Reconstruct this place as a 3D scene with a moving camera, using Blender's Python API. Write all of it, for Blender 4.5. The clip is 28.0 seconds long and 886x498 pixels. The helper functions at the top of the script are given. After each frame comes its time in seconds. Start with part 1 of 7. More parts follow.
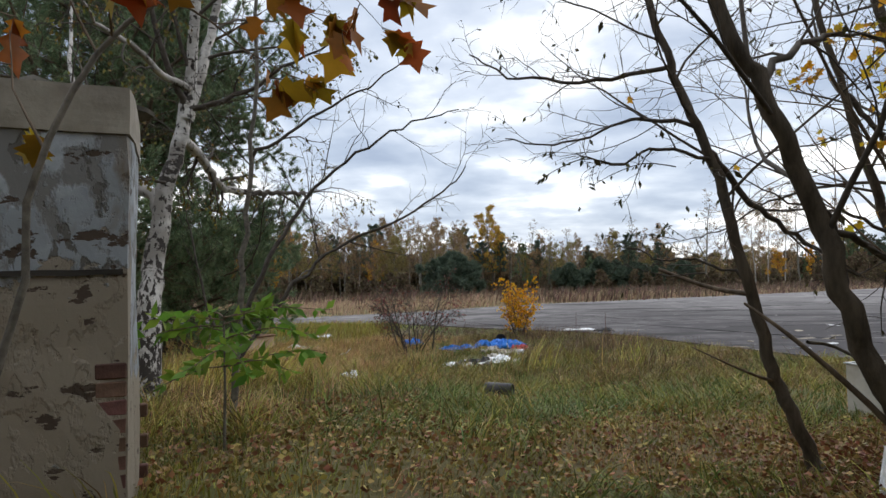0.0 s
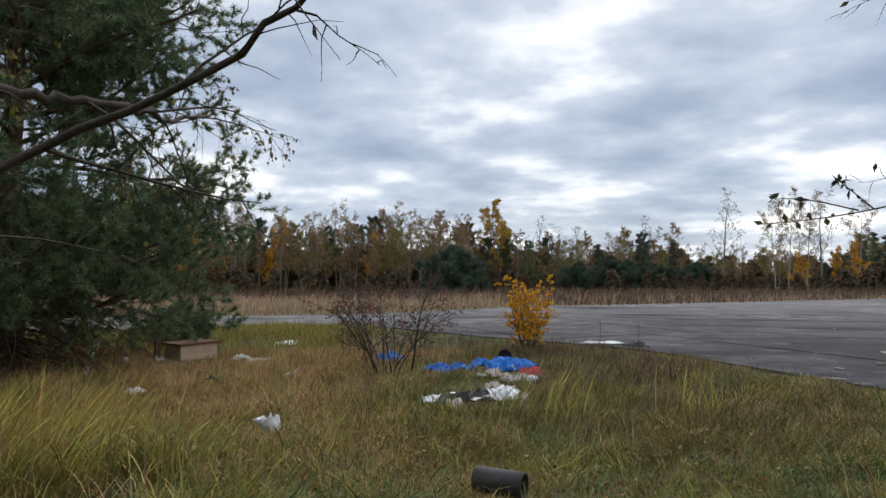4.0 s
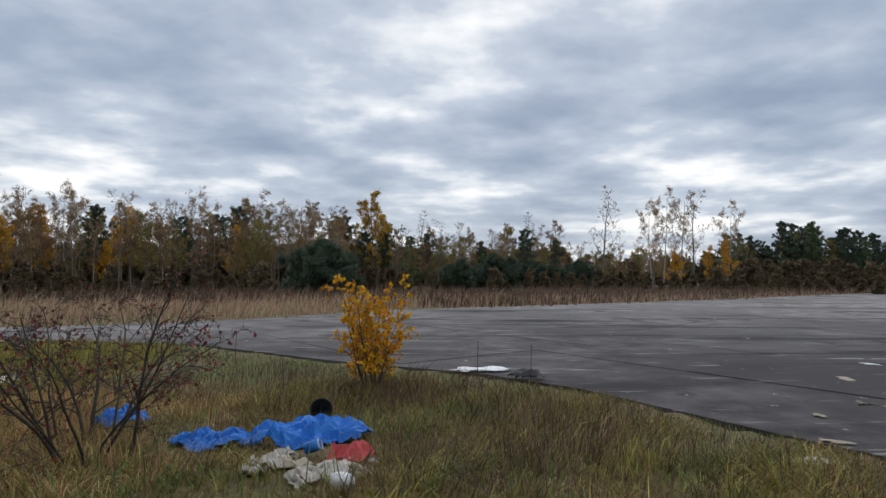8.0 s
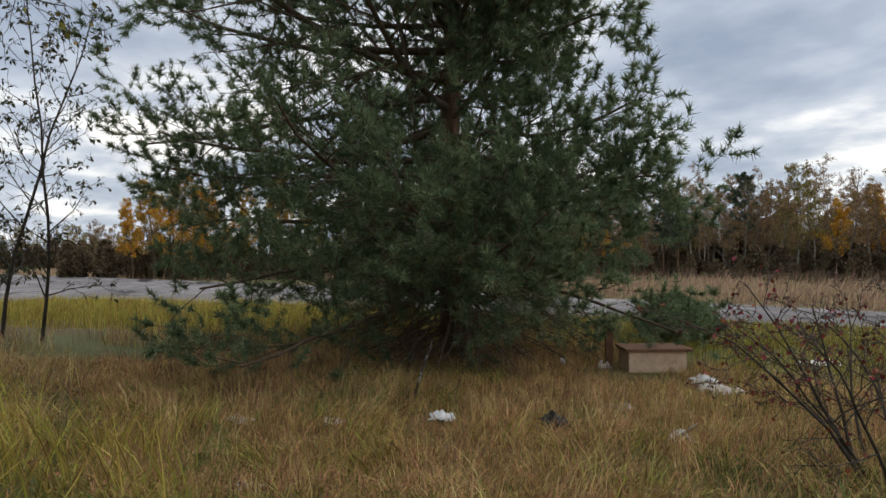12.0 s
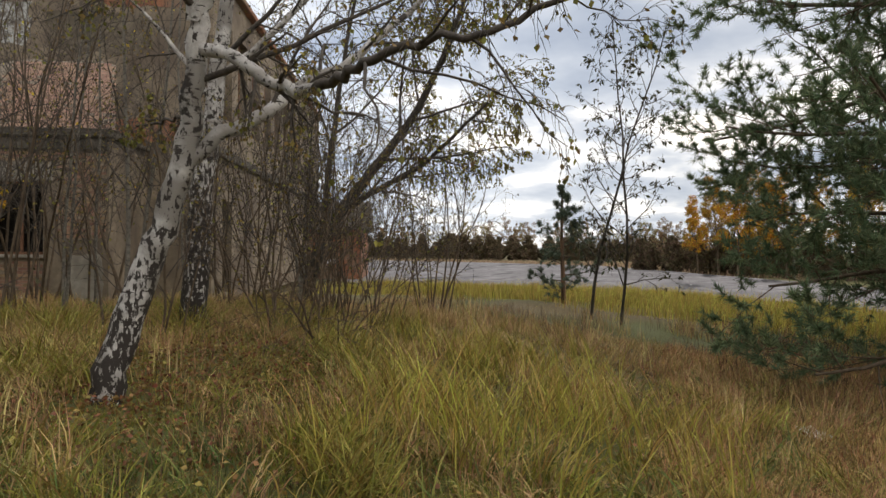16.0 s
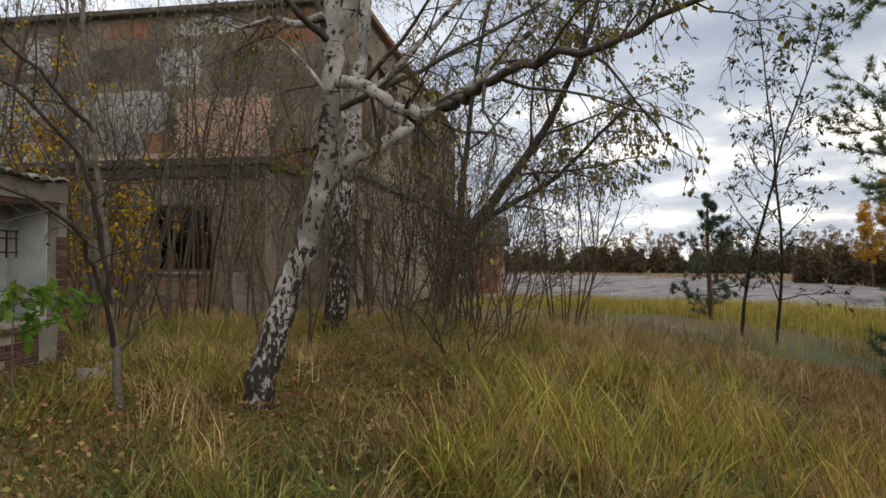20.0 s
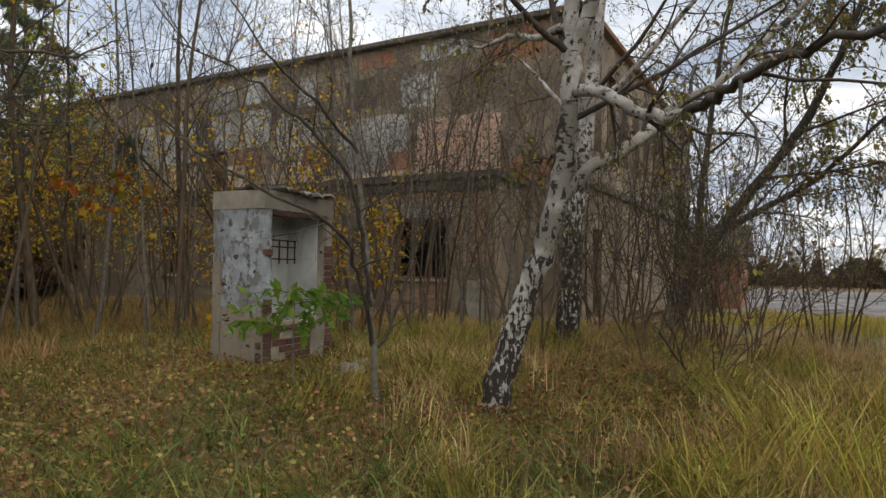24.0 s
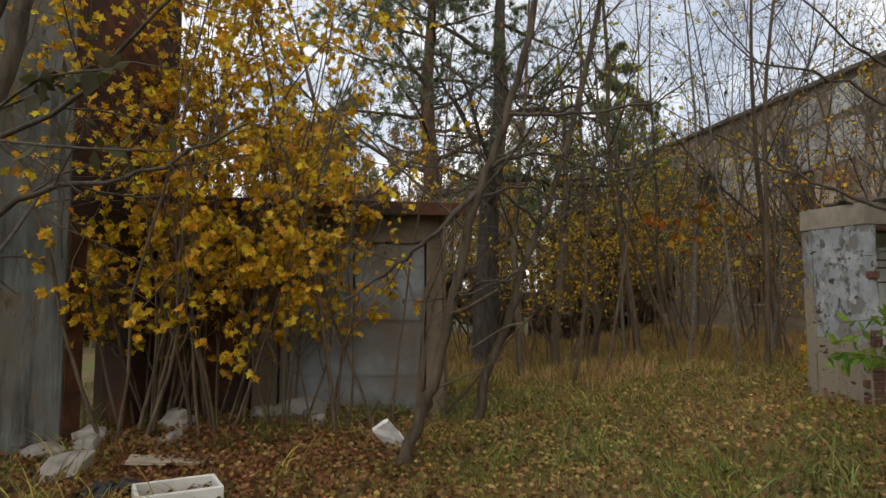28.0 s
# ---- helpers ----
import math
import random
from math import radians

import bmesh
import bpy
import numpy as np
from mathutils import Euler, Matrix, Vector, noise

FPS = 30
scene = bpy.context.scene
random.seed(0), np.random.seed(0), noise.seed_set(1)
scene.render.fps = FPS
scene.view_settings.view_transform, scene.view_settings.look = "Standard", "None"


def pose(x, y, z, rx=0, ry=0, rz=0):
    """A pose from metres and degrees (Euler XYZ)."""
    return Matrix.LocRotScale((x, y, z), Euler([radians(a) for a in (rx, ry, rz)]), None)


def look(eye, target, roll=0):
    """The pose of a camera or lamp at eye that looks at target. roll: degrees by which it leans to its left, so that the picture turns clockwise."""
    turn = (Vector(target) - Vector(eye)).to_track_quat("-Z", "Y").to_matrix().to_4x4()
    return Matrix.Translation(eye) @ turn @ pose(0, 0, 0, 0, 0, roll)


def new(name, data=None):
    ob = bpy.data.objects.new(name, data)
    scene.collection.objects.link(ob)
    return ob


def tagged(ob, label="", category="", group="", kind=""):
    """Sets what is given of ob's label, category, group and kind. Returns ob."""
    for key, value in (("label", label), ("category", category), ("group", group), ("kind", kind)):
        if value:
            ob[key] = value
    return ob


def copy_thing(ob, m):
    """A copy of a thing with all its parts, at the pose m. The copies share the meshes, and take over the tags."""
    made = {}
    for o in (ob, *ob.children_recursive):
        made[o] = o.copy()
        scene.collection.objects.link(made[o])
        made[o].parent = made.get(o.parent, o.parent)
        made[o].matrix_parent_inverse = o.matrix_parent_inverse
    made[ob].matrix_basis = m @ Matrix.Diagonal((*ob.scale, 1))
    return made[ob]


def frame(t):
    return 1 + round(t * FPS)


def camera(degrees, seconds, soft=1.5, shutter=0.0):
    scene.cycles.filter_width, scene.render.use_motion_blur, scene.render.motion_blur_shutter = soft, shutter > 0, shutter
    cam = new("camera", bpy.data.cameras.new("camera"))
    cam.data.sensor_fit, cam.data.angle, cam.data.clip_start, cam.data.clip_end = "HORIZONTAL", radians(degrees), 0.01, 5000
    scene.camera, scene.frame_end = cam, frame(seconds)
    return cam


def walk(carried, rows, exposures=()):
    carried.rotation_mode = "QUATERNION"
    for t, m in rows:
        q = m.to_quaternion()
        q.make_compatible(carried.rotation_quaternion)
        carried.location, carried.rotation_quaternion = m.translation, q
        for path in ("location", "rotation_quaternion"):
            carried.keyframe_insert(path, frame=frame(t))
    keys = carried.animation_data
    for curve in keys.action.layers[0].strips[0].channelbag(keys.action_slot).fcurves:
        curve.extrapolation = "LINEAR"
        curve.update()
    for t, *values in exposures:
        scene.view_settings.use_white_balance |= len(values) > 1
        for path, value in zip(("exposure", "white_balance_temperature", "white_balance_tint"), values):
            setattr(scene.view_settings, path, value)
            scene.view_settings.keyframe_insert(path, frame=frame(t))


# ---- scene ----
cam = camera(69.4, 28.0)
PATH = [
    (0, (-0.075, 1.087, 1.933), (-0.244, 3.078, 2.018), -1.3),
    (0.5, (0.027, 1.543, 1.926), (0.004, 3.541, 2.008), -0.6),
    (1, (0.055, 2.072, 1.912), (0.066, 4.07, 2.003), -0.2),
    (1.5, (0.204, 2.598, 1.877), (0.302, 4.593, 1.965), -0.3),
    (2, (0.115, 3.143, 1.855), (0.294, 5.133, 1.938), -0.6),
    (2.5, (-0.095, 3.534, 1.864), (0.058, 5.527, 1.94), -0.2),
    (3, (-0.108, 4.031, 1.9), (-0.18, 6.028, 1.971), -0.0),
    (3.5, (-0.103, 4.655, 1.904), (-0.314, 6.643, 1.976), 0.0),
    (5.5, (0.216, 7.4, 1.906), (0.178, 9.398, 1.989), 0.6),
    (6, (0.383, 7.943, 1.894), (0.363, 9.941, 1.977), 0.2),
    (6.5, (0.561, 8.61, 1.891), (0.686, 10.605, 1.97), 0.3),
    (7, (0.725, 9.282, 1.889), (1.053, 11.253, 1.959), 0.1),
    (7.5, (0.879, 9.998, 1.932), (1.29, 11.954, 1.994), 0.3),
    (8, (0.798, 10.652, 1.93), (0.965, 12.643, 1.998), 0.4),
    (8.5, (0.639, 11.025, 1.941), (-0.007, 12.916, 2.017), 0.4),
    (8.8, (0.667, 11.242, 1.902), (-0.502, 12.861, 2.01), -0.5),
    (9, (0.685, 11.4, 1.907), (-0.712, 12.83, 1.982), 0.3),
    (9.5, (0.733, 11.622, 1.944), (-1.001, 12.617, 2.003), 1.1),
    (10, (0.783, 11.606, 1.931), (-1.008, 12.496, 1.982), 0.6),
    (10.5, (0.783, 11.603, 1.92), (-1.01, 12.489, 1.956), 0.1),
    (11, (0.761, 11.581, 1.944), (-1.018, 12.493, 1.957), 0.3),
    (11.5, (0.759, 11.595, 1.936), (-1.006, 12.535, 1.947), -0.4),
    (13.5, (0.776, 11.538, 1.945), (-1.017, 12.423, 1.935), -0.2),
    (14, (0.778, 11.532, 1.945), (-1.118, 12.167, 1.926), 0.4),
    (14.5, (0.774, 11.533, 1.941), (-1.205, 11.821, 1.916), 0.7),
    (15, (0.757, 11.538, 1.935), (-1.242, 11.49, 1.913), 1.5),
    (15.5, (0.74, 11.536, 1.928), (-1.21, 11.094, 1.913), 0.5),
    (16, (0.72, 11.54, 1.923), (-1.165, 10.872, 1.92), 0.5),
    (16.5, (0.725, 11.557, 1.914), (-1.115, 10.775, 1.926), 0.3),
    (17, (0.728, 11.602, 1.915), (-1.081, 10.749, 1.933), 0.3),
    (17.5, (0.721, 11.649, 1.925), (-1.056, 10.732, 1.944), 0.2),
    (18, (0.719, 11.66, 1.932), (-1.054, 10.737, 1.964), 0.3),
    (18.5, (0.726, 11.653, 1.936), (-1.059, 10.751, 1.965), 0.5),
    (19, (0.729, 11.644, 1.938), (-1.014, 10.662, 1.966), 0.3),
    (19.5, (0.725, 11.65, 1.941), (-0.956, 10.567, 1.978), -0.1),
    (20, (0.72, 11.661, 1.943), (-0.98, 10.607, 1.982), -0.1),
    (20.5, (0.711, 11.667, 1.943), (-1.063, 10.745, 1.98), -0.2),
    (22.5, (0.793, 11.585, 1.923), (-0.985, 10.673, 2.015), 0.0),
    (23, (0.792, 11.591, 1.923), (-0.804, 10.39, 2.018), -0.2),
    (23.5, (0.794, 11.596, 1.927), (-0.6, 10.164, 2.004), 0.2),
    (24, (0.808, 11.593, 1.933), (-0.431, 10.024, 2.000), 0.7),
    (24.5, (0.831, 11.594, 1.942), (-0.274, 9.929, 2.011), 0.9),
    (25, (0.853, 11.599, 1.943), (-0.135, 9.862, 2.029), 0.9),
    (25.5, (0.857, 11.598, 1.936), (-0.037, 9.811, 2.028), 0.8),
    (26, (0.847, 11.59, 1.922), (0.047, 9.76, 2.026), 0.6),
    (26.5, (0.831, 11.583, 1.908), (0.151, 9.706, 2.024), 0.2),
    (27, (0.817, 11.579, 1.897), (0.368, 9.635, 2.024), 0.4),
    (27.5, (0.806, 11.575, 1.892), (0.772, 9.58, 2.031), 0.2),
    (28, (0.798, 11.572, 1.889), (1.175, 9.613, 2.041), -0.0),
]
EXPOSURES = [(0, 0.3, 6600, 10), (2, 0.1, 6500, 10), (3.5, 0.05, 6500, 10), (6, -0.18, 6500, 10), (8.5, -0.2, 6500, 10), (11, -0.02, 6700, 10), (14, 0.05, 7200, 12), (15, 0.25, 7300, 12), (20, 0.1, 7200, 12), (25, 0.18, 7300, 11), (28, 0.2, 7500, 11)]
walk(cam, [(t, look(eye, target, roll)) for t, eye, target, roll in PATH], EXPOSURES)

# ---------------------------------------------------------------- sky and light
world = bpy.data.worlds.new("sky")
scene.world = world
world.use_nodes = True
wt = world.node_tree
wt.nodes.clear()


def wnode(kind, **sets):
    n = wt.nodes.new(kind)
    for k, v in sets.items():
        n.inputs[k].default_value = v
    return n


def wmath(op, a, b=None):
    n = wt.nodes.new("ShaderNodeMath")
    n.operation = op
    for i, v in enumerate((a, b)):
        if v is None:
            continue
        if isinstance(v, (int, float)):
            n.inputs[i].default_value = v
        else:
            wt.links.new(v, n.inputs[i])
    return n.outputs[0]


SUN_AZ, SUN_EL = radians(8), radians(42)
sky = wt.nodes.new("ShaderNodeTexSky")
sky.sky_type = "NISHITA"
sky.sun_disc = False
sky.sun_elevation, sky.sun_rotation = SUN_EL, SUN_AZ
coord = wt.nodes.new("ShaderNodeTexCoord")
sep = wt.nodes.new("ShaderNodeSeparateXYZ")
wt.links.new(coord.outputs["Generated"], sep.inputs[0])
# a cloud layer seen from below: direction divided by height above the horizon
rise = wmath("ADD", wmath("MAXIMUM", sep.outputs["Z"], 0.0), 0.16)
comb = wt.nodes.new("ShaderNodeCombineXYZ")
wt.links.new(wmath("DIVIDE", sep.outputs["X"], rise), comb.inputs[0])
wt.links.new(wmath("DIVIDE", sep.outputs["Y"], rise), comb.inputs[1])
big = wnode("ShaderNodeTexNoise", Scale=0.8, Detail=7.0, Roughness=0.52, Distortion=0.0)
wt.links.new(comb.outputs[0], big.inputs["Vector"])
small = wnode("ShaderNodeTexNoise", Scale=2.6, Detail=6.0, Roughness=0.5, Distortion=0.0)
wt.links.new(comb.outputs[0], small.inputs["Vector"])
mixn = wmath("ADD", wmath("MULTIPLY", big.outputs[0], 0.68), wmath("MULTIPLY", small.outputs[0], 0.32))
ramp = wt.nodes.new("ShaderNodeValToRGB")
el = ramp.color_ramp.elements
el[0].position, el[0].color = 0.37, (0.30, 0.37, 0.50, 1)
el[1].position, el[1].color = 0.615, (1.22, 1.21, 1.20, 1)
for pos, c in ((0.44, (0.40, 0.475, 0.60, 1)), (0.51, (0.56, 0.63, 0.74, 1)), (0.56, (0.86, 0.90, 0.95, 1))):
    e = el.new(pos)
    e.color = c
wt.links.new(mixn, ramp.inputs[0])
mix = wt.nodes.new("ShaderNodeMix")
mix.data_type = "RGBA"
mix.inputs[0].default_value = 0.93
skyscale = wt.nodes.new("ShaderNodeVectorMath")
skyscale.operation = "SCALE"
skyscale.inputs["Scale"].default_value = 0.12
wt.links.new(sky.outputs[0], skyscale.inputs[0])
wt.links.new(skyscale.outputs[0], mix.inputs[6])
wt.links.new(ramp.outputs[0], mix.inputs[7])
bg = wnode("ShaderNodeBackground", Strength=1.08)
south = wmath("ADD", wmath("MULTIPLY", wmath("MAXIMUM", wmath("MULTIPLY", sep.outputs["Y"], -1.0), 0.0), 0.42), 1.0)
thin = wt.nodes.new("ShaderNodeVectorMath")
thin.operation = "SCALE"
wt.links.new(mix.outputs[2], thin.inputs[0])
wt.links.new(south, thin.inputs["Scale"])
wt.links.new(thin.outputs[0], bg.inputs[0])
wout = wt.nodes.new("ShaderNodeOutputWorld")
wt.links.new(bg.outputs[0], wout.inputs[0])

sun_data = bpy.data.lights.new("sun", "SUN")
sun_data.energy, sun_data.angle, sun_data.color = 1.5, radians(100), (1.0, 0.96, 0.9)
sun = new("sun", sun_data)
sun.matrix_world = look((0, 0, 0), (-math.sin(SUN_AZ) * math.cos(SUN_EL), -math.cos(SUN_AZ) * math.cos(SUN_EL), -math.sin(SUN_EL)))

# ---------------------------------------------------------------- materials


def material(name, c1, c2, scale=4.0, rough=0.85, bump=0.3, c3=None, scale2=0.35, metal=0.0, bdist=0.02, rand=0.0, island=0.0,
             trans=0.0, stretch=None, contrast=(0.35, 0.65), spec=0.3, world=False):
    """Two-scale mottled surface: grain c1 to c2 at scale, larger stains c3 at scale2 (per metre), bump from the grain."""
    m = bpy.data.materials.new(name)
    m.use_nodes = True
    nt = m.node_tree
    bs = nt.nodes["Principled BSDF"]
    tc = nt.nodes.new("ShaderNodeTexCoord")
    place = nt.nodes.new("ShaderNodeNewGeometry").outputs["Position"] if world else tc.outputs["Object"]
    vec = place
    if stretch:
        mp = nt.nodes.new("ShaderNodeMapping")
        mp.inputs["Scale"].default_value = stretch
        nt.links.new(vec, mp.inputs[0])
        vec = mp.outputs[0]
    n1 = nt.nodes.new("ShaderNodeTexNoise")
    n1.inputs["Scale"].default_value, n1.inputs["Detail"].default_value, n1.inputs["Roughness"].default_value = scale, 8, 0.65
    nt.links.new(vec, n1.inputs["Vector"])
    r1 = nt.nodes.new("ShaderNodeValToRGB")
    r1.color_ramp.elements[0].position, r1.color_ramp.elements[1].position = contrast
    r1.color_ramp.elements[0].color, r1.color_ramp.elements[1].color = (*c1, 1), (*c2, 1)
    nt.links.new(n1.outputs[0], r1.inputs[0])
    col = r1.outputs[0]
    if c3:
        n2 = nt.nodes.new("ShaderNodeTexNoise")
        n2.inputs["Scale"].default_value, n2.inputs["Detail"].default_value = scale2, 6
        nt.links.new(place, n2.inputs["Vector"])
        r2 = nt.nodes.new("ShaderNodeValToRGB")
        r2.color_ramp.elements[0].position, r2.color_ramp.elements[1].position = 0.45, 0.58
        nt.links.new(n2.outputs[0], r2.inputs[0])
        mx = nt.nodes.new("ShaderNodeMix")
        mx.data_type = "RGBA"
        nt.links.new(r2.outputs[0], mx.inputs[0])
        nt.links.new(col, mx.inputs[6])
        mx.inputs[7].default_value = (*c3, 1)
        col = mx.outputs[2]
    if rand or island:
        hs = nt.nodes.new("ShaderNodeHueSaturation")
        src = nt.nodes.new("ShaderNodeObjectInfo").outputs["Random"] if rand else nt.nodes.new("ShaderNodeNewGeometry").outputs["Random Per Island"]
        amt = rand or island
        for slot, lo, hi in (("Hue", 0.5 - 0.06 * amt, 0.5 + 0.05 * amt), ("Value", 1 - 0.55 * amt, 1 + 0.5 * amt)):
            mr = nt.nodes.new("ShaderNodeMapRange")
            mr.inputs["To Min"].default_value, mr.inputs["To Max"].default_value = lo, hi
            if slot == "Hue":
                nt.links.new(src, mr.inputs[0])
            else:
                fr = nt.nodes.new("ShaderNodeMath")
                fr.operation = "FRACT"
                mu = nt.nodes.new("ShaderNodeMath")
                mu.operation = "MULTIPLY"
                mu.inputs[1].default_value = 7.31
                nt.links.new(src, mu.inputs[0])
                nt.links.new(mu.outputs[0], fr.inputs[0])
                nt.links.new(fr.outputs[0], mr.inputs[0])
            nt.links.new(mr.outputs[0], hs.inputs[slot])
        nt.links.new(col, hs.inputs["Color"])
        col = hs.outputs[0]
    nt.links.new(col, bs.inputs["Base Color"])
    bs.inputs["Roughness"].default_value, bs.inputs["Metallic"].default_value = rough, metal
    bs.inputs["Specular IOR Level"].default_value = spec
    if bump:
        bp = nt.nodes.new("ShaderNodeBump")
        bp.inputs["Strength"].default_value, bp.inputs["Distance"].default_value = bump, bdist
        nt.links.new(n1.outputs[0], bp.inputs["Height"])
        nt.links.new(bp.outputs[0], bs.inputs["Normal"])
    if trans:
        tr = nt.nodes.new("ShaderNodeBsdfTranslucent")
        nt.links.new(col, tr.inputs[0])
        ms = nt.nodes.new("ShaderNodeMixShader")
        ms.inputs[0].default_value = trans
        nt.links.new(bs.outputs[0], ms.inputs[1])
        nt.links.new(tr.outputs[0], ms.inputs[2])
        nt.links.new(ms.outputs[0], nt.nodes["Material Output"].inputs[0])
    return m


def leafmat(name, c1, c2, isl=0.7, trans=0.3, rough=0.6):
    return material(name, c1, c2, scale=3.0, rough=rough, bump=0, island=isl, trans=trans)


def stain(m, colour, scale, lo, hi, z0=None, z1=None, amount=0.25, bump=True, world=False, turn=0.0):
    """Lays patches of another colour over a material where noise (plus a rise between two heights) passes a threshold."""
    nt = m.node_tree
    bs = nt.nodes["Principled BSDF"]
    col = bs.inputs["Base Color"].links[0].from_socket
    tc = nt.nodes.new("ShaderNodeTexCoord")
    mp = nt.nodes.new("ShaderNodeMapping")
    mp.inputs["Scale"].default_value = scale
    mp.inputs["Rotation"].default_value = (0, 0, turn)
    nt.links.new(nt.nodes.new("ShaderNodeNewGeometry").outputs["Position"] if world else tc.outputs["Object"], mp.inputs[0])
    n = nt.nodes.new("ShaderNodeTexNoise")
    n.inputs["Scale"].default_value, n.inputs["Detail"].default_value, n.inputs["Roughness"].default_value = 1.0, 5, 0.6
    nt.links.new(mp.outputs[0], n.inputs["Vector"])
    val = n.outputs[0]
    if z0 is not None:
        sp = nt.nodes.new("ShaderNodeSeparateXYZ")
        nt.links.new(tc.outputs["Object"], sp.inputs[0])
        mr = nt.nodes.new("ShaderNodeMapRange")
        mr.inputs["From Min"].default_value, mr.inputs["From Max"].default_value = z0, z1
        mr.inputs["To Min"].default_value, mr.inputs["To Max"].default_value = amount, 0.0
        nt.links.new(sp.outputs["Z"], mr.inputs[0])
        ad = nt.nodes.new("ShaderNodeMath")
        nt.links.new(val, ad.inputs[0])
        nt.links.new(mr.outputs[0], ad.inputs[1])
        val = ad.outputs[0]
    rp = nt.nodes.new("ShaderNodeValToRGB")
    rp.color_ramp.elements[0].position, rp.color_ramp.elements[1].position = lo, hi
    nt.links.new(val, rp.inputs[0])
    mx = nt.nodes.new("ShaderNodeMix")
    mx.data_type = "RGBA"
    nt.links.new(rp.outputs[0], mx.inputs[0])
    nt.links.new(col, mx.inputs[6])
    mx.inputs[7].default_value = (*colour, 1)
    nt.links.new(mx.outputs[2], bs.inputs["Base Color"])
    if bump:
        b2 = nt.nodes.new("ShaderNodeBump")
        b2.invert = True
        b2.inputs["Strength"].default_value, b2.inputs["Distance"].default_value = 0.6, 0.012
        nt.links.new(rp.outputs[0], b2.inputs["Height"])
        if bs.inputs["Normal"].links:
            nt.links.new(bs.inputs["Normal"].links[0].from_socket, b2.inputs["Normal"])
        nt.links.new(b2.outputs[0], bs.inputs["Normal"])
    return m


def birch_bark(name, foot=2.4, amount=0.19):
    """White papery bark with dark horizontal marks, black and fissured at the foot."""
    m = material(name, (0.34, 0.32, 0.295), (0.62, 0.595, 0.56), scale=9, rough=0.85, bump=0.5, c3=(0.26, 0.24, 0.215), scale2=1.9)
    stain(m, (0.06, 0.05, 0.043), (5, 5, 20), 0.60, 0.63)
    stain(m, (0.05, 0.043, 0.037), (3.2, 3.2, 4.5), 0.62, 0.65)
    stain(m, (0.044, 0.037, 0.032), (22, 22, 10), 0.585, 0.615, 0.0, foot, amount)
    return m


M = {}
M["soil"] = material("soil", (0.075, 0.055, 0.026), (0.20, 0.15, 0.07), scale=9, bump=0.9, c3=(0.11, 0.115, 0.038), scale2=0.3, bdist=0.05)
def apron_surface(name, rand):
    """Dark patched asphalt by the yard, old pale concrete further out, with the far grazing sheen painted in."""
    m = material(name, (0.018, 0.0173, 0.018), (0.075, 0.0715, 0.0715), scale=0.9, spec=0.03, rough=0.75, bump=0.3, c3=(0.036, 0.0345, 0.035), scale2=0.14, rand=rand, contrast=(0.3, 0.72), world=True)
    nt = m.node_tree
    bs = nt.nodes["Principled BSDF"]
    dark = bs.inputs["Base Color"].links[0].from_socket
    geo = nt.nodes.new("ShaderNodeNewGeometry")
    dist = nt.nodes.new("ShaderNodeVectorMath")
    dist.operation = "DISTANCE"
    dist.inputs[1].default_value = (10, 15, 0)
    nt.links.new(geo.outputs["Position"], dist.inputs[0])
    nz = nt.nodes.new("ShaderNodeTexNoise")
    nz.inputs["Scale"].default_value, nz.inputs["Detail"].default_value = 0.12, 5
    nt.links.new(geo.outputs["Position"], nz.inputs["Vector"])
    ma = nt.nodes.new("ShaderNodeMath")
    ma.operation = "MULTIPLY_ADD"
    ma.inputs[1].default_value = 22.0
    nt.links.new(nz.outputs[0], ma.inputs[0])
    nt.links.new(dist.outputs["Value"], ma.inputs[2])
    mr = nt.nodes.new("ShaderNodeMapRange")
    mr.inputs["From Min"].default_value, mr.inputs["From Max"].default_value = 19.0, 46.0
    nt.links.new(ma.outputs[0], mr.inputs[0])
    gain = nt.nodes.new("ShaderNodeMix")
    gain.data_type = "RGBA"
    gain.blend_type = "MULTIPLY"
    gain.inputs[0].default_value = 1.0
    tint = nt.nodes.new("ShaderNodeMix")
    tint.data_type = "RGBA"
    # far colour is about three times brighter, which includes sky sheen at grazing view
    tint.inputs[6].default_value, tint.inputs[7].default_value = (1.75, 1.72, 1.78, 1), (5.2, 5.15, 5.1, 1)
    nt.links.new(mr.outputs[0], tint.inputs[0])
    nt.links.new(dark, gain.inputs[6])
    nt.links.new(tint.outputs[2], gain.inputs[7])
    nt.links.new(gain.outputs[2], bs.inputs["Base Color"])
    stain(m, (0.042, 0.0405, 0.042), (0.10, 0.55, 1), 0.55, 0.66, bump=False, world=True, turn=0.5)
    stain(m, (0.038, 0.0365, 0.038), (0.5, 0.35, 1), 0.62, 0.70, bump=False, world=True)
    stain(m, (0.28, 0.27, 0.265), (0.35, 2.8, 1), 0.61, 0.68, bump=False, world=True, turn=0.35)
    stain(m, (0.34, 0.33, 0.32), (3.5, 3.5, 1), 0.68, 0.71, bump=False, world=True)
    return m


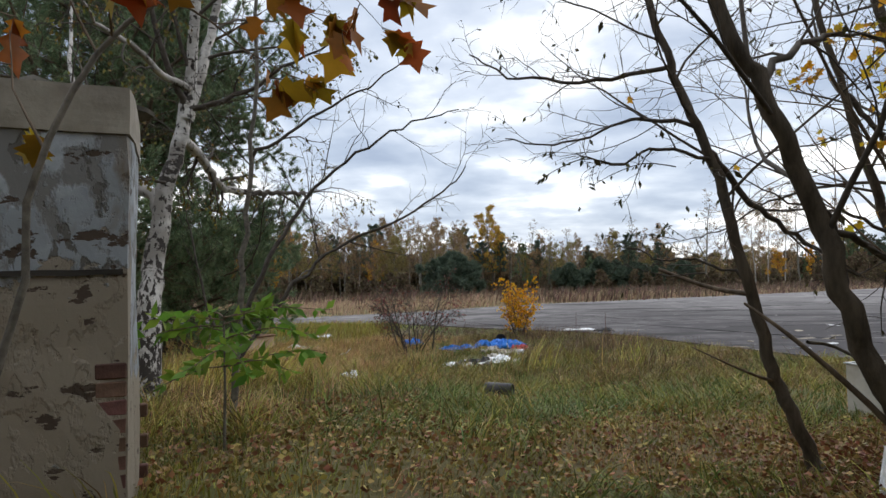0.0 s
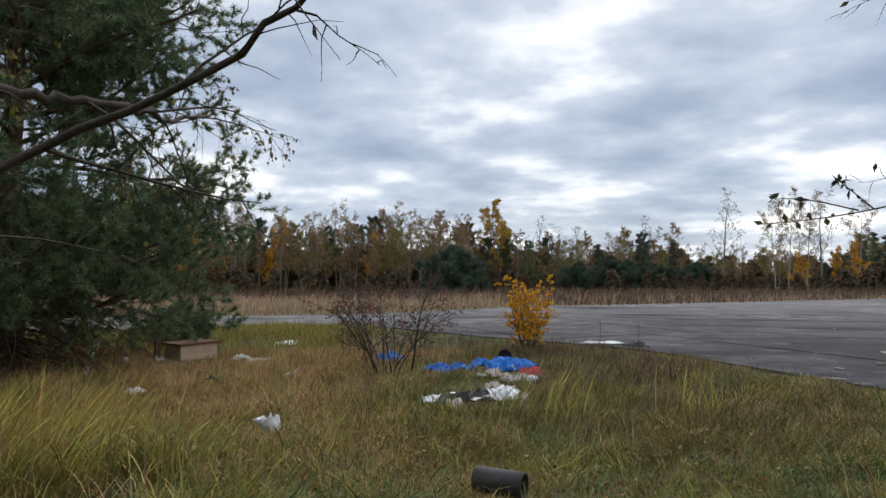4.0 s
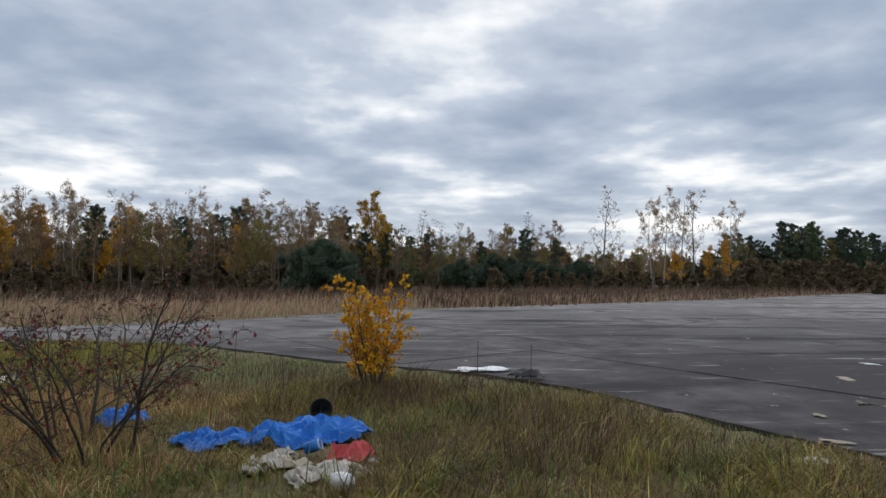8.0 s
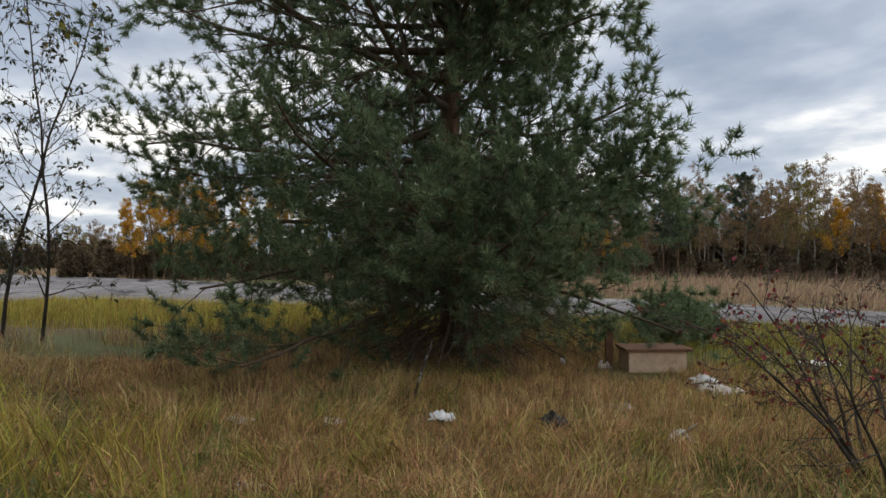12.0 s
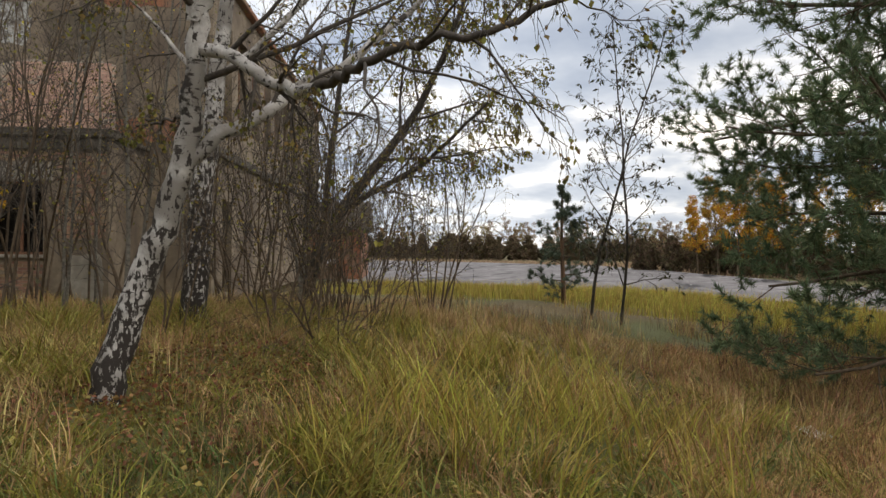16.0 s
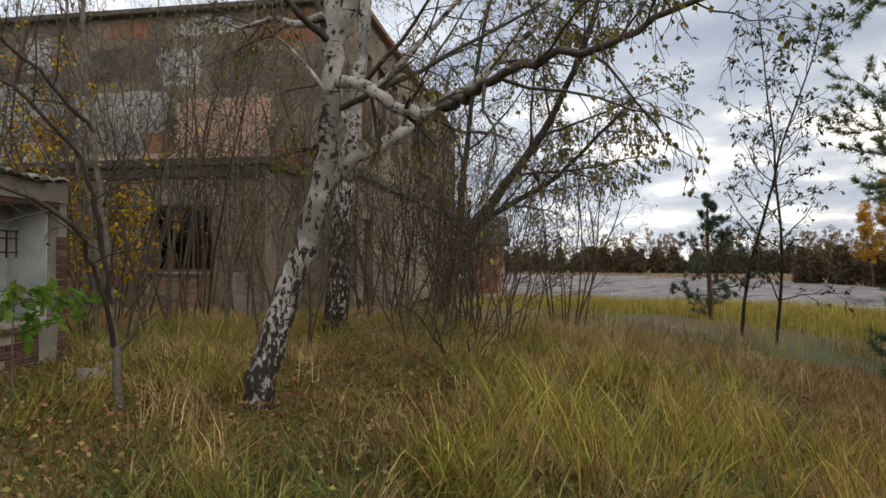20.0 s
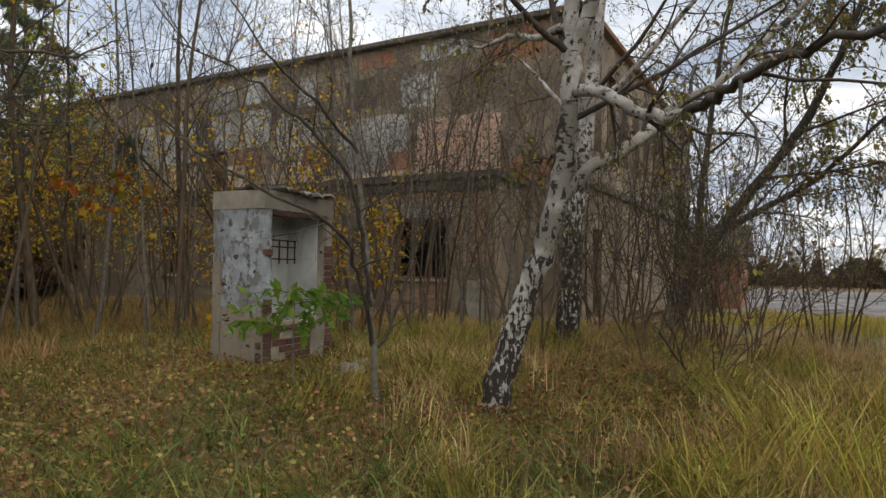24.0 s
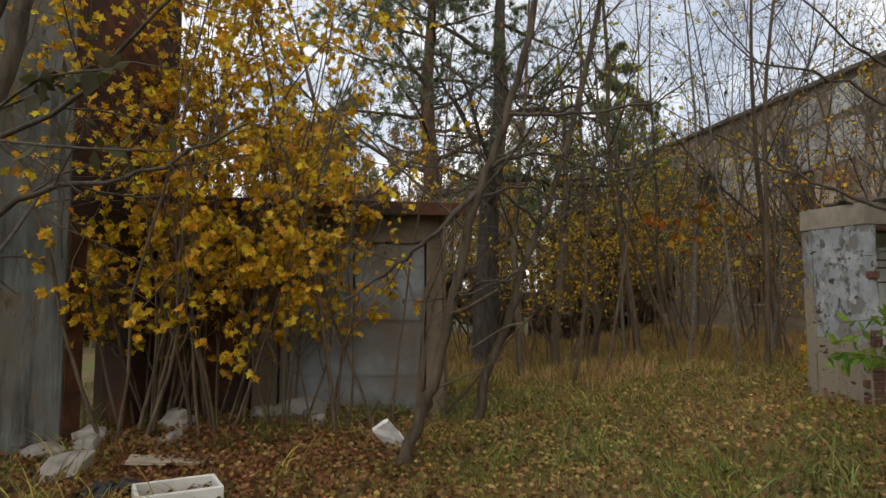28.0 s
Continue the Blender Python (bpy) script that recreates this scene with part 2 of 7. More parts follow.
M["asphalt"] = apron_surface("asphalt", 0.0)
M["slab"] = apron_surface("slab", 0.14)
M["grass_green"] = leafmat("grass_green", (0.33, 0.285, 0.055), (0.60, 0.50, 0.14), 0.9, 0.25)
M["grass_dark"] = leafmat("grass_dark", (0.085, 0.122, 0.028), (0.19, 0.225, 0.058), 1.0, 0.2)
M["grass_straw"] = leafmat("grass_straw", (0.40, 0.275, 0.115), (0.64, 0.47, 0.225), 0.9, 0.15)
M["grass_olive"] = leafmat("grass_olive", (0.16, 0.125, 0.036), (0.31, 0.24, 0.07), 1.0, 0.15)
M["grass_field"] = leafmat("grass_field", (0.32, 0.225, 0.14), (0.48, 0.35, 0.225), 0.7)
M["plaster_streak"] = material("plaster_streak", (0.06, 0.068, 0.066), (0.21, 0.23, 0.225), scale=3.0, bump=0.5, c3=(0.12, 0.11, 0.09), scale2=0.7, stretch=(1.6, 1.6, 0.22))
M["grass_mid"] = leafmat("grass_mid", (0.20, 0.19, 0.032), (0.40, 0.345, 0.085), 1.0, 0.2)
M["grass_tan"] = leafmat("grass_tan", (0.34, 0.215, 0.085), (0.62, 0.42, 0.18), 1.0, 0.2)
M["heath"] = leafmat("heath", (0.085, 0.053, 0.034), (0.18, 0.118, 0.075), 0.9, 0.1)
M["moss"] = leafmat("moss", (0.09, 0.17, 0.035), (0.20, 0.32, 0.07), 0.8, 0.2)
M["litter"] = leafmat("litter", (0.17, 0.10, 0.038), (0.40, 0.265, 0.09), 1.0, 0.1)
M["scrub"] = leafmat("scrub", (0.105, 0.08, 0.048), (0.21, 0.16, 0.09), 0.9)
M["litter_red"] = leafmat("litter_red", (0.12, 0.055, 0.022), (0.26, 0.135, 0.048), 0.8, 0.1)
M["leaf_yellow"] = leafmat("leaf_yellow", (0.62, 0.32, 0.010), (0.80, 0.46, 0.022), 0.5, 0.4)
M["leaf_gold"] = leafmat("leaf_gold", (0.58, 0.36, 0.02), (0.76, 0.53, 0.05), 0.7, 0.4)
M["leaf_green"] = leafmat("leaf_green", (0.10, 0.21, 0.028), (0.20, 0.33, 0.045), 0.5, 0.45)
M["leaf_lime"] = leafmat("leaf_lime", (0.24, 0.27, 0.02), (0.42, 0.40, 0.04), 0.6, 0.4)
M["leaf_olive"] = leafmat("leaf_olive", (0.12, 0.11, 0.03), (0.26, 0.21, 0.05), 0.9)
M["leaf_dark"] = leafmat("leaf_dark", (0.035, 0.04, 0.015), (0.075, 0.07, 0.025), 0.8)
M["leaf_brown"] = leafmat("leaf_brown", (0.14, 0.095, 0.05), (0.28, 0.195, 0.10), 0.9)
M["leaf_orange"] = leafmat("leaf_orange", (0.48, 0.25, 0.025), (0.66, 0.40, 0.05), 0.8, 0.35)
M["leaf_maple"] = leafmat("leaf_maple", (0.16, 0.10, 0.012), (0.42, 0.20, 0.02), 1.0, 0.4)
M["needle"] = leafmat("needle", (0.085, 0.138, 0.070), (0.22, 0.28, 0.145), 0.8, 0.3)
M["needle_blue"] = leafmat("needle_blue", (0.050, 0.080, 0.055), (0.125, 0.16, 0.105), 0.8, 0.2)
M["berry"] = leafmat("berry", (0.13, 0.018, 0.014), (0.26, 0.04, 0.02), 0.6, 0.0, 0.4)
M["birch"] = birch_bark("birch_bark")
M["birch_black"] = birch_bark("birch_bark_black", 4.6, 0.22)
M["bark_dark"] = material("bark_dark", (0.03, 0.025, 0.02), (0.085, 0.072, 0.058), scale=14, bump=0.9, stretch=(1, 1, 0.25))
M["bark_brown"] = material("bark_brown", (0.065, 0.045, 0.03), (0.16, 0.12, 0.08), scale=14, bump=0.8, stretch=(1, 1, 0.25))
M["bark_robinia"] = material("bark_robinia", (0.042, 0.033, 0.023), (0.125, 0.100, 0.072), scale=14, bump=0.9, stretch=(1, 1, 0.25))
M["bark_grey"] = material("bark_grey", (0.10, 0.09, 0.075), (0.22, 0.20, 0.165), scale=18, bump=0.5)
M["bark_pine"] = material("bark_pine", (0.06, 0.042, 0.03), (0.20, 0.115, 0.065), scale=9, bump=0.9, stretch=(1, 1, 0.3))
M["twig"] = material("twig", (0.045, 0.037, 0.03), (0.10, 0.085, 0.07), scale=20, bump=0)
M["twig_brown"] = material("twig_brown", (0.09, 0.062, 0.04), (0.17, 0.125, 0.085), scale=20, bump=0)
M["plaster"] = material("plaster", (0.15, 0.118, 0.085), (0.29, 0.235, 0.17), scale=2.5, bump=0.6, c3=(0.135, 0.105, 0.078), scale2=0.45)
M["plaster_grey"] = material("plaster_grey", (0.29, 0.28, 0.26), (0.44, 0.425, 0.395), scale=3, bump=0.5, c3=(0.21, 0.20, 0.185), scale2=0.6)
M["plaster_red"] = material("plaster_red", (0.22, 0.095, 0.055), (0.33, 0.15, 0.085), scale=3, bump=0.4, c3=(0.20, 0.14, 0.10), scale2=0.8)
M["concrete"] = material("concrete", (0.23, 0.205, 0.17), (0.36, 0.33, 0.275), scale=4, bump=0.6, c3=(0.19, 0.17, 0.14), scale2=0.9)
M["paint_blue"] = material("paint_blue", (0.30, 0.33, 0.35), (0.52, 0.55, 0.56), scale=7, bump=0.5, c3=(0.22, 0.235, 0.24), scale2=1.8, bdist=0.01)
M["slab_pale"] = material("slab_pale", (0.06, 0.058, 0.056), (0.13, 0.125, 0.12), scale=5, rough=0.8, bump=0.3)
M["tar"] = material("tar", (0.022, 0.021, 0.022), (0.045, 0.043, 0.044), scale=6, rough=0.5, bump=0.2)
M["paint_white"] = material("paint_white", (0.48, 0.50, 0.50), (0.66, 0.68, 0.67), scale=3, bump=0.3, c3=(0.40, 0.42, 0.42), scale2=1.5)
def painted_wall(name, z0):
    """Bare beige render below, flaking blue-grey paint above z0, dark pits."""
    m = material(name, (0.24, 0.275, 0.31), (0.45, 0.485, 0.515), scale=5, bump=0.4, c3=(0.28, 0.31, 0.335), scale2=2.2)
    stain(m, (0.20, 0.20, 0.195), (5, 5, 3.2), 0.50, 0.56)
    stain(m, (0.13, 0.125, 0.115), (11, 11, 6), 0.58, 0.62)
    stain(m, (0.27, 0.235, 0.185), (5, 5, 5), 0.70, 0.73, z0 - 0.16, z0 + 0.22, 0.42)
    stain(m, (0.17, 0.14, 0.105), (2.2, 2.2, 1.2), 0.58, 0.66, bump=False)
    stain(m, (0.075, 0.055, 0.042), (4.5, 4.5, 9), 0.62, 0.635)
    return m


M["booth_side"] = painted_wall("booth_side", 1.45)
M["booth_back"] = painted_wall("booth_back", 1.99)
stain(M["plaster_streak"], (0.045, 0.05, 0.045), (6, 6, 0.7), 0.50, 0.66, bump=False)
stain(M["plaster_streak"], (0.13, 0.10, 0.07), (2.5, 2.5, 1.4), 0.58, 0.64)
M["brick_tan"] = material("brick_tan", (0.46, 0.30, 0.205), (0.60, 0.42, 0.30), scale=10, bump=0.5, rand=0.35)
M["brick_pink"] = material("brick_pink", (0.44, 0.275, 0.205), (0.58, 0.39, 0.295), scale=10, bump=0.5, rand=0.22)
M["brick_brown"] = material("brick_brown", (0.22, 0.135, 0.085), (0.36, 0.235, 0.155), scale=10, bump=0.6, rand=0.5)
M["mortar_brown"] = material("mortar_brown", (0.20, 0.16, 0.115), (0.31, 0.255, 0.19), scale=12, bump=0.5)
M["cream"] = material("cream", (0.40, 0.315, 0.225), (0.54, 0.44, 0.33), scale=5, bump=0.4, c3=(0.33, 0.25, 0.18), scale2=1.2)
M["paint_pale"] = material("paint_pale", (0.36, 0.39, 0.39), (0.55, 0.57, 0.56), scale=5, bump=0.4, c3=(0.30, 0.29, 0.26), scale2=1.6)
M["plaster_dark"] = material("plaster_dark", (0.10, 0.08, 0.058), (0.20, 0.165, 0.12), scale=3, bump=0.6, c3=(0.10, 0.085, 0.06), scale2=0.6)
M["paint_mottled"] = material("paint_mottled", (0.17, 0.15, 0.125), (0.42, 0.42, 0.40), scale=5, bump=0.5, contrast=(0.44, 0.54))
M["brick_red"] = material("brick_red", (0.085, 0.048, 0.038), (0.175, 0.095, 0.07), scale=10, bump=0.6, rand=0.5)
M["mortar"] = material("mortar", (0.30, 0.255, 0.20), (0.42, 0.37, 0.30), scale=12, bump=0.5)
M["ledge"] = material("ledge", (0.055, 0.05, 0.042), (0.14, 0.125, 0.10), scale=6, bump=0.8)
M["roofing"] = material("roofing", (0.07, 0.06, 0.05), (0.15, 0.13, 0.105), scale=5, bump=0.4)
M["rust"] = material("rust", (0.055, 0.025, 0.016), (0.15, 0.06, 0.03), scale=5, rough=0.8, bump=0.4, c3=(0.04, 0.024, 0.02), scale2=0.9)
M["steel_grey"] = material("steel_grey", (0.17, 0.19, 0.21), (0.30, 0.33, 0.355), scale=2.5, rough=0.6, bump=0.25, c3=(0.17, 0.145, 0.12), scale2=0.8)
# near-black: unlit depth inside the hall as colour; also the booth's paint crack
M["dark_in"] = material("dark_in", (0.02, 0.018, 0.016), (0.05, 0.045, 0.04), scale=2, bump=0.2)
M["wood_tan"] = material("wood_tan", (0.50, 0.36, 0.25), (0.66, 0.50, 0.37), scale=6, bump=0.3, stretch=(1, 8, 1))
M["wood_brown"] = material("wood_brown", (0.12, 0.06, 0.035), (0.24, 0.125, 0.075), scale=6, bump=0.4, stretch=(1, 8, 1))
M["tarp"] = material("tarp", (0.012, 0.13, 0.50), (0.03, 0.22, 0.68), scale=6, rough=0.45, bump=0.7, c3=(0.015, 0.16, 0.56), scale2=2)
M["foil"] = material("foil", (0.62, 0.64, 0.66), (0.85, 0.86, 0.87), scale=8, rough=0.35, bump=0.5)
M["silver"] = material("silver", (0.62, 0.64, 0.66), (0.85, 0.86, 0.87), scale=9, rough=0.28, bump=1.0, metal=0.85, bdist=0.03)
M["white_cloth"] = material("white_cloth", (0.33, 0.30, 0.26), (0.62, 0.59, 0.54), scale=6, rough=0.9, bump=0.6)
M["red_cloth"] = material("red_cloth", (0.42, 0.06, 0.07), (0.60, 0.12, 0.12), scale=6, rough=0.9, bump=0.6)
M["black_plastic"] = material("black_plastic", (0.012, 0.012, 0.014), (0.035, 0.035, 0.038), scale=6, rough=0.45, bump=0.2)
M["grey_plastic"] = material("grey_plastic", (0.035, 0.033, 0.035), (0.07, 0.066, 0.066), scale=6, rough=0.5, bump=0.3)
M["box_white"] = material("box_white", (0.56, 0.52, 0.45), (0.70, 0.66, 0.58), scale=3, rough=0.6, bump=0.2, c3=(0.50, 0.45, 0.37), scale2=2.5)
M["foam"] = material("foam", (0.60, 0.60, 0.58), (0.74, 0.74, 0.72), scale=5, rough=0.7, bump=0.2, c3=(0.5, 0.49, 0.46), scale2=2.0)
M["stone"] = material("stone", (0.17, 0.16, 0.145), (0.34, 0.325, 0.30), scale=5, bump=0.7, rand=0.3)
M["board"] = material("board", (0.30, 0.26, 0.20), (0.44, 0.39, 0.31), scale=5, bump=0.4)

# ---------------------------------------------------------------- building helpers
rng = np.random.default_rng(7)


def mesh_data(name, verts, quads=None, tris=None, mat=None, smooth=False):
    verts = np.asarray(verts, np.float32).reshape(-1, 3)
    me = bpy.data.meshes.new(name)
    q = np.zeros((0, 4), np.int32) if quads is None or len(quads) == 0 else np.asarray(quads, np.int32)
    t = np.zeros((0, 3), np.int32) if tris is None or len(tris) == 0 else np.asarray(tris, np.int32)
    me.vertices.add(len(verts))
    me.vertices.foreach_set("co", verts.ravel())
    me.loops.add(q.size + t.size)
    me.loops.foreach_set("vertex_index", np.concatenate([q.ravel(), t.ravel()]))
    me.polygons.add(len(q) + len(t))
    starts = np.concatenate([np.arange(len(q)) * 4, len(q) * 4 + np.arange(len(t)) * 3])
    me.polygons.foreach_set("loop_start", starts.astype(np.int32))
    if smooth:
        me.polygons.foreach_set("use_smooth", np.ones(len(q) + len(t), bool))
    me.update(calc_edges=True)
    if mat:
        me.materials.append(mat)
    return me


def empty(name, at, rz=0.0):
    ob = new(name)
    ob.matrix_basis = pose(*at, 0, 0, rz)
    return ob


def part_me(name, me, parent, label=""):
    ob = new(name, me)
    if parent is not None:
        ob.parent = parent
    if label:
        tagged(ob, label)
    return ob


def part(name, bm, mat, parent=None, label=""):
    me = bpy.data.meshes.new(name)
    bm.to_mesh(me)
    bm.free()
    me.materials.append(mat)
    return part_me(name, me, parent, label)


def box_bm(x0, y0, z0, x1, y1, z1, bevel=0.0, jitter=0.0, cuts=0):
    bm = bmesh.new()
    bmesh.ops.create_cube(bm, size=1)
    for v in bm.verts:
        v.co = (x0 + (v.co.x + 0.5) * (x1 - x0), y0 + (v.co.y + 0.5) * (y1 - y0), z0 + (v.co.z + 0.5) * (z1 - z0))
    if bevel:
        bmesh.ops.bevel(bm, geom=bm.edges[:], offset=bevel, segments=1, affect="EDGES")
    if cuts:
        bmesh.ops.subdivide_edges(bm, edges=bm.edges[:], cuts=cuts, use_grid_fill=True)
    if jitter:
        for v in bm.verts:
            v.co += Vector([random.uniform(-jitter, jitter) for _ in range(3)])
    return bm


def smoothstep(a, b, x):
    t = np.clip((np.asarray(x, float) - a) / (b - a), 0, 1)
    return t * t * (3 - 2 * t)


APRON = [(40, 2), (16, 9), (9, 13.6), (6.8, 15.7), (5.4, 18.2), (4.0, 21), (2.6, 22.6), (-0.5, 24.6), (-4, 27.5), (-8, 28.6),
         (-12, 26), (-22, 18), (-29, 11.5), (-29.5, 4), (-30, -4), (-36, -12), (-60, -30), (-90, -45), (-84, -12), (-76, 4),
         (-58, 13), (-34, 24), (-15, 31.5), (-10, 33), (-4.8, 36), (1.2, 42.2), (11, 47.5), (26, 56), (46, 69.5), (70, 80), (120, 98), (160, 60), (110, 20)]
AP = np.array(APRON, float)


def in_apron(x, y):
    x, y = np.asarray(x, float), np.asarray(y, float)
    inside = np.zeros(np.broadcast(x, y).shape, bool)
    for (x0, y0), (x1, y1) in zip(AP, np.roll(AP, -1, 0)):
        cross = ((y0 > y) != (y1 > y)) & (x < (x1 - x0) * (y - y0) / (y1 - y0 + 1e-12) + x0)
        inside ^= cross
    return inside


def apron_far(x, y):
    """Distance to the edge of the apron."""
    x, y = np.asarray(x, float), np.asarray(y, float)
    best = np.full(np.broadcast(x, y).shape, 1e9)
    for (x0, y0), (x1, y1) in zip(AP, np.roll(AP, -1, 0)):
        dx, dy = x1 - x0, y1 - y0
        t = np.clip(((x - x0) * dx + (y - y0) * dy) / (dx * dx + dy * dy), 0, 1)
        best = np.minimum(best, np.hypot(x - x0 - t * dx, y - y0 - t * dy))
    return best


def height(x, y):
    x, y = np.asarray(x, float), np.asarray(y, float)
    rise = (0.40 + 0.36 * smoothstep(1.0, -1.8, x)) * (1 - smoothstep(5.0, 13.0, y)) * smoothstep(-26, -6, x) * (1 - 0.5 * smoothstep(0, -12, y) * (x < -6) * 1.0)
    rise = rise - 0.15 * smoothstep(3, -6, y) * smoothstep(-1, -9, x)
    bumps = 0.05 * np.sin(x * 0.9 + 1.3) * np.cos(y * 0.8) + 0.035 * np.sin(x * 2.1 - y * 1.7)
    mound = 0.16 * np.exp(-((x + 3.2) ** 2 / 4.5 + (y - 10.0) ** 2 / 2.6))
    dip = -0.16 * np.exp(-((x + 8.5) ** 2 + (y - 19.5) ** 2) / 30)
    far = -0.45 * smoothstep(36, 62, np.hypot(x, y - 8))
    out = rise + bumps + mound + far + dip
    d = apron_far(x, y)
    ins = in_apron(x, y)
    edge = np.where(ins, 0.0, smoothstep(0.0, 3.0, d))
    return np.where(ins, -0.10, out * edge + 0.0 - 0.02 * (1 - edge))


def hz(x, y):
    return float(height(np.array([x]), np.array([y]))[0])


# ---------------------------------------------------------------- ground and apron
def sheet(name, xs, ys, mat):
    X, Y = np.meshgrid(xs, ys)
    Z = height(X, Y)
    n, m = X.shape
    idx = np.arange(n * m).reshape(n, m)
    quads = np.stack([idx[:-1, :-1], idx[:-1, 1:], idx[1:, 1:], idx[1:, :-1]], -1).reshape(-1, 4)
    return new(name, mesh_data(name, np.stack([X, Y, Z], -1), quads, None, mat, True))


def axis(lo, hi, fine_lo, fine_hi, fine):
    mid = np.arange(fine_lo, fine_hi, fine)
    out = [hi]
    a = fine_hi
    step = fine
    up = []
    while a < hi:
        up.append(a)
        step *= 1.25
        a += step
    dn = []
    a = fine_lo
    step = fine
    while a > lo:
        step *= 1.25
        a -= step
        dn.append(max(a, lo))
    return np.array(sorted(set(dn)) + list(mid) + up + out)


ground = sheet("ground", axis(-2600, 2600, -34, 22, 0.35), axis(-2600, 2600, -8, 36, 0.35), M["soil"])
tagged(ground, "rough brown and olive grassy ground with bare soil", "ground", kind="structure")

bm = bmesh.new()
top = [bm.verts.new((x, y, 0.0)) for x, y in APRON]
bot = [bm.verts.new((x, y, -0.2)) for x, y in APRON]
bm.faces.new(top)
for i in range(len(top)):
    j = (i + 1) % len(top)
    bm.faces.new((top[j], top[i], bot[i], bot[j]))
bmesh.ops.triangulate(bm, faces=bm.faces[:])
bmesh.ops.recalc_face_normals(bm, faces=bm.faces[:])
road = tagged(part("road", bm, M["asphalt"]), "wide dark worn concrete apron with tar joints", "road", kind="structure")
# ---------------------------------------------------------------- buildings
def wall_bm(x0, x1, z0, z1, holes, thick, cell=1.2):
    """A wall in the x-z plane, front at y = 0, going back to -thick, with openings cut through."""
    xs = sorted({x0, x1, *[h[0] for h in holes], *[h[1] for h in holes], *np.arange(x0 + cell, x1 - 0.3, cell).round(3).tolist()})
    zs = sorted({z0, z1, *[h[2] for h in holes], *[h[3] for h in holes]})
    bm = bmesh.new()
    vs = {}

    def v(i, j):
        if (i, j) not in vs:
            vs[i, j] = bm.verts.new((xs[i], 0, zs[j]))
        return vs[i, j]

    for i in range(len(xs) - 1):
        for j in range(len(zs) - 1):
            cx, cz = (xs[i] + xs[i + 1]) / 2, (zs[j] + zs[j + 1]) / 2
            if any(h[0] < cx < h[1] and h[2] < cz < h[3] for h in holes):
                continue
            bm.faces.new((v(i, j), v(i, j + 1), v(i + 1, j + 1), v(i + 1, j)))
    bmesh.ops.recalc_face_normals(bm, faces=bm.faces[:])
    out = bmesh.ops.extrude_face_region(bm, geom=bm.faces[:])
    bmesh.ops.translate(bm, verts=[g for g in out["geom"] if isinstance(g, bmesh.types.BMVert)], vec=(0, -thick, 0))
    bmesh.ops.recalc_face_normals(bm, faces=bm.faces[:])
    return bm


def patch_bm(x0, x1, z0, z1, proud, seed, ragged=0.18, n=26):
    """A plate of plaster or paint with a ragged outline, lying on a wall front at y = 0."""
    r = np.random.default_rng(seed)
    bm = bmesh.new()
    ring = []
    cx, cz, rx, rz = (x0 + x1) / 2, (z0 + z1) / 2, (x1 - x0) / 2, (z1 - z0) / 2
    for k in range(n):
        a = 2 * math.pi * k / n
        c, s = math.cos(a), math.sin(a)
        f = min(1 / max(abs(c), 1e-6), 1 / max(abs(s), 1e-6)) * (1 - r.uniform(0, ragged))
        ring.append(bm.verts.new((cx + rx * c * f, proud, cz + rz * s * f)))
    face = bm.faces.new(ring)
    if face.normal.y < 0:
        face.normal_flip()
    out = bmesh.ops.extrude_face_region(bm, geom=[face])
    bmesh.ops.translate(bm, verts=[g for g in out["geom"] if isinstance(g, bmesh.types.BMVert)], vec=(0, -proud - 0.01, 0))
    bmesh.ops.recalc_face_normals(bm, faces=bm.faces[:])
    return bm


BRICK_ME = {}


def brick_data(mat, lx, ly, lz):
    key = (mat, lx, ly, lz)
    if key not in BRICK_ME:
        bm = box_bm(-lx / 2, -ly, -lz / 2, lx / 2, 0, lz / 2, bevel=0.006)
        me = bpy.data.meshes.new("brick")
        bm.to_mesh(me)
        bm.free()
        me.materials.append(M[mat])
        BRICK_ME[key] = me
    return BRICK_ME[key]


def bricks(parent, x0, x1, z0, z1, mat, proud, seed, miss=0.06, lx=0.24, lz=0.071, gap=0.012, keep=None):
    r = random.Random(seed)
    me = brick_data(mat, lx, 0.05, lz)
    row, z = 0, z0 + lz / 2
    while z < z1:
        x = x0 + (lx / 2 if row % 2 else 0)
        while x < x1:
            if r.random() > miss and (keep is None or keep(x, z)):
                ob = part_me("brick", me, parent)
                ob.matrix_basis = pose(x + r.uniform(-0.004, 0.004), proud + r.uniform(-0.008, 0.006), z, r.uniform(-1, 1), r.uniform(-1, 1), r.uniform(-1, 1))
            x += lx + gap
        row += 1
        z += lz + gap


# the large derelict hall: its own frame has x along the long front, y outwards;
# the ground floor stands forward of the tall upper wall
hall = empty("derelict_hall", (-12.28, -1.96, 0.0), -67.3)
tagged(hall, "derelict two-storey hall with flaking brown plaster and bare brick", "building")
HX, HS, HD, HR = -1.55, 0.37, 2.4, 10.25
low_holes = [(2.03, 3.95, 1.66, 3.57), (7.4, 9.2, 1.66, 3.57), (13.5, 15.3, 1.66, 3.57), (20.5, 22.3, 1.66, 3.57)]
up_holes = [(14.3, 15.7, 5.2, 7.0), (21.0, 22.9, 5.2, 7.0), (26.0, 27.6, 5.2, 7.0)]
front_low = part("ground_floor_wall", wall_bm(HS, 30, 0.1, 4.55, low_holes, 0.42), M["plaster"], hall, "brown stained plaster wall with empty windows")
return_low = part("ground_floor_return", wall_bm(0, HD - 0.42, 0.1, 4.55, [], 0.42), M["plaster"], hall)
return_low.matrix_basis = pose(HS, -HD, 0, 0, 0, 90)
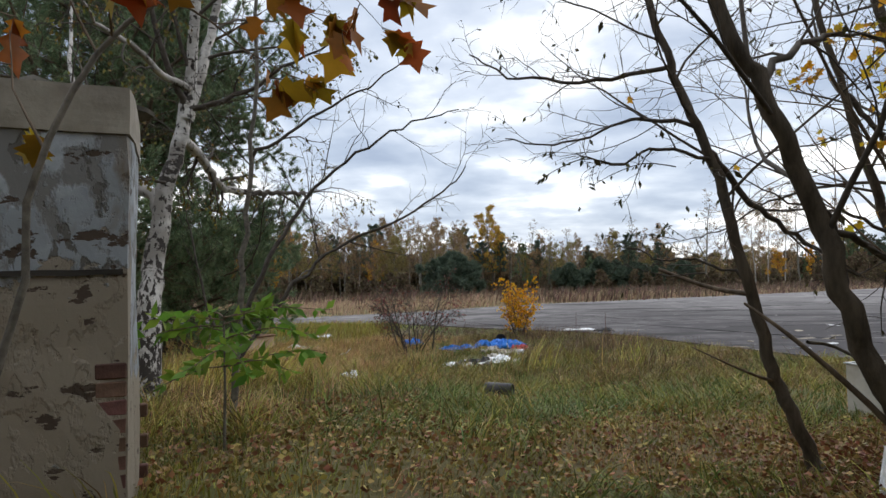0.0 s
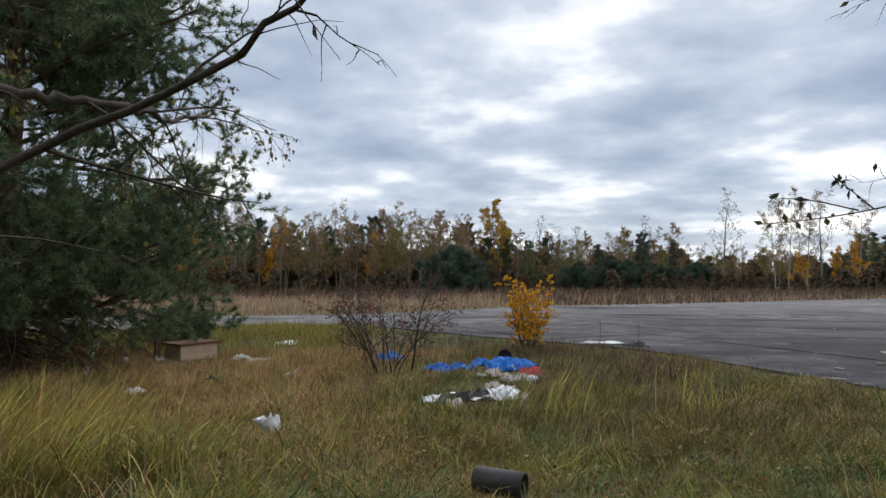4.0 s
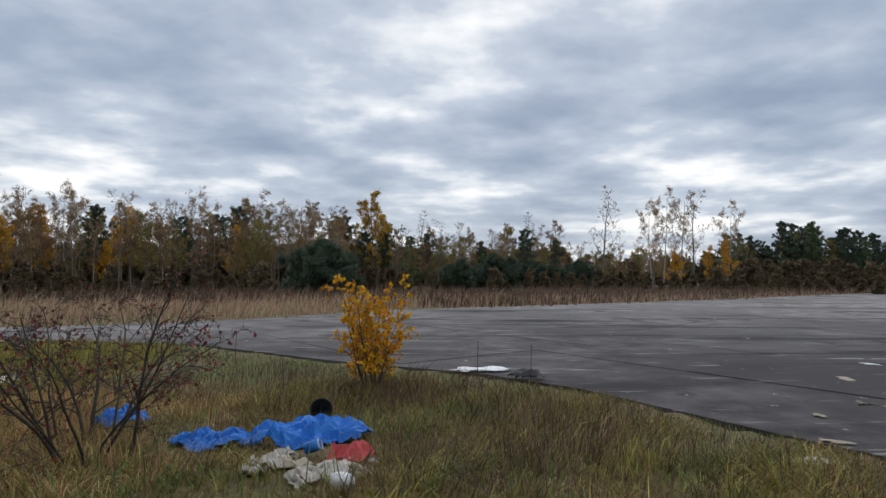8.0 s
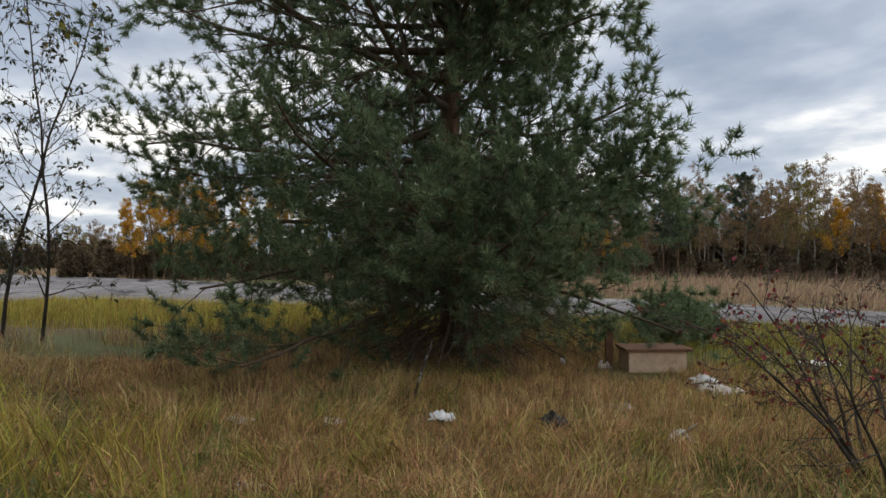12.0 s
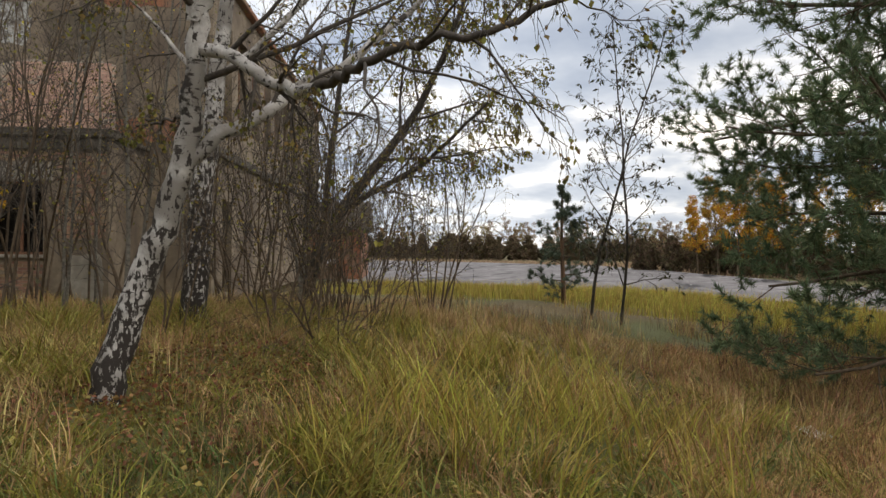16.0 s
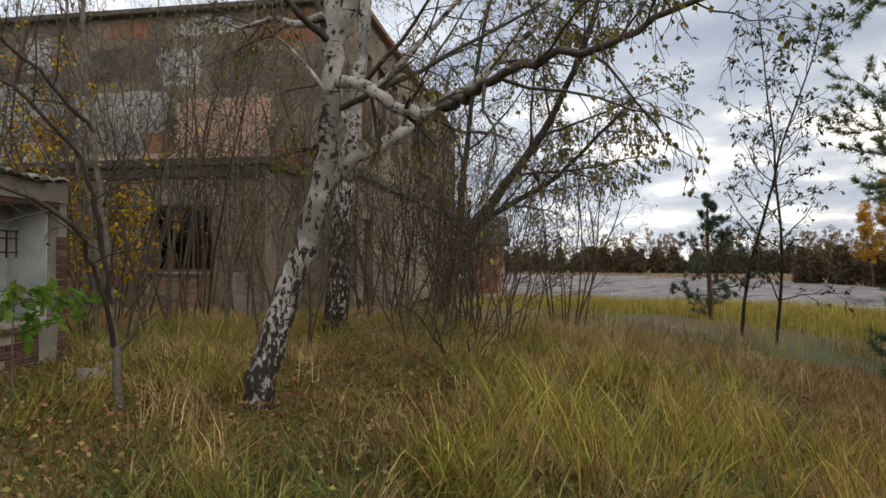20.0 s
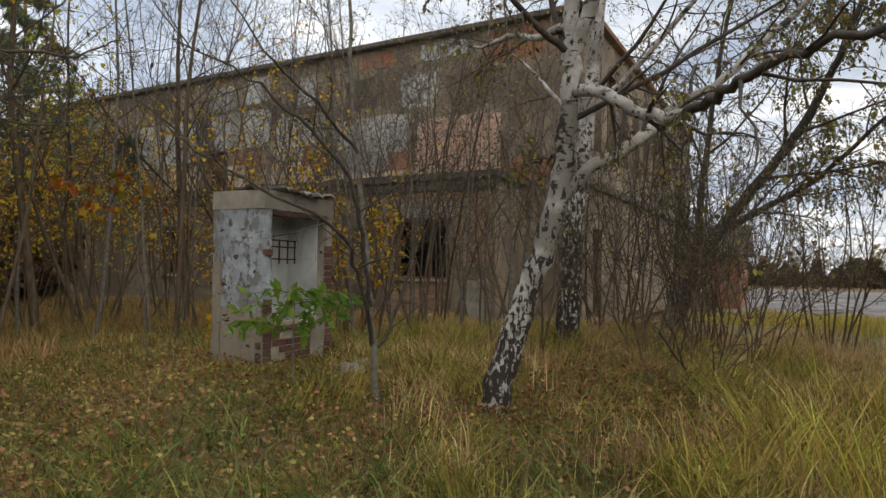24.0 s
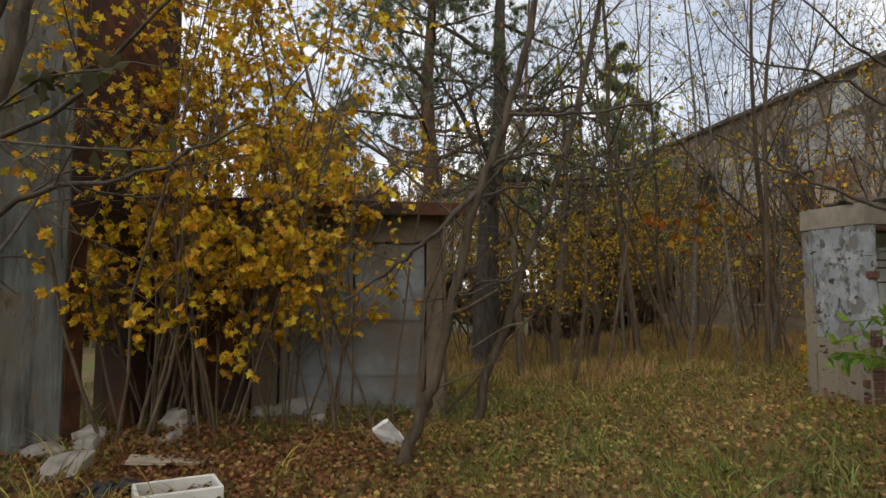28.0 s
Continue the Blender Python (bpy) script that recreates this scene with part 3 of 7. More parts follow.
part("ground_floor_roof", box_bm(HS + 0.02, -HD + 0.004, 4.553, 30, -0.02, 4.72, 0.01), M["roofing"], hall)
front_up = part("upper_wall", wall_bm(HX, 30, 0.1, HR, up_holes, 0.42), M["plaster"], hall, "tall brown plaster wall with flaking patches")
front_up.matrix_basis = pose(0, -HD, 0)
side_holes = [(k, k + 1.25, 6.0, 9.1) for k in (20.9, 18.9, 16.9, 14.9, 12.9, 10.9, 8.9)] + [(20.8, 21.9, 0.4, 3.4)]
wall_side = part("side_wall", wall_bm(0, 22.6, 0.1, HR, side_holes, 0.42), M["plaster"], hall, "plaster side wall with a row of tall broken windows")
wall_side.matrix_basis = pose(HX, -HD - 23.03, 0, 0, 0, 90)
wall_back = part("back_wall", wall_bm(0, 31.1, 0.1, HR, [(k, k + 1.7, 5.6, 9.1) for k in (17.0, 19.4, 21.8, 24.2, 26.6, 29.0)], 0.42), M["plaster"], hall)
wall_back.matrix_basis = pose(HX + 31.13, -HD - 22.6, 0, 0, 0, 180)
wall_end = part("end_wall", wall_bm(0, 22.1, 0.1, HR, [], 0.42), M["plaster"], hall)
wall_end.matrix_basis = pose(30, -HD - 0.43, 0, 0, 0, -90)
part("roof_edge", box_bm(HX - 0.25, -HD - 0.5, HR + 0.003, 30.3, -HD + 0.28, HR + 0.2, 0.03), M["roofing"], hall, "pale grey weathered roof edge")
part("roof_edge", box_bm(HX - 0.25, -HD - 23.2, HR + 0.004, HX + 0.5, -HD - 0.503, HR + 0.2, 0.03), M["plaster_red"], hall, "rust-brown weathered roof edge")
part("ledge", box_bm(HS - 0.12, -HD + 0.003, 4.723, 30, 0.20, 4.95, 0.03, 0.012, 3), M["ledge"], hall, "blackened projecting ledge course")
part("ledge_band", box_bm(HS - 0.03, 0.004, 4.40, 30, 0.10, 4.70, 0.02, 0.008, 3), M["ledge"], hall, "blackened moulding under the ledge")
part("side_ledge", box_bm(HX - 0.2, -HD - 22.5, 4.68, HX - 0.004, -HD - 0.1, 4.95, 0.03, 0.01, 3), M["ledge"], hall, "blackened ledge along the side")
# near-black slab and an added backing sheet paint the windows' inside shade
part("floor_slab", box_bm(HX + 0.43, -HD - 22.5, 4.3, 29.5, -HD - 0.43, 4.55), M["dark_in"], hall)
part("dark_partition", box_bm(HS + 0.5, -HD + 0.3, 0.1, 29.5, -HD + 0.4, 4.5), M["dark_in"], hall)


def window_bars(x0, x1, z0, z1, parent, y=0.0):
    fr = 0.07
    for a in ((x0, x0 + fr, z0, z1), (x1 - fr, x1, z0, z1), (x0 + fr, x1 - fr, z0, z0 + fr), (x0 + fr, x1 - fr, z1 - fr, z1)):
        part("window_frame", box_bm(a[0], y - 0.24, a[2], a[1], y - 0.14, a[3], 0.008), M["wood_brown"], parent)
    for k in (1, 2):
        x = x0 + (x1 - x0) * k / 3
        part("mullion", box_bm(x - 0.03, y - 0.22, z0 + fr, x + 0.03, y - 0.16, z1 - fr), M["wood_brown"], parent)
    part("sill", box_bm(x0 - 0.1, y + 0.004, z0 - 0.09, x1 + 0.1, y + 0.10, z0 - 0.004, 0.01), M["concrete"], parent)


for x0, x1, z0, z1 in low_holes:
    window_bars(x0, x1, z0, z1, hall)
    part("window_lintel", box_bm(x0 - 0.25, 0.004, z1 + 0.03, x1 + 0.55, 0.03, z1 + 0.5, 0.01, 0.006, 2), M["concrete"], hall, "grey concrete lintel")
for x0, x1, z0, z1 in up_holes:
    window_bars(x0, x1, z0, z1, hall, -HD)
for k, (x0, x1, z0, z1) in enumerate(side_holes[:-1]):
    for j in (1, 2):
        o = part("mullion", box_bm(-0.03, -0.03, z0, 0.03, 0.03, z1), M["wood_brown"], hall)
        o.matrix_basis = pose(HX + 0.2, -HD - 23.03 + x0 + (x1 - x0) * j / 3, 0)
# plaster and paint on the upper wall: pale rows, red undercoat, cream below
for i, (x0, x1, z0, z1, mat, pr) in enumerate([
        (4.9, 8.6, 5.55, 7.75, "plaster_grey", 0.014), (8.8, 11.5, 6.3, 8.2, "plaster_grey", 0.013), (11.7, 15.4, 7.0, 8.7, "plaster_grey", 0.012),
        (11.7, 13.4, 8.9, 10.1, "paint_pale", 0.012), (13.7, 15.8, 8.8, 9.9, "plaster_grey", 0.012), (2.5, 4.6, 9.5, 10.15, "paint_pale", 0.012), (3.7, 5.4, 7.8, 9.2, "paint_mottled", 0.011),
        (9.3, 10.4, 8.4, 9.8, "paint_mottled", 0.011), (-1.52, 2.0, 9.0, 10.2, "plaster_red", 0.012), (5.6, 7.2, 9.5, 10.15, "plaster_red", 0.012), (8.6, 10.1, 6.0, 7.0, "plaster_red", 0.018),
        (12.0, 14.2, 6.1, 7.0, "plaster_red", 0.018), (-0.6, 1.3, 5.0, 5.75, "plaster_red", 0.013), (4.7, 5.9, 5.1, 6.4, "plaster_red", 0.022), (3.6, 9.0, 5.05, 5.6, "cream", 0.026),
        (9.2, 10.6, 5.1, 6.3, "cream", 0.016), (10.8, 11.7, 5.2, 6.2, "cream", 0.016), (13.1, 14.25, 5.2, 6.35, "cream", 0.024), (16.0, 20.6, 6.6, 8.6, "plaster_grey", 0.012), (16.2, 18.0, 5.1, 6.5, "cream", 0.014),
        (23.2, 25.6, 5.2, 8.2, "plaster_grey", 0.012), (18.6, 20.6, 5.1, 6.3, "plaster_red", 0.012), (6.0, 8.0, 8.0, 9.3, "plaster_dark", 0.010), (0.2, 3.4, 7.6, 8.9, "plaster_dark", 0.010)]):
    o = part("plaster_patch", patch_bm(x0, x1, z0, z1, pr, 40 + i, 0.10 if mat in ("plaster_grey", "cream") else 0.2, 34), M[mat], hall, "flaking plaster patch")
    o.matrix_basis = pose(0, -HD, 0)
for i, (x0, x1, z0, z1, mat, pr) in enumerate([(4.4, 7.2, 2.6, 4.0, "plaster_dark", 0.012), (0.45, 1.5, 0.4, 1.7, "concrete", 0.012), (5.0, 9.4, 0.4, 1.5, "plaster_dark", 0.013), (9.6, 13.2, 1.0, 4.2, "plaster_dark", 0.012)]):
    part("plaster_patch", patch_bm(x0, x1, z0, z1, pr, 80 + i), M[mat], hall, "damp darkened plaster patch")
part("mortar_bed", patch_bm(1.25, 4.65, 5.0, 7.42, 0.012, 90, 0.05), M["mortar"], hall, "bare mortar where plaster fell off").matrix_basis = pose(0, -HD, 0)
part("mortar_bed", patch_bm(0.45, 1.75, 2.0, 4.38, 0.012, 91, 0.12), M["mortar_brown"], hall, "bare mortar where plaster fell off")
part("mortar_bed", patch_bm(1.7, 8.4, 4.08, 4.39, 0.012, 92, 0.06), M["mortar_brown"], hall, "bare mortar where plaster fell off")
part("mortar_bed", patch_bm(2.0, 4.4, 0.45, 1.55, 0.012, 93, 0.12), M["mortar_brown"], hall, "bare mortar where plaster fell off")
# the neighbouring low wing and gable, beyond the trees
wing = empty("low_wing", (-34.0, -6.0, 0.0), -67.3)
tagged(wing, "low brown outbuilding with a pitched dark roof", "building")
part("wall", wall_bm(0, 9, -0.2, 3.2, [(1.5, 2.8, 0.9, 2.2), (4.6, 5.9, 0.9, 2.2)], 0.3), M["plaster_red"], wing)
o = part("wall", wall_bm(0, 7, -0.2, 3.2, [], 0.3), M["plaster_red"], wing)
o.matrix_basis = pose(0, -7.01, 0, 0, 0, 90)
bm = bmesh.new()
pts = [(-0.4, 0.4, 3.0), (-0.4, -3.5, 4.9), (-0.4, -7.4, 3.0)]
a = [bm.verts.new(p) for p in pts] + [bm.verts.new((9.4, p[1], p[2])) for p in pts]
bm.faces.new((a[0], a[1], a[4], a[3]))
bm.faces.new((a[1], a[2], a[5], a[4]))
bm.faces.new((a[0], a[2], a[1]))
bm.faces.new((a[3], a[4], a[5]))
bm.faces.new((a[0], a[3], a[5], a[2]))
bmesh.ops.recalc_face_normals(bm, faces=bm.faces[:])
part("roof", bm, M["roofing"], wing)

# ---------------------------------------------------------------- the small ruined booth
booth = empty("ruined_booth", (-2.12, 4.58, 0.0), 207.2)
tagged(booth, "small ruined brick booth with flaking blue paint", "booth")
B0, BT, BW, BD = 0.50, 2.62, 1.34, 0.765


def worn_box(x0, y0, z0, x1, y1, z1, cuts=6, amp=0.02):
    """A wall block with wavy, eroded edges."""
    bm = box_bm(x0, y0, z0, x1, y1, z1, 0.0, 0.0, cuts)
    for v in bm.verts:
        d = noise.noise_vector(v.co * 2.3) * amp + noise.noise_vector(v.co * 7.0) * amp * 0.5
        v.co += Vector((d.x, d.y, 0))
    return bm


part("pier_wall", worn_box(0, 0, B0, 0.14, BD - 0.135, BT, 8), M["booth_side"], booth)
part("back_wall", worn_box(0.0, BD - 0.13, B0, BW, BD, BT, 10), M["booth_back"], booth)
bm = worn_box(0.02, BD + 0.004, 1.975, BW - 0.02, BD + 0.012, 2.0, 12, 0.01)
for v in bm.verts:
    v.co.z += 0.012 * noise.noise(v.co * 5.0) + 0.006 * noise.noise(v.co * 17.0)
part("paint_edge", bm, M["dark_in"], booth, "dark cracked edge where the paint ends")
part("side_wall", worn_box(BW - 0.12, 0.0, B0, BW, BD - 0.135, BT, 6), M["concrete"], booth)
part("low_wall", box_bm(0.145, 0.025, B0, BW - 0.125, 0.13, 1.30, 0.006), M["mortar"], booth)
part("sill_plaster", worn_box(BW - 0.42, 0.004, B0 + 0.25, BW - 0.13, 0.022, 1.24, 4, 0.03), M["concrete"], booth, "patch of beige plaster on the bricks")
part("lintel", worn_box(-0.012, -0.012, BT + 0.003, BW + 0.01, BD + 0.012, 2.84, 6, 0.012), M["concrete"], booth)
r_ = random.Random(12)
for k in range(9):
    x = 0.12 + k * 0.135
    bm = worn_box(-0.14, -0.22, 0, 0.14, 0.22, 0.022, 3, 0.05)
    for v in bm.verts:
        v.co.z += 0.018 * math.sin(v.co.x * 30)
    o = part("roof_piece", bm, M["stone" if k % 3 else "ledge"], booth, "thin broken corrugated roof piece")
    o.matrix_basis = pose(x, 0.2 + r_.uniform(-0.1, 0.28), 2.853 + 0.012 * (k % 3), r_.uniform(-5, 5), r_.uniform(-6, 6), r_.uniform(-30, 30))
part("beam", box_bm(0.145, -0.012, 2.555, BW - 0.125, 0.04, 2.612, 0.006), M["rust"], booth, "rusty steel lintel beam")
part("inner_panel", box_bm(0.148, BD - 0.16, B0, BW - 0.125, BD - 0.138, BT - 0.005), M["paint_white"], booth, "pale grey painted inner wall")
part("inner_panel", box_bm(BW - 0.145, 0.135, B0, BW - 0.123, BD - 0.165, BT - 0.005), M["paint_white"], booth, "pale grey painted inner wall")
part("damp_stain", patch_bm(0.50, 0.60, 1.3, 2.5, 0.004, 75, 0.2), M["ledge"], booth, "dark vertical damp stain").matrix_basis = pose(0, BD - 0.163, 0, 0, 0, 180) @ pose(-1.2, 0, 0)
for z in (2.04, 2.19, 2.27):
    part("bar", box_bm(0.15, 0.20, z, 0.86, 0.215, z + 0.017), M["rust"], booth, "rusty bar")
for x in (0.30, 0.50, 0.66, 0.80):
    part("bar", box_bm(x, 0.183, 1.99, x + 0.016, 0.197, 2.29), M["rust"], booth, "rusty bar")
holder = empty("low_wall_bricks", (0, 0, 0))
holder.parent = booth
holder.matrix_basis = pose(BW - 0.12, 0.022, 0, 0, 0, 180)

# ---------------------------------------------------------------- shed with steel doors
shed = empty("steel_shed", (2.33, 3.42, 0.0), 20.0)
tagged(shed, "low shed with grey sheet-steel doors under a dark roof", "shed")
part("front_wall", wall_bm(0, 4.2, 0.3, 2.95, [(0.25, 2.1, 0.3, 2.6), (2.4, 3.9, 0.3, 2.6)], 0.16), M["plaster"], shed)
part("side_wall", box_bm(0, -3.2, 0.3, 0.16, -0.163, 2.95, 0.01), M["plaster"], shed)
part("side_wall", box_bm(4.04, -3.2, 0.3, 4.2, -0.163, 2.95, 0.01), M["plaster"], shed)
part("back_wall", box_bm(0.163, -3.2, 0.3, 4.037, -3.04, 2.95, 0.01), M["plaster"], shed)
part("roof", box_bm(-0.2, -3.4, 2.953, 4.4, 0.25, 3.07, 0.015), M["roofing"], shed, "dark felt roof")
part("roof_edge", box_bm(-0.22, 0.253, 2.92, 4.42, 0.29, 3.09, 0.008), M["rust"], shed, "rusty roof edge")
for x0, x1 in ((0.27, 1.17), (1.19, 2.08), (2.42, 3.14), (3.16, 3.88)):
    leaf = part("door_leaf", box_bm(x0, -0.09, 0.36, x1, -0.05, 2.58, 0.008), M["steel_grey"] if x0 < 2 else M["rust"], shed, "dented sheet-steel door leaf")
    for z in (0.9, 1.6, 2.3):
        part("door_rib", box_bm(x0 + 0.03, -0.047, z, x1 - 0.03, -0.03, z + 0.05), M["steel_grey"] if x0 < 2 else M["rust"], leaf)

# ---------------------------------------------------------------- tall ruined gable beside the shed
gable = empty("tall_ruin_wall", (5.69, 5.99, 0.0), 47.4)
tagged(gable, "tall ruined wall with streaked blue-grey plaster", "wall")
part("plaster_wall", box_bm(0.003, -0.35, 0.1, 5.0, 0.0, 7.5, 0.02), M["plaster_streak"], gable)
o = part("return_wall", wall_bm(0, 1.555, 0.1, 7.5, [(0.75, 1.35, 0.1, 2.5)], 0.3), M["rust"], gable, "dark rusty-brown return wall with a doorway")
o.matrix_basis = pose(-1.236, -0.97, 0, 0, 0, 38.0)
# ---------------------------------------------------------------- plants
def unit(v):
    return v / (np.linalg.norm(v) + 1e-9)


def tubes_mesh(name, tubes, mat, sides=(8, 6, 4, 3, 3)):
    """tubes: (points, radii, level); one mesh of tapered tubes."""
    V, Q, n = [], [], 0
    for pts, rad, lev in tubes:
        k = sides[min(lev, len(sides) - 1)]
        P, R = np.asarray(pts, float), np.asarray(rad, float)
        T = np.gradient(P, axis=0)
        T /= np.linalg.norm(T, axis=1, keepdims=True) + 1e-9
        ref = np.array([0.0, 0.0, 1.0]) if abs(T[:, 2]).mean() < 0.8 else np.array([1.0, 0.0, 0.0])
        A = np.cross(T, ref)
        A /= np.linalg.norm(A, axis=1, keepdims=True) + 1e-9
        B = np.cross(T, A)
        ang = np.arange(k) * 2 * np.pi / k
        ring = P[:, None] + R[:, None, None] * (np.cos(ang)[None, :, None] * A[:, None] + np.sin(ang)[None, :, None] * B[:, None])
        V.append(ring.reshape(-1, 3))
        m = len(P)
        i = n + (np.arange(m - 1)[:, None] * k + np.arange(k)[None])
        j = n + (np.arange(m - 1)[:, None] * k + (np.arange(k)[None] + 1) % k)
        Q.append(np.stack([i, j, j + k, i + k], -1).reshape(-1, 4))
        n += m * k
    return mesh_data(name, np.concatenate(V), np.concatenate(Q), None, mat, True)


def grow(r, p, d, L, rad, lev, P, tubes, tips):
    n = P["segs"][lev]
    pts, dd = [p], unit(d)
    w, tr = P["wob"][lev], P["trop"][lev]
    for i in range(n):
        dd = unit(dd + r.normal(0, w, 3) + np.array([0, 0, tr]))
        p = p + dd * (L / n)
        pts.append(p)
    pts = np.array(pts)
    end = P.get("end", 0.25)
    radii = rad * np.linspace(1, end, n + 1)
    tubes.append((pts, radii, lev))
    branch_off(r, pts, radii, L, lev, P, tubes, tips)


def branch_off(r, pts, radii, L, lev, P, tubes, tips):
    last = len(P["kids"])
    if lev >= last:
        tips.append(pts)
        return
    n = len(pts) - 1
    lo = P["start"][lev]
    k = P["kids"][lev]
    phase = r.uniform(0, 6.28)
    for c in range(k):
        t = lo + (1 - lo) * (c + r.uniform(0.1, 0.9)) / k
        f = t * n
        i = min(int(f), n - 1)
        q = pts[i] + (pts[i + 1] - pts[i]) * (f - i)
        ax = unit(pts[i + 1] - pts[i])
        phase += 2.4 + r.normal(0, 0.4)
        side = unit(np.cross(ax, [0.3, 0.2, 1.0] if abs(ax[2]) < 0.9 else [1.0, 0, 0]))
        up = np.cross(ax, side)
        out = side * math.cos(phase) + up * math.sin(phase)
        a = math.radians(P["ang"][lev] + r.normal(0, 8))
        cd = ax * math.cos(a) + out * math.sin(a)
        cl = L * P["ratio"][lev] * (1.15 - P.get("shrink", 0.6) * t) * r.uniform(0.7, 1.2)
        cr = max(radii[i] * P["thin"][lev], P.get("minr", 0.003))
        grow(r, q, cd, cl, cr, lev + 1, P, tubes, tips)


LOBES = np.array([(0.0, 0.0), (0.10, 0.34), (0.30, 0.22), (0.52, 0.52), (0.62, 0.22), (1.0, 0.0)])


def lobed_mesh(name, pos, dirs, size, mat, r):
    """Maple-like leaves with pointed lobes on both sides of the midrib."""
    n = len(pos)
    d = dirs / (np.linalg.norm(dirs, axis=1, keepdims=True) + 1e-9)
    s = np.cross(d, r.normal(0, 1, (n, 3)))
    s /= np.linalg.norm(s, axis=1, keepdims=True) + 1e-9
    up = np.cross(s, d)
    L = (size * r.uniform(0.6, 1.3, n))[:, None]
    cup = r.uniform(-0.1, 0.35, n)[:, None]
    V = [pos]
    for sg in (1, -1):
        for a, b in LOBES[1:5]:
            V.append(pos + d * L * a + s * L * b * sg + up * L * cup * b)
    V.append(pos + d * L)
    V.append(pos + d * L * 0.4)
    V = np.stack(V, 1).reshape(-1, 3)
    i = np.arange(n)[:, None] * 11
    rim = [(0, 1), (1, 2), (2, 3), (3, 4), (4, 9), (5, 0), (6, 5), (7, 6), (8, 7), (9, 8)]
    T = np.concatenate([i + np.array([[10, a, b]]) for a, b in rim])
    return mesh_data(name, V, None, T, mat)


def leaf_mesh(name, pos, dirs, size, mat, r, aspect=0.55, fold=0.25):
    """Pointed leaves, two triangles each, folded along the midrib."""
    n = len(pos)
    if aspect >= 0.9:
        return lobed_mesh(name, pos, dirs, size, mat, r)
    d = dirs / (np.linalg.norm(dirs, axis=1, keepdims=True) + 1e-9)
    s = np.cross(d, r.normal(0, 1, (n, 3)))
    s /= np.linalg.norm(s, axis=1, keepdims=True) + 1e-9
    up = np.cross(s, d)
    L = (size * r.uniform(0.6, 1.3, n))[:, None]
    a, c = pos, pos + d * L
    b = pos + d * L * 0.45 + s * L * aspect * 0.5 + up * L * fold * 0.3
    e = pos + d * L * 0.45 - s * L * aspect * 0.5 + up * L * fold * 0.3
    V = np.stack([a, b, c, e], 1).reshape(-1, 3)
    i = np.arange(n) * 4
    T = np.concatenate([np.stack([i, i + 1, i + 2], -1), np.stack([i, i + 2, i + 3], -1)])
    return mesh_data(name, V, None, T, mat)


def along(r, tips, per, lo=0.2):
    """Points and directions scattered along the twig ends."""
    pos, dr = [], []
    for pts in tips:
        n = len(pts) - 1
        k = r.poisson(per)
        if k == 0:
            continue
        f = r.uniform(lo, 1, k) * n
        i = np.minimum(f.astype(int), n - 1)
        pos.append(pts[i] + (pts[i + 1] - pts[i]) * (f - i)[:, None])
        dr.append(pts[i + 1] - pts[i])
    if not pos:
        return np.zeros((0, 3)), np.zeros((0, 3))
    pos, dr = np.concatenate(pos), np.concatenate(dr)
    dr /= np.linalg.norm(dr, axis=1, keepdims=True) + 1e-9
    return pos, dr


def needles_mesh(name, tips, mat, r, per=5, count=12, size=0.10, width=0.009, lo=0.15, spread=0.9):
    pos, dr = along(r, tips, per, lo)
    n = len(pos)
    P, D = np.repeat(pos, count, 0), np.repeat(dr, count, 0)
    d = D + spread * r.normal(0, 1, (n * count, 3)) + np.array([0, 0, 0.25])
    d /= np.linalg.norm(d, axis=1, keepdims=True) + 1e-9
    s = np.cross(d, r.normal(0, 1, (n * count, 3)))
    s /= np.linalg.norm(s, axis=1, keepdims=True) + 1e-9
    L = (size * r.uniform(0.6, 1.25, n * count))[:, None]
    V = np.stack([P - s * width / 2, P + s * width / 2, P + d * L], 1).reshape(-1, 3)
    T = np.arange(n * count * 3).reshape(-1, 3)
    return mesh_data(name, V, None, T, mat)


def on_path(pts, at):
    """Whether a line of points would hang into the walked lane."""
    w = np.asarray(pts) + np.array(at)
    px = np.interp(w[:, 1], (1.0, 3.1, 4.6, 7.4, 9.5, 10.8, 11.6), (-0.07, 0.1, -0.1, 0.2, 0.7, 0.8, 0.75))
    near = (np.abs(w[:, 0] - px) < 0.5) & (w[:, 1] > 0.4) & (w[:, 1] < 12.3) & (w[:, 2] < 2.75)
    return bool(near.any())


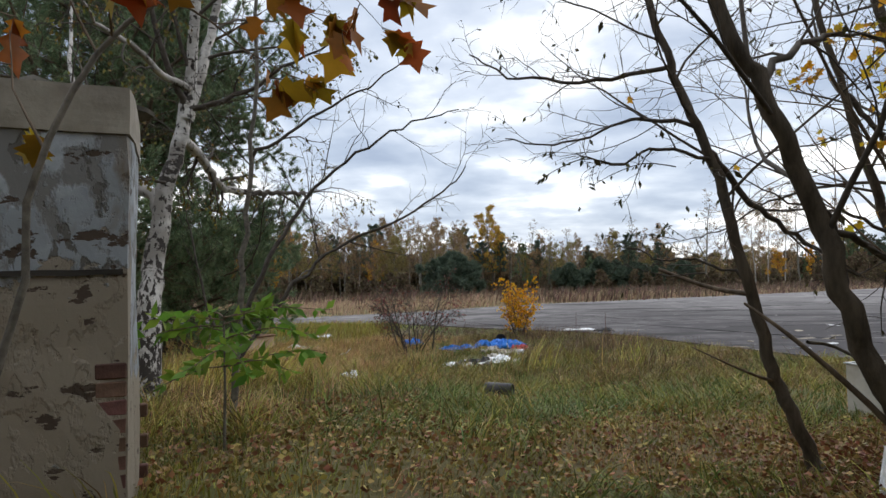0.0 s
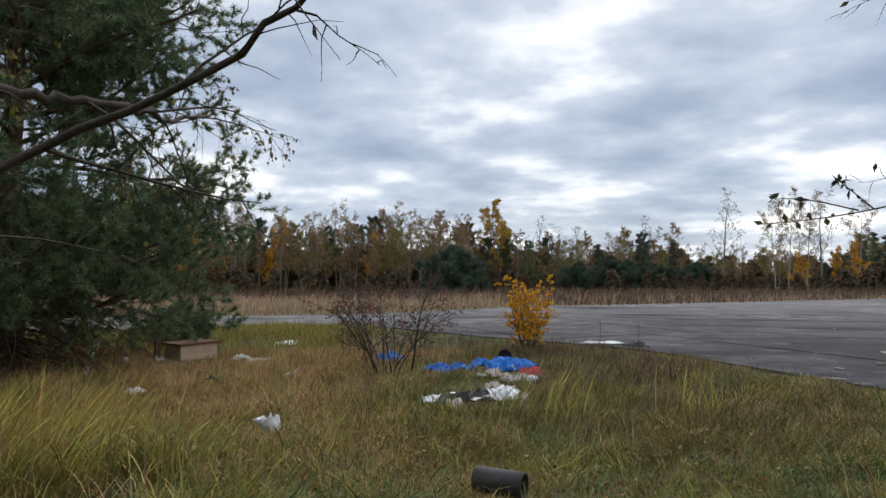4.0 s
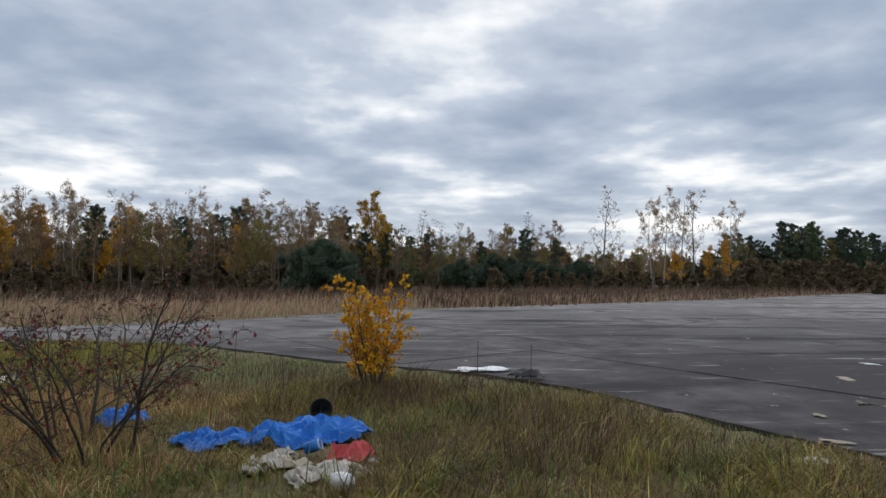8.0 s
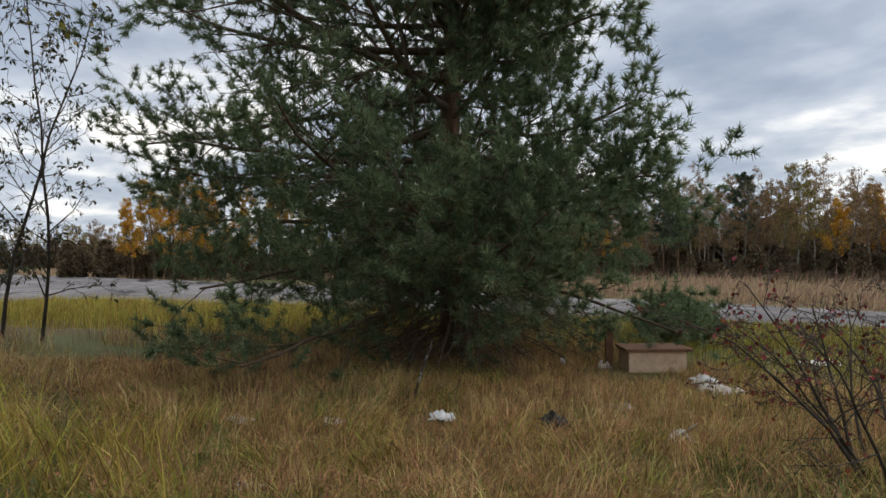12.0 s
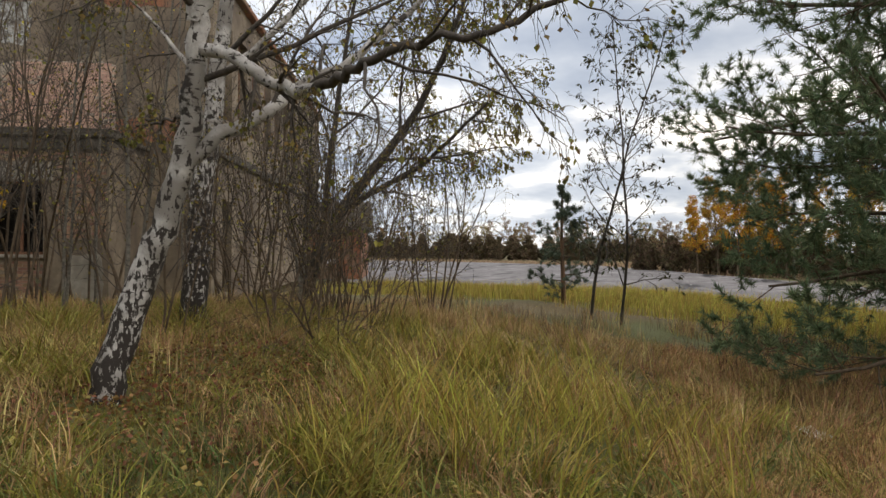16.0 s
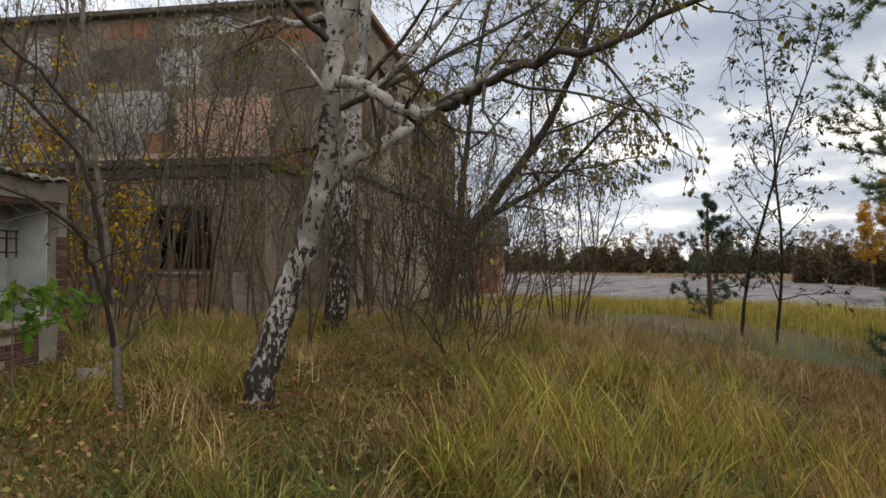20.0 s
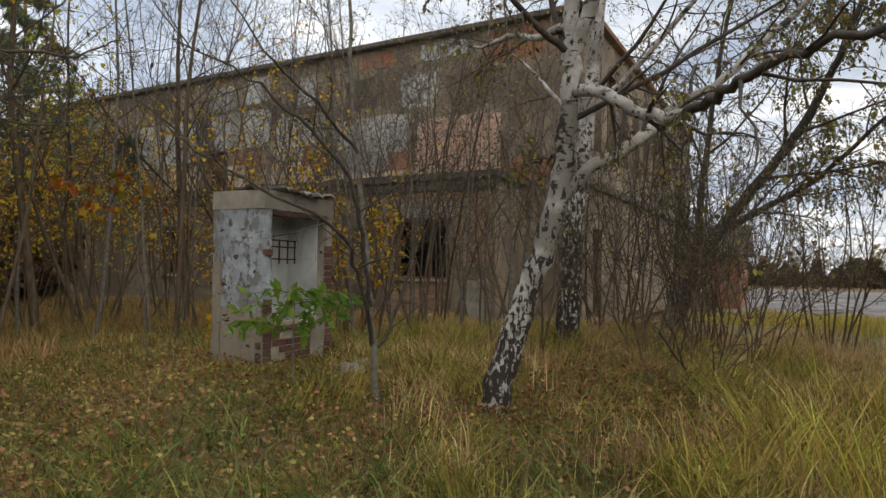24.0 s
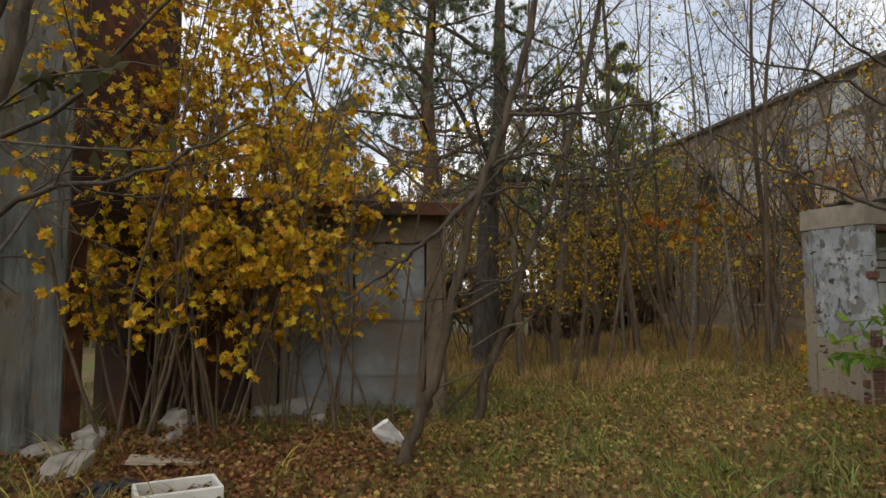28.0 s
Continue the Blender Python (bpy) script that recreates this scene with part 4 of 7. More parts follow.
def plant(name, at, label, category, tubes, tips, bark, twig, leaves=(), rz=0.0, group="", split=1):
    """A thing made of trunk, limbs, twigs and leaf parts. leaves: (part name, material, per twig, size, droop, aspect)."""
    ob = empty(name, at, rz)
    tagged(ob, label, category, group)
    kept = [t for t in tubes if t[2] == 0 or not on_path(t[0], at)]
    tips = [t for t in tips if not on_path(t, at)]
    if len(kept) < len(tubes):
        # what grew from a removed branch goes with it
        held = [t for t in kept if t[2] == 0]
        for lev in range(1, 6):
            cloud = np.concatenate([t[0] for t in held])
            for t in [t for t in kept if t[2] == lev]:
                if np.min(np.linalg.norm(cloud - t[0][0], axis=1)) < 0.22:
                    held.append(t)
        cloud = np.concatenate([t[0] for t in held])
        tips = [t for t in tips if np.min(np.linalg.norm(cloud - t[0], axis=1)) < 0.22]
        kept = held
    tubes = kept
    main = [t for t in tubes if t[2] == 0]
    mid = [t for t in tubes if t[2] == 1]
    if len(mid) > 24:
        mid = []
    for t in main:
        part_me("trunk" if len(main) < 3 else "stem", tubes_mesh("trunk", [t], bark), ob)
    for t in mid:
        part_me("limb", tubes_mesh("limb", [t], bark if split > 1 and t[1][0] > 0.043 else twig), ob)
    fine = [t for t in tubes if t[2] > (1 if mid else 0)]
    if fine:
        tagged(part_me("twigwork", tubes_mesh("twigwork", fine, twig), ob), kind="stuff")
    r = np.random.default_rng(abs(int(at[0] * 131 + at[1] * 71)) + 5)
    for pname, mat, per, size, droop, aspect in leaves:
        pos, dr = along(r, tips, per, 0.1)
        if len(pos):
            d = dr * 0.6 + r.normal(0, 0.55, dr.shape) + np.array([0, 0, -droop])
            tagged(part_me(pname, leaf_mesh(pname, pos, d, size, mat, r, aspect), ob), kind="stuff")
    return ob


def path_pts(pts, n):
    """A smooth line through a few points, n steps."""
    P = np.array(pts, float)
    t = np.linspace(0, len(P) - 1, n)
    i = np.clip(t.astype(int), 0, len(P) - 2)
    f = (t - i)[:, None]
    p0, p1, p2, p3 = P[np.clip(i - 1, 0, None)], P[i], P[i + 1], P[np.clip(i + 2, None, len(P) - 1)]
    return 0.5 * (2 * p1 + (p2 - p0) * f + (2 * p0 - 5 * p1 + 4 * p2 - p3) * f**2 + (3 * p1 - p0 - 3 * p2 + p3) * f**3)


def stems(base, lines, P, seed, lev0=0):
    """Explicit trunks and limbs (world points, radius at the foot, radius at the end, level), which then branch by rule."""
    r = np.random.default_rng(seed)
    tubes, tips = [], []
    base = np.array(base, float)
    for pts, r0, r1, lev in lines:
        p = path_pts(pts, max(8, 4 * len(pts))) - base
        p[1:-1] += r.normal(0, 0.012, (len(p) - 2, 3))
        rad = np.linspace(r0, r1, len(p))
        if lev == 0:
            rad[:2] *= (1.25, 1.08)
        tubes.append((p, rad, lev))
        L = np.linalg.norm(np.diff(p, axis=0), axis=1).sum()
        branch_off(r, p, rad, L, lev, P, tubes, tips)
    return tubes, tips


# -- the leaning birch by the booth, with its bent limb
BIRCH = dict(kids=(7, 8, 7, 4), segs=(10, 8, 6, 5, 5), wob=(0.06, 0.10, 0.14, 0.16, 0.14), trop=(0.04, 0.02, -0.05, -0.20, -0.25), start=(0.45, 0.25, 0.2, 0.15),
             ang=(50, 45, 45, 40), ratio=(0.40, 0.42, 0.45, 0.6), thin=(0.35, 0.42, 0.5, 0.6), minr=0.003)
b0 = (-3.44, 7.03, 0.5)
tubes, tips = stems(b0, [
    ([(-3.42, 7.00, 0.40), (-3.48, 7.08, 0.9), (-3.58, 7.24, 1.5), (-3.62, 7.44, 2.05), (-3.65, 7.63, 2.6), (-3.62, 7.76, 3.1), (-3.53, 7.9, 3.7), (-3.45, 7.95, 4.4), (-3.36, 7.9, 5.6), (-3.3, 7.95, 7.5), (-3.4, 8.1, 9.6)], 0.148, 0.03, 0),
    ([(-3.56, 7.85, 3.55), (-3.55, 8.2, 3.47), (-3.52, 8.5, 3.26), (-3.5, 8.82, 3.11), (-3.35, 9.12, 3.08)], 0.062, 0.044, 1),
    ([(-3.36, 9.1, 3.08), (-3.2, 9.4, 3.10), (-3.05, 9.7, 3.14), (-2.92, 10.12, 3.18), (-2.9, 10.53, 3.2), (-2.92, 10.95, 3.32), (-3.1, 11.7, 3.55)], 0.042, 0.012, 1),
    ([(-3.64, 7.58, 2.5), (-3.85, 7.86, 2.88), (-4.3, 8.01, 3.15), (-4.7, 8.15, 3.5), (-5.1, 8.43, 3.8), (-5.4, 8.8, 4.25), (-5.8, 9.2, 4.9), (-6.1, 9.7, 6.0)], 0.078, 0.02, 1),
    ([(-3.5, 7.9, 3.75), (-3.5, 8.15, 4.2), (-3.45, 8.45, 5.0), (-3.4, 8.8, 6.2), (-3.6, 9.4, 7.8)], 0.082, 0.02, 1),
    ([(-3.46, 7.94, 4.1), (-3.55, 7.5, 4.12), (-3.6, 7.05, 4.28), (-3.65, 6.6, 4.3), (-3.6, 6.1, 4.5)], 0.046, 0.01, 1),
    ([(-3.52, 7.88, 3.9), (-3.6, 7.6, 4.4), (-3.7, 7.35, 5.2), (-3.8, 7.0, 6.4)], 0.040, 0.012, 1),
    ([(-3.5, 7.9, 3.85), (-2.95, 7.95, 4.0), (-2.4, 7.95, 4.3), (-1.8, 8.0, 4.6)], 0.036, 0.008, 1),
    ([(-3.62, 7.7, 3.0), (-3.75, 7.35, 3.02), (-3.8, 7.0, 3.0)], 0.018, 0.010, 1)], dict(BIRCH, kids=(5, 8, 7, 4), start=(0.5, 0.25, 0.2, 0.15)), 3)
plant("birch_tree", b0, "leaning white birch with black-fissured foot and a bent limb", "tree", tubes, tips, M["birch"], M["twig"],
      [("foliage", M["leaf_olive"], 1.1, 0.042, 0.9, 0.8)], split=2)
# -- straight birch behind it
b0 = (-6.9, 4.95, 0.35)
tubes, tips = stems(b0, [
    ([(-6.9, 4.95, 0.28), (-6.92, 5.05, 2.3), (-6.96, 5.2, 3.6), (-7.0, 5.35, 4.9), (-7.0, 5.6, 6.5), (-7.2, 6.0, 9.5)], 0.20, 0.05, 0),
    ([(-6.98, 5.3, 4.4), (-7.5, 6.0, 5.2), (-8.0, 6.9, 6.4), (-8.2, 7.8, 7.2)], 0.06, 0.02, 1)], BIRCH, 4)
plant("birch_tree", b0, "upright birch with a black-and-white trunk", "tree", tubes, tips, M["birch_black"], M["twig"],
      [("foliage", M["leaf_olive"], 1.3, 0.045, 0.9, 0.8)], split=2)
# -- birch with weeping olive foliage, further back
b0 = (-11.2, 4.0, 0.4)
tubes, tips = stems(b0, [
    ([(-11.2, 4.0, 0.4), (-11.43, 4.58, 2.2), (-11.8, 5.3, 3.4), (-12.2, 6.1, 4.6), (-12.4, 6.9, 6.2), (-12.8, 7.6, 8.6)], 0.17, 0.04, 0),
    ([(-11.5, 4.7, 2.6), (-11.6, 5.6, 3.1), (-11.9, 6.6, 3.7), (-12.3, 7.9, 5.0)], 0.09, 0.03, 1),
    ([(-11.4, 4.5, 2.0), (-11.9, 4.4, 4.0), (-12.2, 4.6, 6.5), (-12.6, 4.9, 8.8)], 0.10, 0.03, 1)], dict(BIRCH, kids=(11, 12, 8, 4), minr=0.004), 5)
plant("birch_tree", b0, "birch with thin weeping twigs and sparse olive-yellow leaves", "tree", tubes, tips, M["bark_dark"], M["twig"],
      [("foliage", M["leaf_olive"], 5.5, 0.05, 0.9, 0.8), ("yellow_foliage", M["leaf_lime"], 1.0, 0.05, 0.9, 0.8)], split=2)

# -- leaning robinias along the first steps of the walk
ROB = dict(kids=(8, 8, 5), segs=(10, 8, 6, 4), wob=(0.05, 0.10, 0.16, 0.2), trop=(0.03, 0.03, 0.0, -0.02), start=(0.30, 0.2, 0.2),
           ang=(55, 45, 45), ratio=(0.42, 0.42, 0.45), thin=(0.32, 0.45, 0.55), minr=0.003)
ROBL = [("foliage", M["leaf_dark"], 0.30, 0.06, 1.2, 0.45)]
for b0, lines, sd in (
        ((2.22, 6.05, 0.51), [([(2.22, 6.05, 0.45), (2.04, 6.05, 0.90), (1.91, 6.05, 1.25), (1.77, 6.05, 1.88), (1.64, 6.05, 2.45), (1.51, 6.05, 2.92), (1.35, 6.05, 3.28), (1.24, 6.05, 3.67), (0.99, 6.05, 4.69), (0.77, 6.14, 6.12)], 0.056, 0.024, 0),
                               ([(1.55, 6.05, 2.82), (1.75, 6.16, 2.58), (2.06, 6.23, 2.32), (2.37, 6.23, 2.08), (2.70, 6.27, 1.86)], 0.030, 0.012, 1),
                               ([(1.29, 6.05, 3.50), (0.72, 6.14, 3.44), (0.14, 6.14, 3.49), (-0.26, 6.14, 3.70)], 0.020, 0.005, 1),
                               ([(1.47, 6.05, 3.02), (1.08, 6.14, 3.12), (0.87, 6.14, 3.08), (0.45, 6.14, 2.94), (0.01, 6.14, 3.01)], 0.018, 0.005, 1),
                               ([(1.57, 6.05, 2.75), (1.17, 6.00, 2.84), (0.81, 5.96, 2.76), (0.54, 5.96, 2.84)], 0.016, 0.005, 1),
                               ([(1.78, 6.05, 1.86), (1.53, 6.23, 1.99), (1.26, 6.41, 2.04), (0.99, 6.59, 2.17)], 0.014, 0.004, 1)], 21),
        ((1.9, 4.0, 0.4), [([(1.88, 4.0, 0.35), (1.72, 4.0, 1.0), (1.57, 4.0, 1.4), (1.43, 4.0, 1.74), (1.33, 4.0, 2.12), (1.22, 4.0, 2.47), (1.07, 4.0, 2.78), (0.94, 4.0, 3.14), (0.7, 4.05, 3.9), (0.35, 4.1, 5.4)], 0.058, 0.03, 0),
                              ([(1.3, 4.0, 2.25), (1.55, 4.2, 2.08), (1.9, 4.4, 1.92), (2.4, 4.7, 1.85)], 0.022, 0.008, 1),
                              ([(1.1, 4.0, 2.75), (1.4, 4.3, 3.0), (1.8, 4.7, 3.2), (2.4, 5.2, 3.3)], 0.022, 0.008, 1)], 25),
        ((5.0, 8.5, 0.2), [([(5.0, 8.5, 0.1), (4.7, 8.5, 1.06), (4.5, 8.5, 1.49), (4.25, 8.5, 2.24), (4.05, 8.5, 2.94), (3.85, 8.5, 3.76), (3.65, 8.5, 4.54), (3.3, 8.5, 6.2)], 0.078, 0.03, 0),
                             ([(3.85, 8.5, 3.85), (4.1, 8.5, 3.5), (4.3, 8.5, 3.2), (4.75, 8.5, 2.46)], 0.036, 0.012, 1),
                             ([(4.3, 8.5, 2.2), (3.8, 8.4, 2.5), (3.2, 8.3, 2.6), (2.6, 8.2, 2.9)], 0.024, 0.006, 1)], 22),
        ((6.1, 9.6, 0.1), [([(6.1, 9.6, 0.0), (5.5, 9.45, 1.9), (5.0, 9.3, 3.9), (4.35, 9.2, 6.3), (4.0, 9.2, 8.5)], 0.10, 0.04, 0),
                            ([(5.25, 9.4, 2.9), (4.4, 9.6, 3.0), (3.6, 9.85, 2.85), (3.1, 10.0, 2.55), (2.62, 10.1, 2.38)], 0.026, 0.007, 1)], 23)):
    tubes, tips = stems(b0, lines, ROB, sd)
    plant("robinia_tree", b0, "slender dark leaning tree, nearly bare, with dangling pods", "tree", tubes, tips, M["bark_robinia"], M["twig"], ROBL, group="bare trees beside the path")

rl = np.random.default_rng(26)
spray = tagged(empty("robinia_spray", (2.62, 10.1, 2.38)), "hanging robinia spray with dark green leaflets", "branch")
twigs = [path_pts([(0, 0, 0), (-0.3, 0, -0.06), (-0.6, 0.02, -0.1), (-0.85, 0.03, -0.12)], 9), path_pts([(-0.2, 0, -0.03), (-0.5, 0.1, 0.06), (-0.75, 0.12, 0.07)], 9), path_pts([(-0.1, 0, -0.02), (-0.3, -0.1, 0.1), (-0.45, -0.15, 0.2)], 9)]
for tw in twigs:
    part_me("stem", tubes_mesh("stem", [(tw, np.linspace(0.006, 0.002, 9), 0)], M["twig"]), spray)
pos_, dr_ = along(rl, twigs, 11, 0.35)
tagged(part_me("foliage", leaf_mesh("foliage", pos_, dr_ * 0.3 + rl.normal(0, 0.6, dr_.shape), 0.065, M["leaf_dark"], rl, 0.55), spray), kind="stuff")

for k_, (ax, ay, az_, tw_) in enumerate(((0.75, 5.75, 2.72, [(0, 0, 0), (-0.2, -0.1, 0.02), (-0.4, -0.15, -0.06), (-0.55, -0.2, -0.16)]), (1.25, 5.9, 2.7, [(0, 0, 0), (-0.2, 0.1, 0.05), (-0.4, 0.2, 0.0), (-0.6, 0.25, -0.1)]))):
    sp_ = tagged(empty("leaf_spray", (ax, ay, az_)), "thin twig with a few dark green leaves", "branch")
    line_ = path_pts(tw_, 9)
    part_me("stem", tubes_mesh("stem", [(line_, np.linspace(0.005, 0.002, 9), 0)], M["twig"]), sp_)
    pos_, dr_ = along(rl, [line_], 13, 0.1)
    tagged(part_me("leaves", leaf_mesh("leaves", pos_, dr_ * 0.4 + rl.normal(0, 0.5, dr_.shape) - np.array([0, 0, 0.3]), 0.06, M["leaf_dark"], rl, 0.5), sp_), kind="stuff")

# -- the many-branched young tree by the birch, and its leafy shoot
b0 = (-2.45, 6.55, 0.5)
tubes, tips = stems(b0, [
    ([(-2.45, 6.55, 0.4), (-2.36, 6.55, 1.3), (-2.3, 6.52, 2.0), (-2.22, 6.5, 2.9), (-2.12, 6.45, 4.0), (-2.05, 6.45, 5.5)], 0.037, 0.012, 0),
    ([(-2.34, 6.55, 1.6), (-2.1, 6.75, 2.2), (-1.85, 6.95, 2.7), (-1.4, 7.0, 3.1), (-0.9, 7.0, 3.35), (-0.4, 7.05, 3.5)], 0.025, 0.005, 1),
    ([(-2.35, 6.55, 1.25), (-2.0, 6.9, 1.85), (-1.6, 7.2, 2.25), (-1.0, 7.2, 2.5), (-0.55, 7.1, 2.75), (-0.35, 7.0, 2.95)], 0.022, 0.005, 1),
    ([(-2.2, 6.5, 3.0), (-1.8, 6.6, 3.3), (-1.3, 6.7, 3.6), (-0.8, 6.9, 4.0)], 0.018, 0.005, 1),
    ([(-2.38, 6.55, 1.1), (-2.65, 6.6, 1.7), (-2.85, 6.6, 2.5)], 0.018, 0.006, 1)], dict(ROB, kids=(5, 8, 5), ratio=(0.25, 0.36, 0.45)), 24)
plant("young_tree", b0, "thin grey young tree with long bare forking branches", "tree", tubes, tips, M["bark_grey"], M["twig"], [("foliage", M["leaf_dark"], 0.10, 0.05, 1, 0.6)])


# -- broken limb leaning between the robinias, and thin dead sticks
limb = tagged(empty("broken_limb", (0, 0, 0)), "thick broken dead limb leaning among the trees", "branch")
part_me("limb", tubes_mesh("limb", [(path_pts([(1.1, 4.28, 1.77), (1.25, 4.14, 1.62), (1.48, 4.06, 1.38), (1.75, 3.95, 1.05), (2.25, 3.8, 0.5)], 12), np.linspace(0.007, 0.020, 12), 0)], M["bark_brown"]), limb)
part_me("side_stick", tubes_mesh("side_stick", [(path_pts([(1.94, 6.05, 1.1), (1.75, 5.9, 1.17), (1.55, 5.86, 1.26), (1.31, 5.86, 1.38)], 10), np.linspace(0.014, 0.004, 10), 0)], M["bark_brown"]), limb)
part_me("side_stick", tubes_mesh("side_stick", [(path_pts([(1.78, 6.05, 1.75), (1.6, 6.4, 1.8), (1.3, 6.7, 1.95)], 8), np.linspace(0.02, 0.016, 8), 0)], M["bark_brown"]), limb)
part_me("side_stick", tubes_mesh("side_stick", [(path_pts([(1.3, 4.1, 1.6), (1.5, 4.2, 1.55), (1.9, 4.3, 1.3)], 8), np.linspace(0.009, 0.006, 8), 0)], M["bark_grey"]), limb)


def leafy_shoot(at, label, mat, sd, h=0.9, n=9, leaf=0.10, lean=(0, 0), reach=1.0, zlo=0.35):
    """Shoot with pinnate leaves."""
    r = np.random.default_rng(sd)
    tubes, tips = [], []
    for k in range(n):
        a = k * 2.4 + r.normal(0, 0.3)
        z = h * r.uniform(zlo, 1)
        d = np.array([math.cos(a) + lean[0], math.sin(a) + lean[1], 0.25])
        P = dict(kids=(), segs=(7,), wob=(0.08,), trop=(-0.08,), end=0.3)
        grow(r, np.array([0, 0, z]), d, reach * r.uniform(0.4, 0.65), 0.006, 0, P, tubes, tips)
    tubes = [(p, rd, 1) for p, rd, _ in tubes] + [(np.array([(0, 0, -0.05), (0.01, 0, h * 0.5), (0, 0.01, h)]), (0.014, 0.01, 0.006), 0)]
    return plant("leafy_shoot", at, label, "shrub", tubes, tips, M["bark_grey"], M["twig_brown"], [("leaves", mat, 22, leaf, 0.3, 0.45)])


leafy_shoot((-2.05, 5.55, 0.68), "bright green pinnate-leaved shoot between booth and birch", M["leaf_green"], 31, 1.0, 15, 0.122, reach=1.35, zlo=0.62)

# -- maple shoots near the booth
def maple_shoot(at, label, sd, pts, mat):
    r = np.random.default_rng(sd)
    P = dict(kids=(9, 3), segs=(6, 4, 3), wob=(0.1, 0.15, 0.2), trop=(0, 0, -0.05), start=(0.4, 0.2), ang=(50, 45), ratio=(0.22, 0.5), thin=(0.5, 0.6), minr=0.002)
    tubes, tips = stems(at, [(pts, 0.012, 0.004, 0)], P, sd)
    return plant("maple_shoot", at, label, "shrub", tubes, tips, M["bark_grey"], M["twig_brown"], [("leaves", mat, 5.0, 0.105, 0.8, 1.1)])


maple_shoot((-1.45, 2.5, 0.5), "young maple with rust and green autumn leaves", 41, [(-1.45, 2.5, 0.45), (-1.3, 2.55, 1.7), (-1.15, 2.65, 2.5), (-0.8, 2.85, 2.82), (-0.45, 3.1, 2.95)], M["leaf_maple"])
maple_shoot((-2.15, 3.3, 0.5), "low maple seedling with yellow-orange leaves", 42, [(-2.15, 3.3, 0.45), (-2.1, 3.22, 1.0), (-2.08, 3.2, 1.3)], M["leaf_orange"])


# -- pines
def pine(at, h, w, seed, label, dens=1.0, bare=0.12, size=0.13, name="pine_tree", skirt=True, mat="needle", per=4.2, kids=(0, 9, 5), skew=(0.0, 0.0)):
    r = np.random.default_rng(seed)
    tubes, tips = [], []
    n = 14
    tr = np.array([(0.06 * math.sin(z * 1.3), 0.05 * math.cos(z), z) for z in np.linspace(-0.1, h, n)])
    tubes.append((tr, np.linspace(h * 0.024, 0.02, n), 0))
    P = dict(kids=kids, segs=(1, 8, 5, 4), wob=(0, 0.09, 0.12, 0.15), trop=(0, 0.035, 0.07, 0.12), start=(0, 0.12, 0.15), ang=(0, 50, 45), ratio=(0, 0.38, 0.42), thin=(0, 0.45, 0.5), minr=0.004, shrink=0.5)
    k = int(44 * dens)
    for c in range(k):
        f = bare + (1 - bare) * (c + 0.5) / k
        z = f * h
        a = c * 2.4 + r.normal(0, 0.3)
        prof = w * (0.62 + 0.38 * math.sin(min(1, (1 - f) * 1.35) * 2.2)) * min(1.0, (1.06 - f) * 1.55)
        L = prof * r.uniform(0.8, 1.06)
        L *= 1 - (math.cos(a) * skew[0] + math.sin(a) * skew[1]) * max(0.0, min(1.0, (f - 0.16) * 4))
        d = np.array([math.cos(a), math.sin(a), (-0.22 if f < 0.16 else -0.16 if f < 0.35 else 0.12) if skirt else 0.15])
        grow(r, np.array([0, 0, z]), d, L, 0.012 + 0.011 * L, 1, P, tubes, tips)
    ob = empty(name, at)
    tagged(ob, label, "tree")
    part_me("trunk", tubes_mesh("trunk", [t for t in tubes if t[2] == 0], M["bark_pine"], (10,)), ob)
    for t in [t for t in tubes if t[2] == 1]:
        part_me("branch", tubes_mesh("branch", [t], M["bark_brown"], (6, 6, 3)), ob)
    tagged(part_me("twigwork", tubes_mesh("twigwork", [t for t in tubes if t[2] > 1], M["twig_brown"], (3,)), ob), kind="stuff")
    tagged(part_me("foliage", needles_mesh("foliage", tips, M[mat], r, per, 13, size, size * 0.11), ob), kind="stuff")
    return ob, tubes, tips


pine((-10.2, 17.6, -0.15), 13.0, 5.3, 51, "large spreading pine with dense dark green needles", 2.35, 0.10, 0.155, per=7.8, kids=(0, 15, 8), skew=(0.10, 0.38))
pine((-20.6, 8.2, -0.1), 4.1, 1.35, 52, "young pine with open whorled branches", 0.45, 0.12, 0.16, "pine_sapling", False, "needle_blue", 3.0, (0, 7, 3))
pine((-9.2, 22.6, -0.15), 1.1, 0.9, 53, "low bushy pine beside the crate", 0.7, 0.08, 0.15, "pine_sapling", False)

stick = tagged(part_me("birch_stick", tubes_mesh("birch_stick", [(path_pts([(-6.9, 15.2, -0.05), (-6.85, 15.3, 0.35), (-6.7, 15.4, 0.8)], 8), np.linspace(0.022, 0.012, 8), 0)], M["birch"]), None), "thin leaning birch stick standing in dry grass", "stick")
# dead lower branches under the large pine
r = np.random.default_rng(54)
tubes, tips = [], []
for c in range(120):
    a = c * 2.4
    P = dict(kids=(0, 9, 5), segs=(1, 7, 5, 3), wob=(0, 0.14, 0.2, 0.2), trop=(0, -0.07, -0.03, 0), start=(0, 0.3, 0.2), ang=(0, 45, 45), ratio=(0, 0.35, 0.4), thin=(0, 0.5, 0.5), minr=0.004)
    grow(r, np.array([0, 0, r.uniform(0.4, 2.2)]), np.array([math.cos(a), math.sin(a), -0.24]), r.uniform(1.6, 4.0), 0.020, 1, P, tubes, tips)
ob = tagged(empty("dead_branches", (-10.2, 17.6, -0.15)), "tangle of dead brown lower pine branches", "branches")
for t in [t for t in tubes if t[2] == 1]:
    part_me("branch", tubes_mesh("branch", [t], M["bark_brown"]), ob)
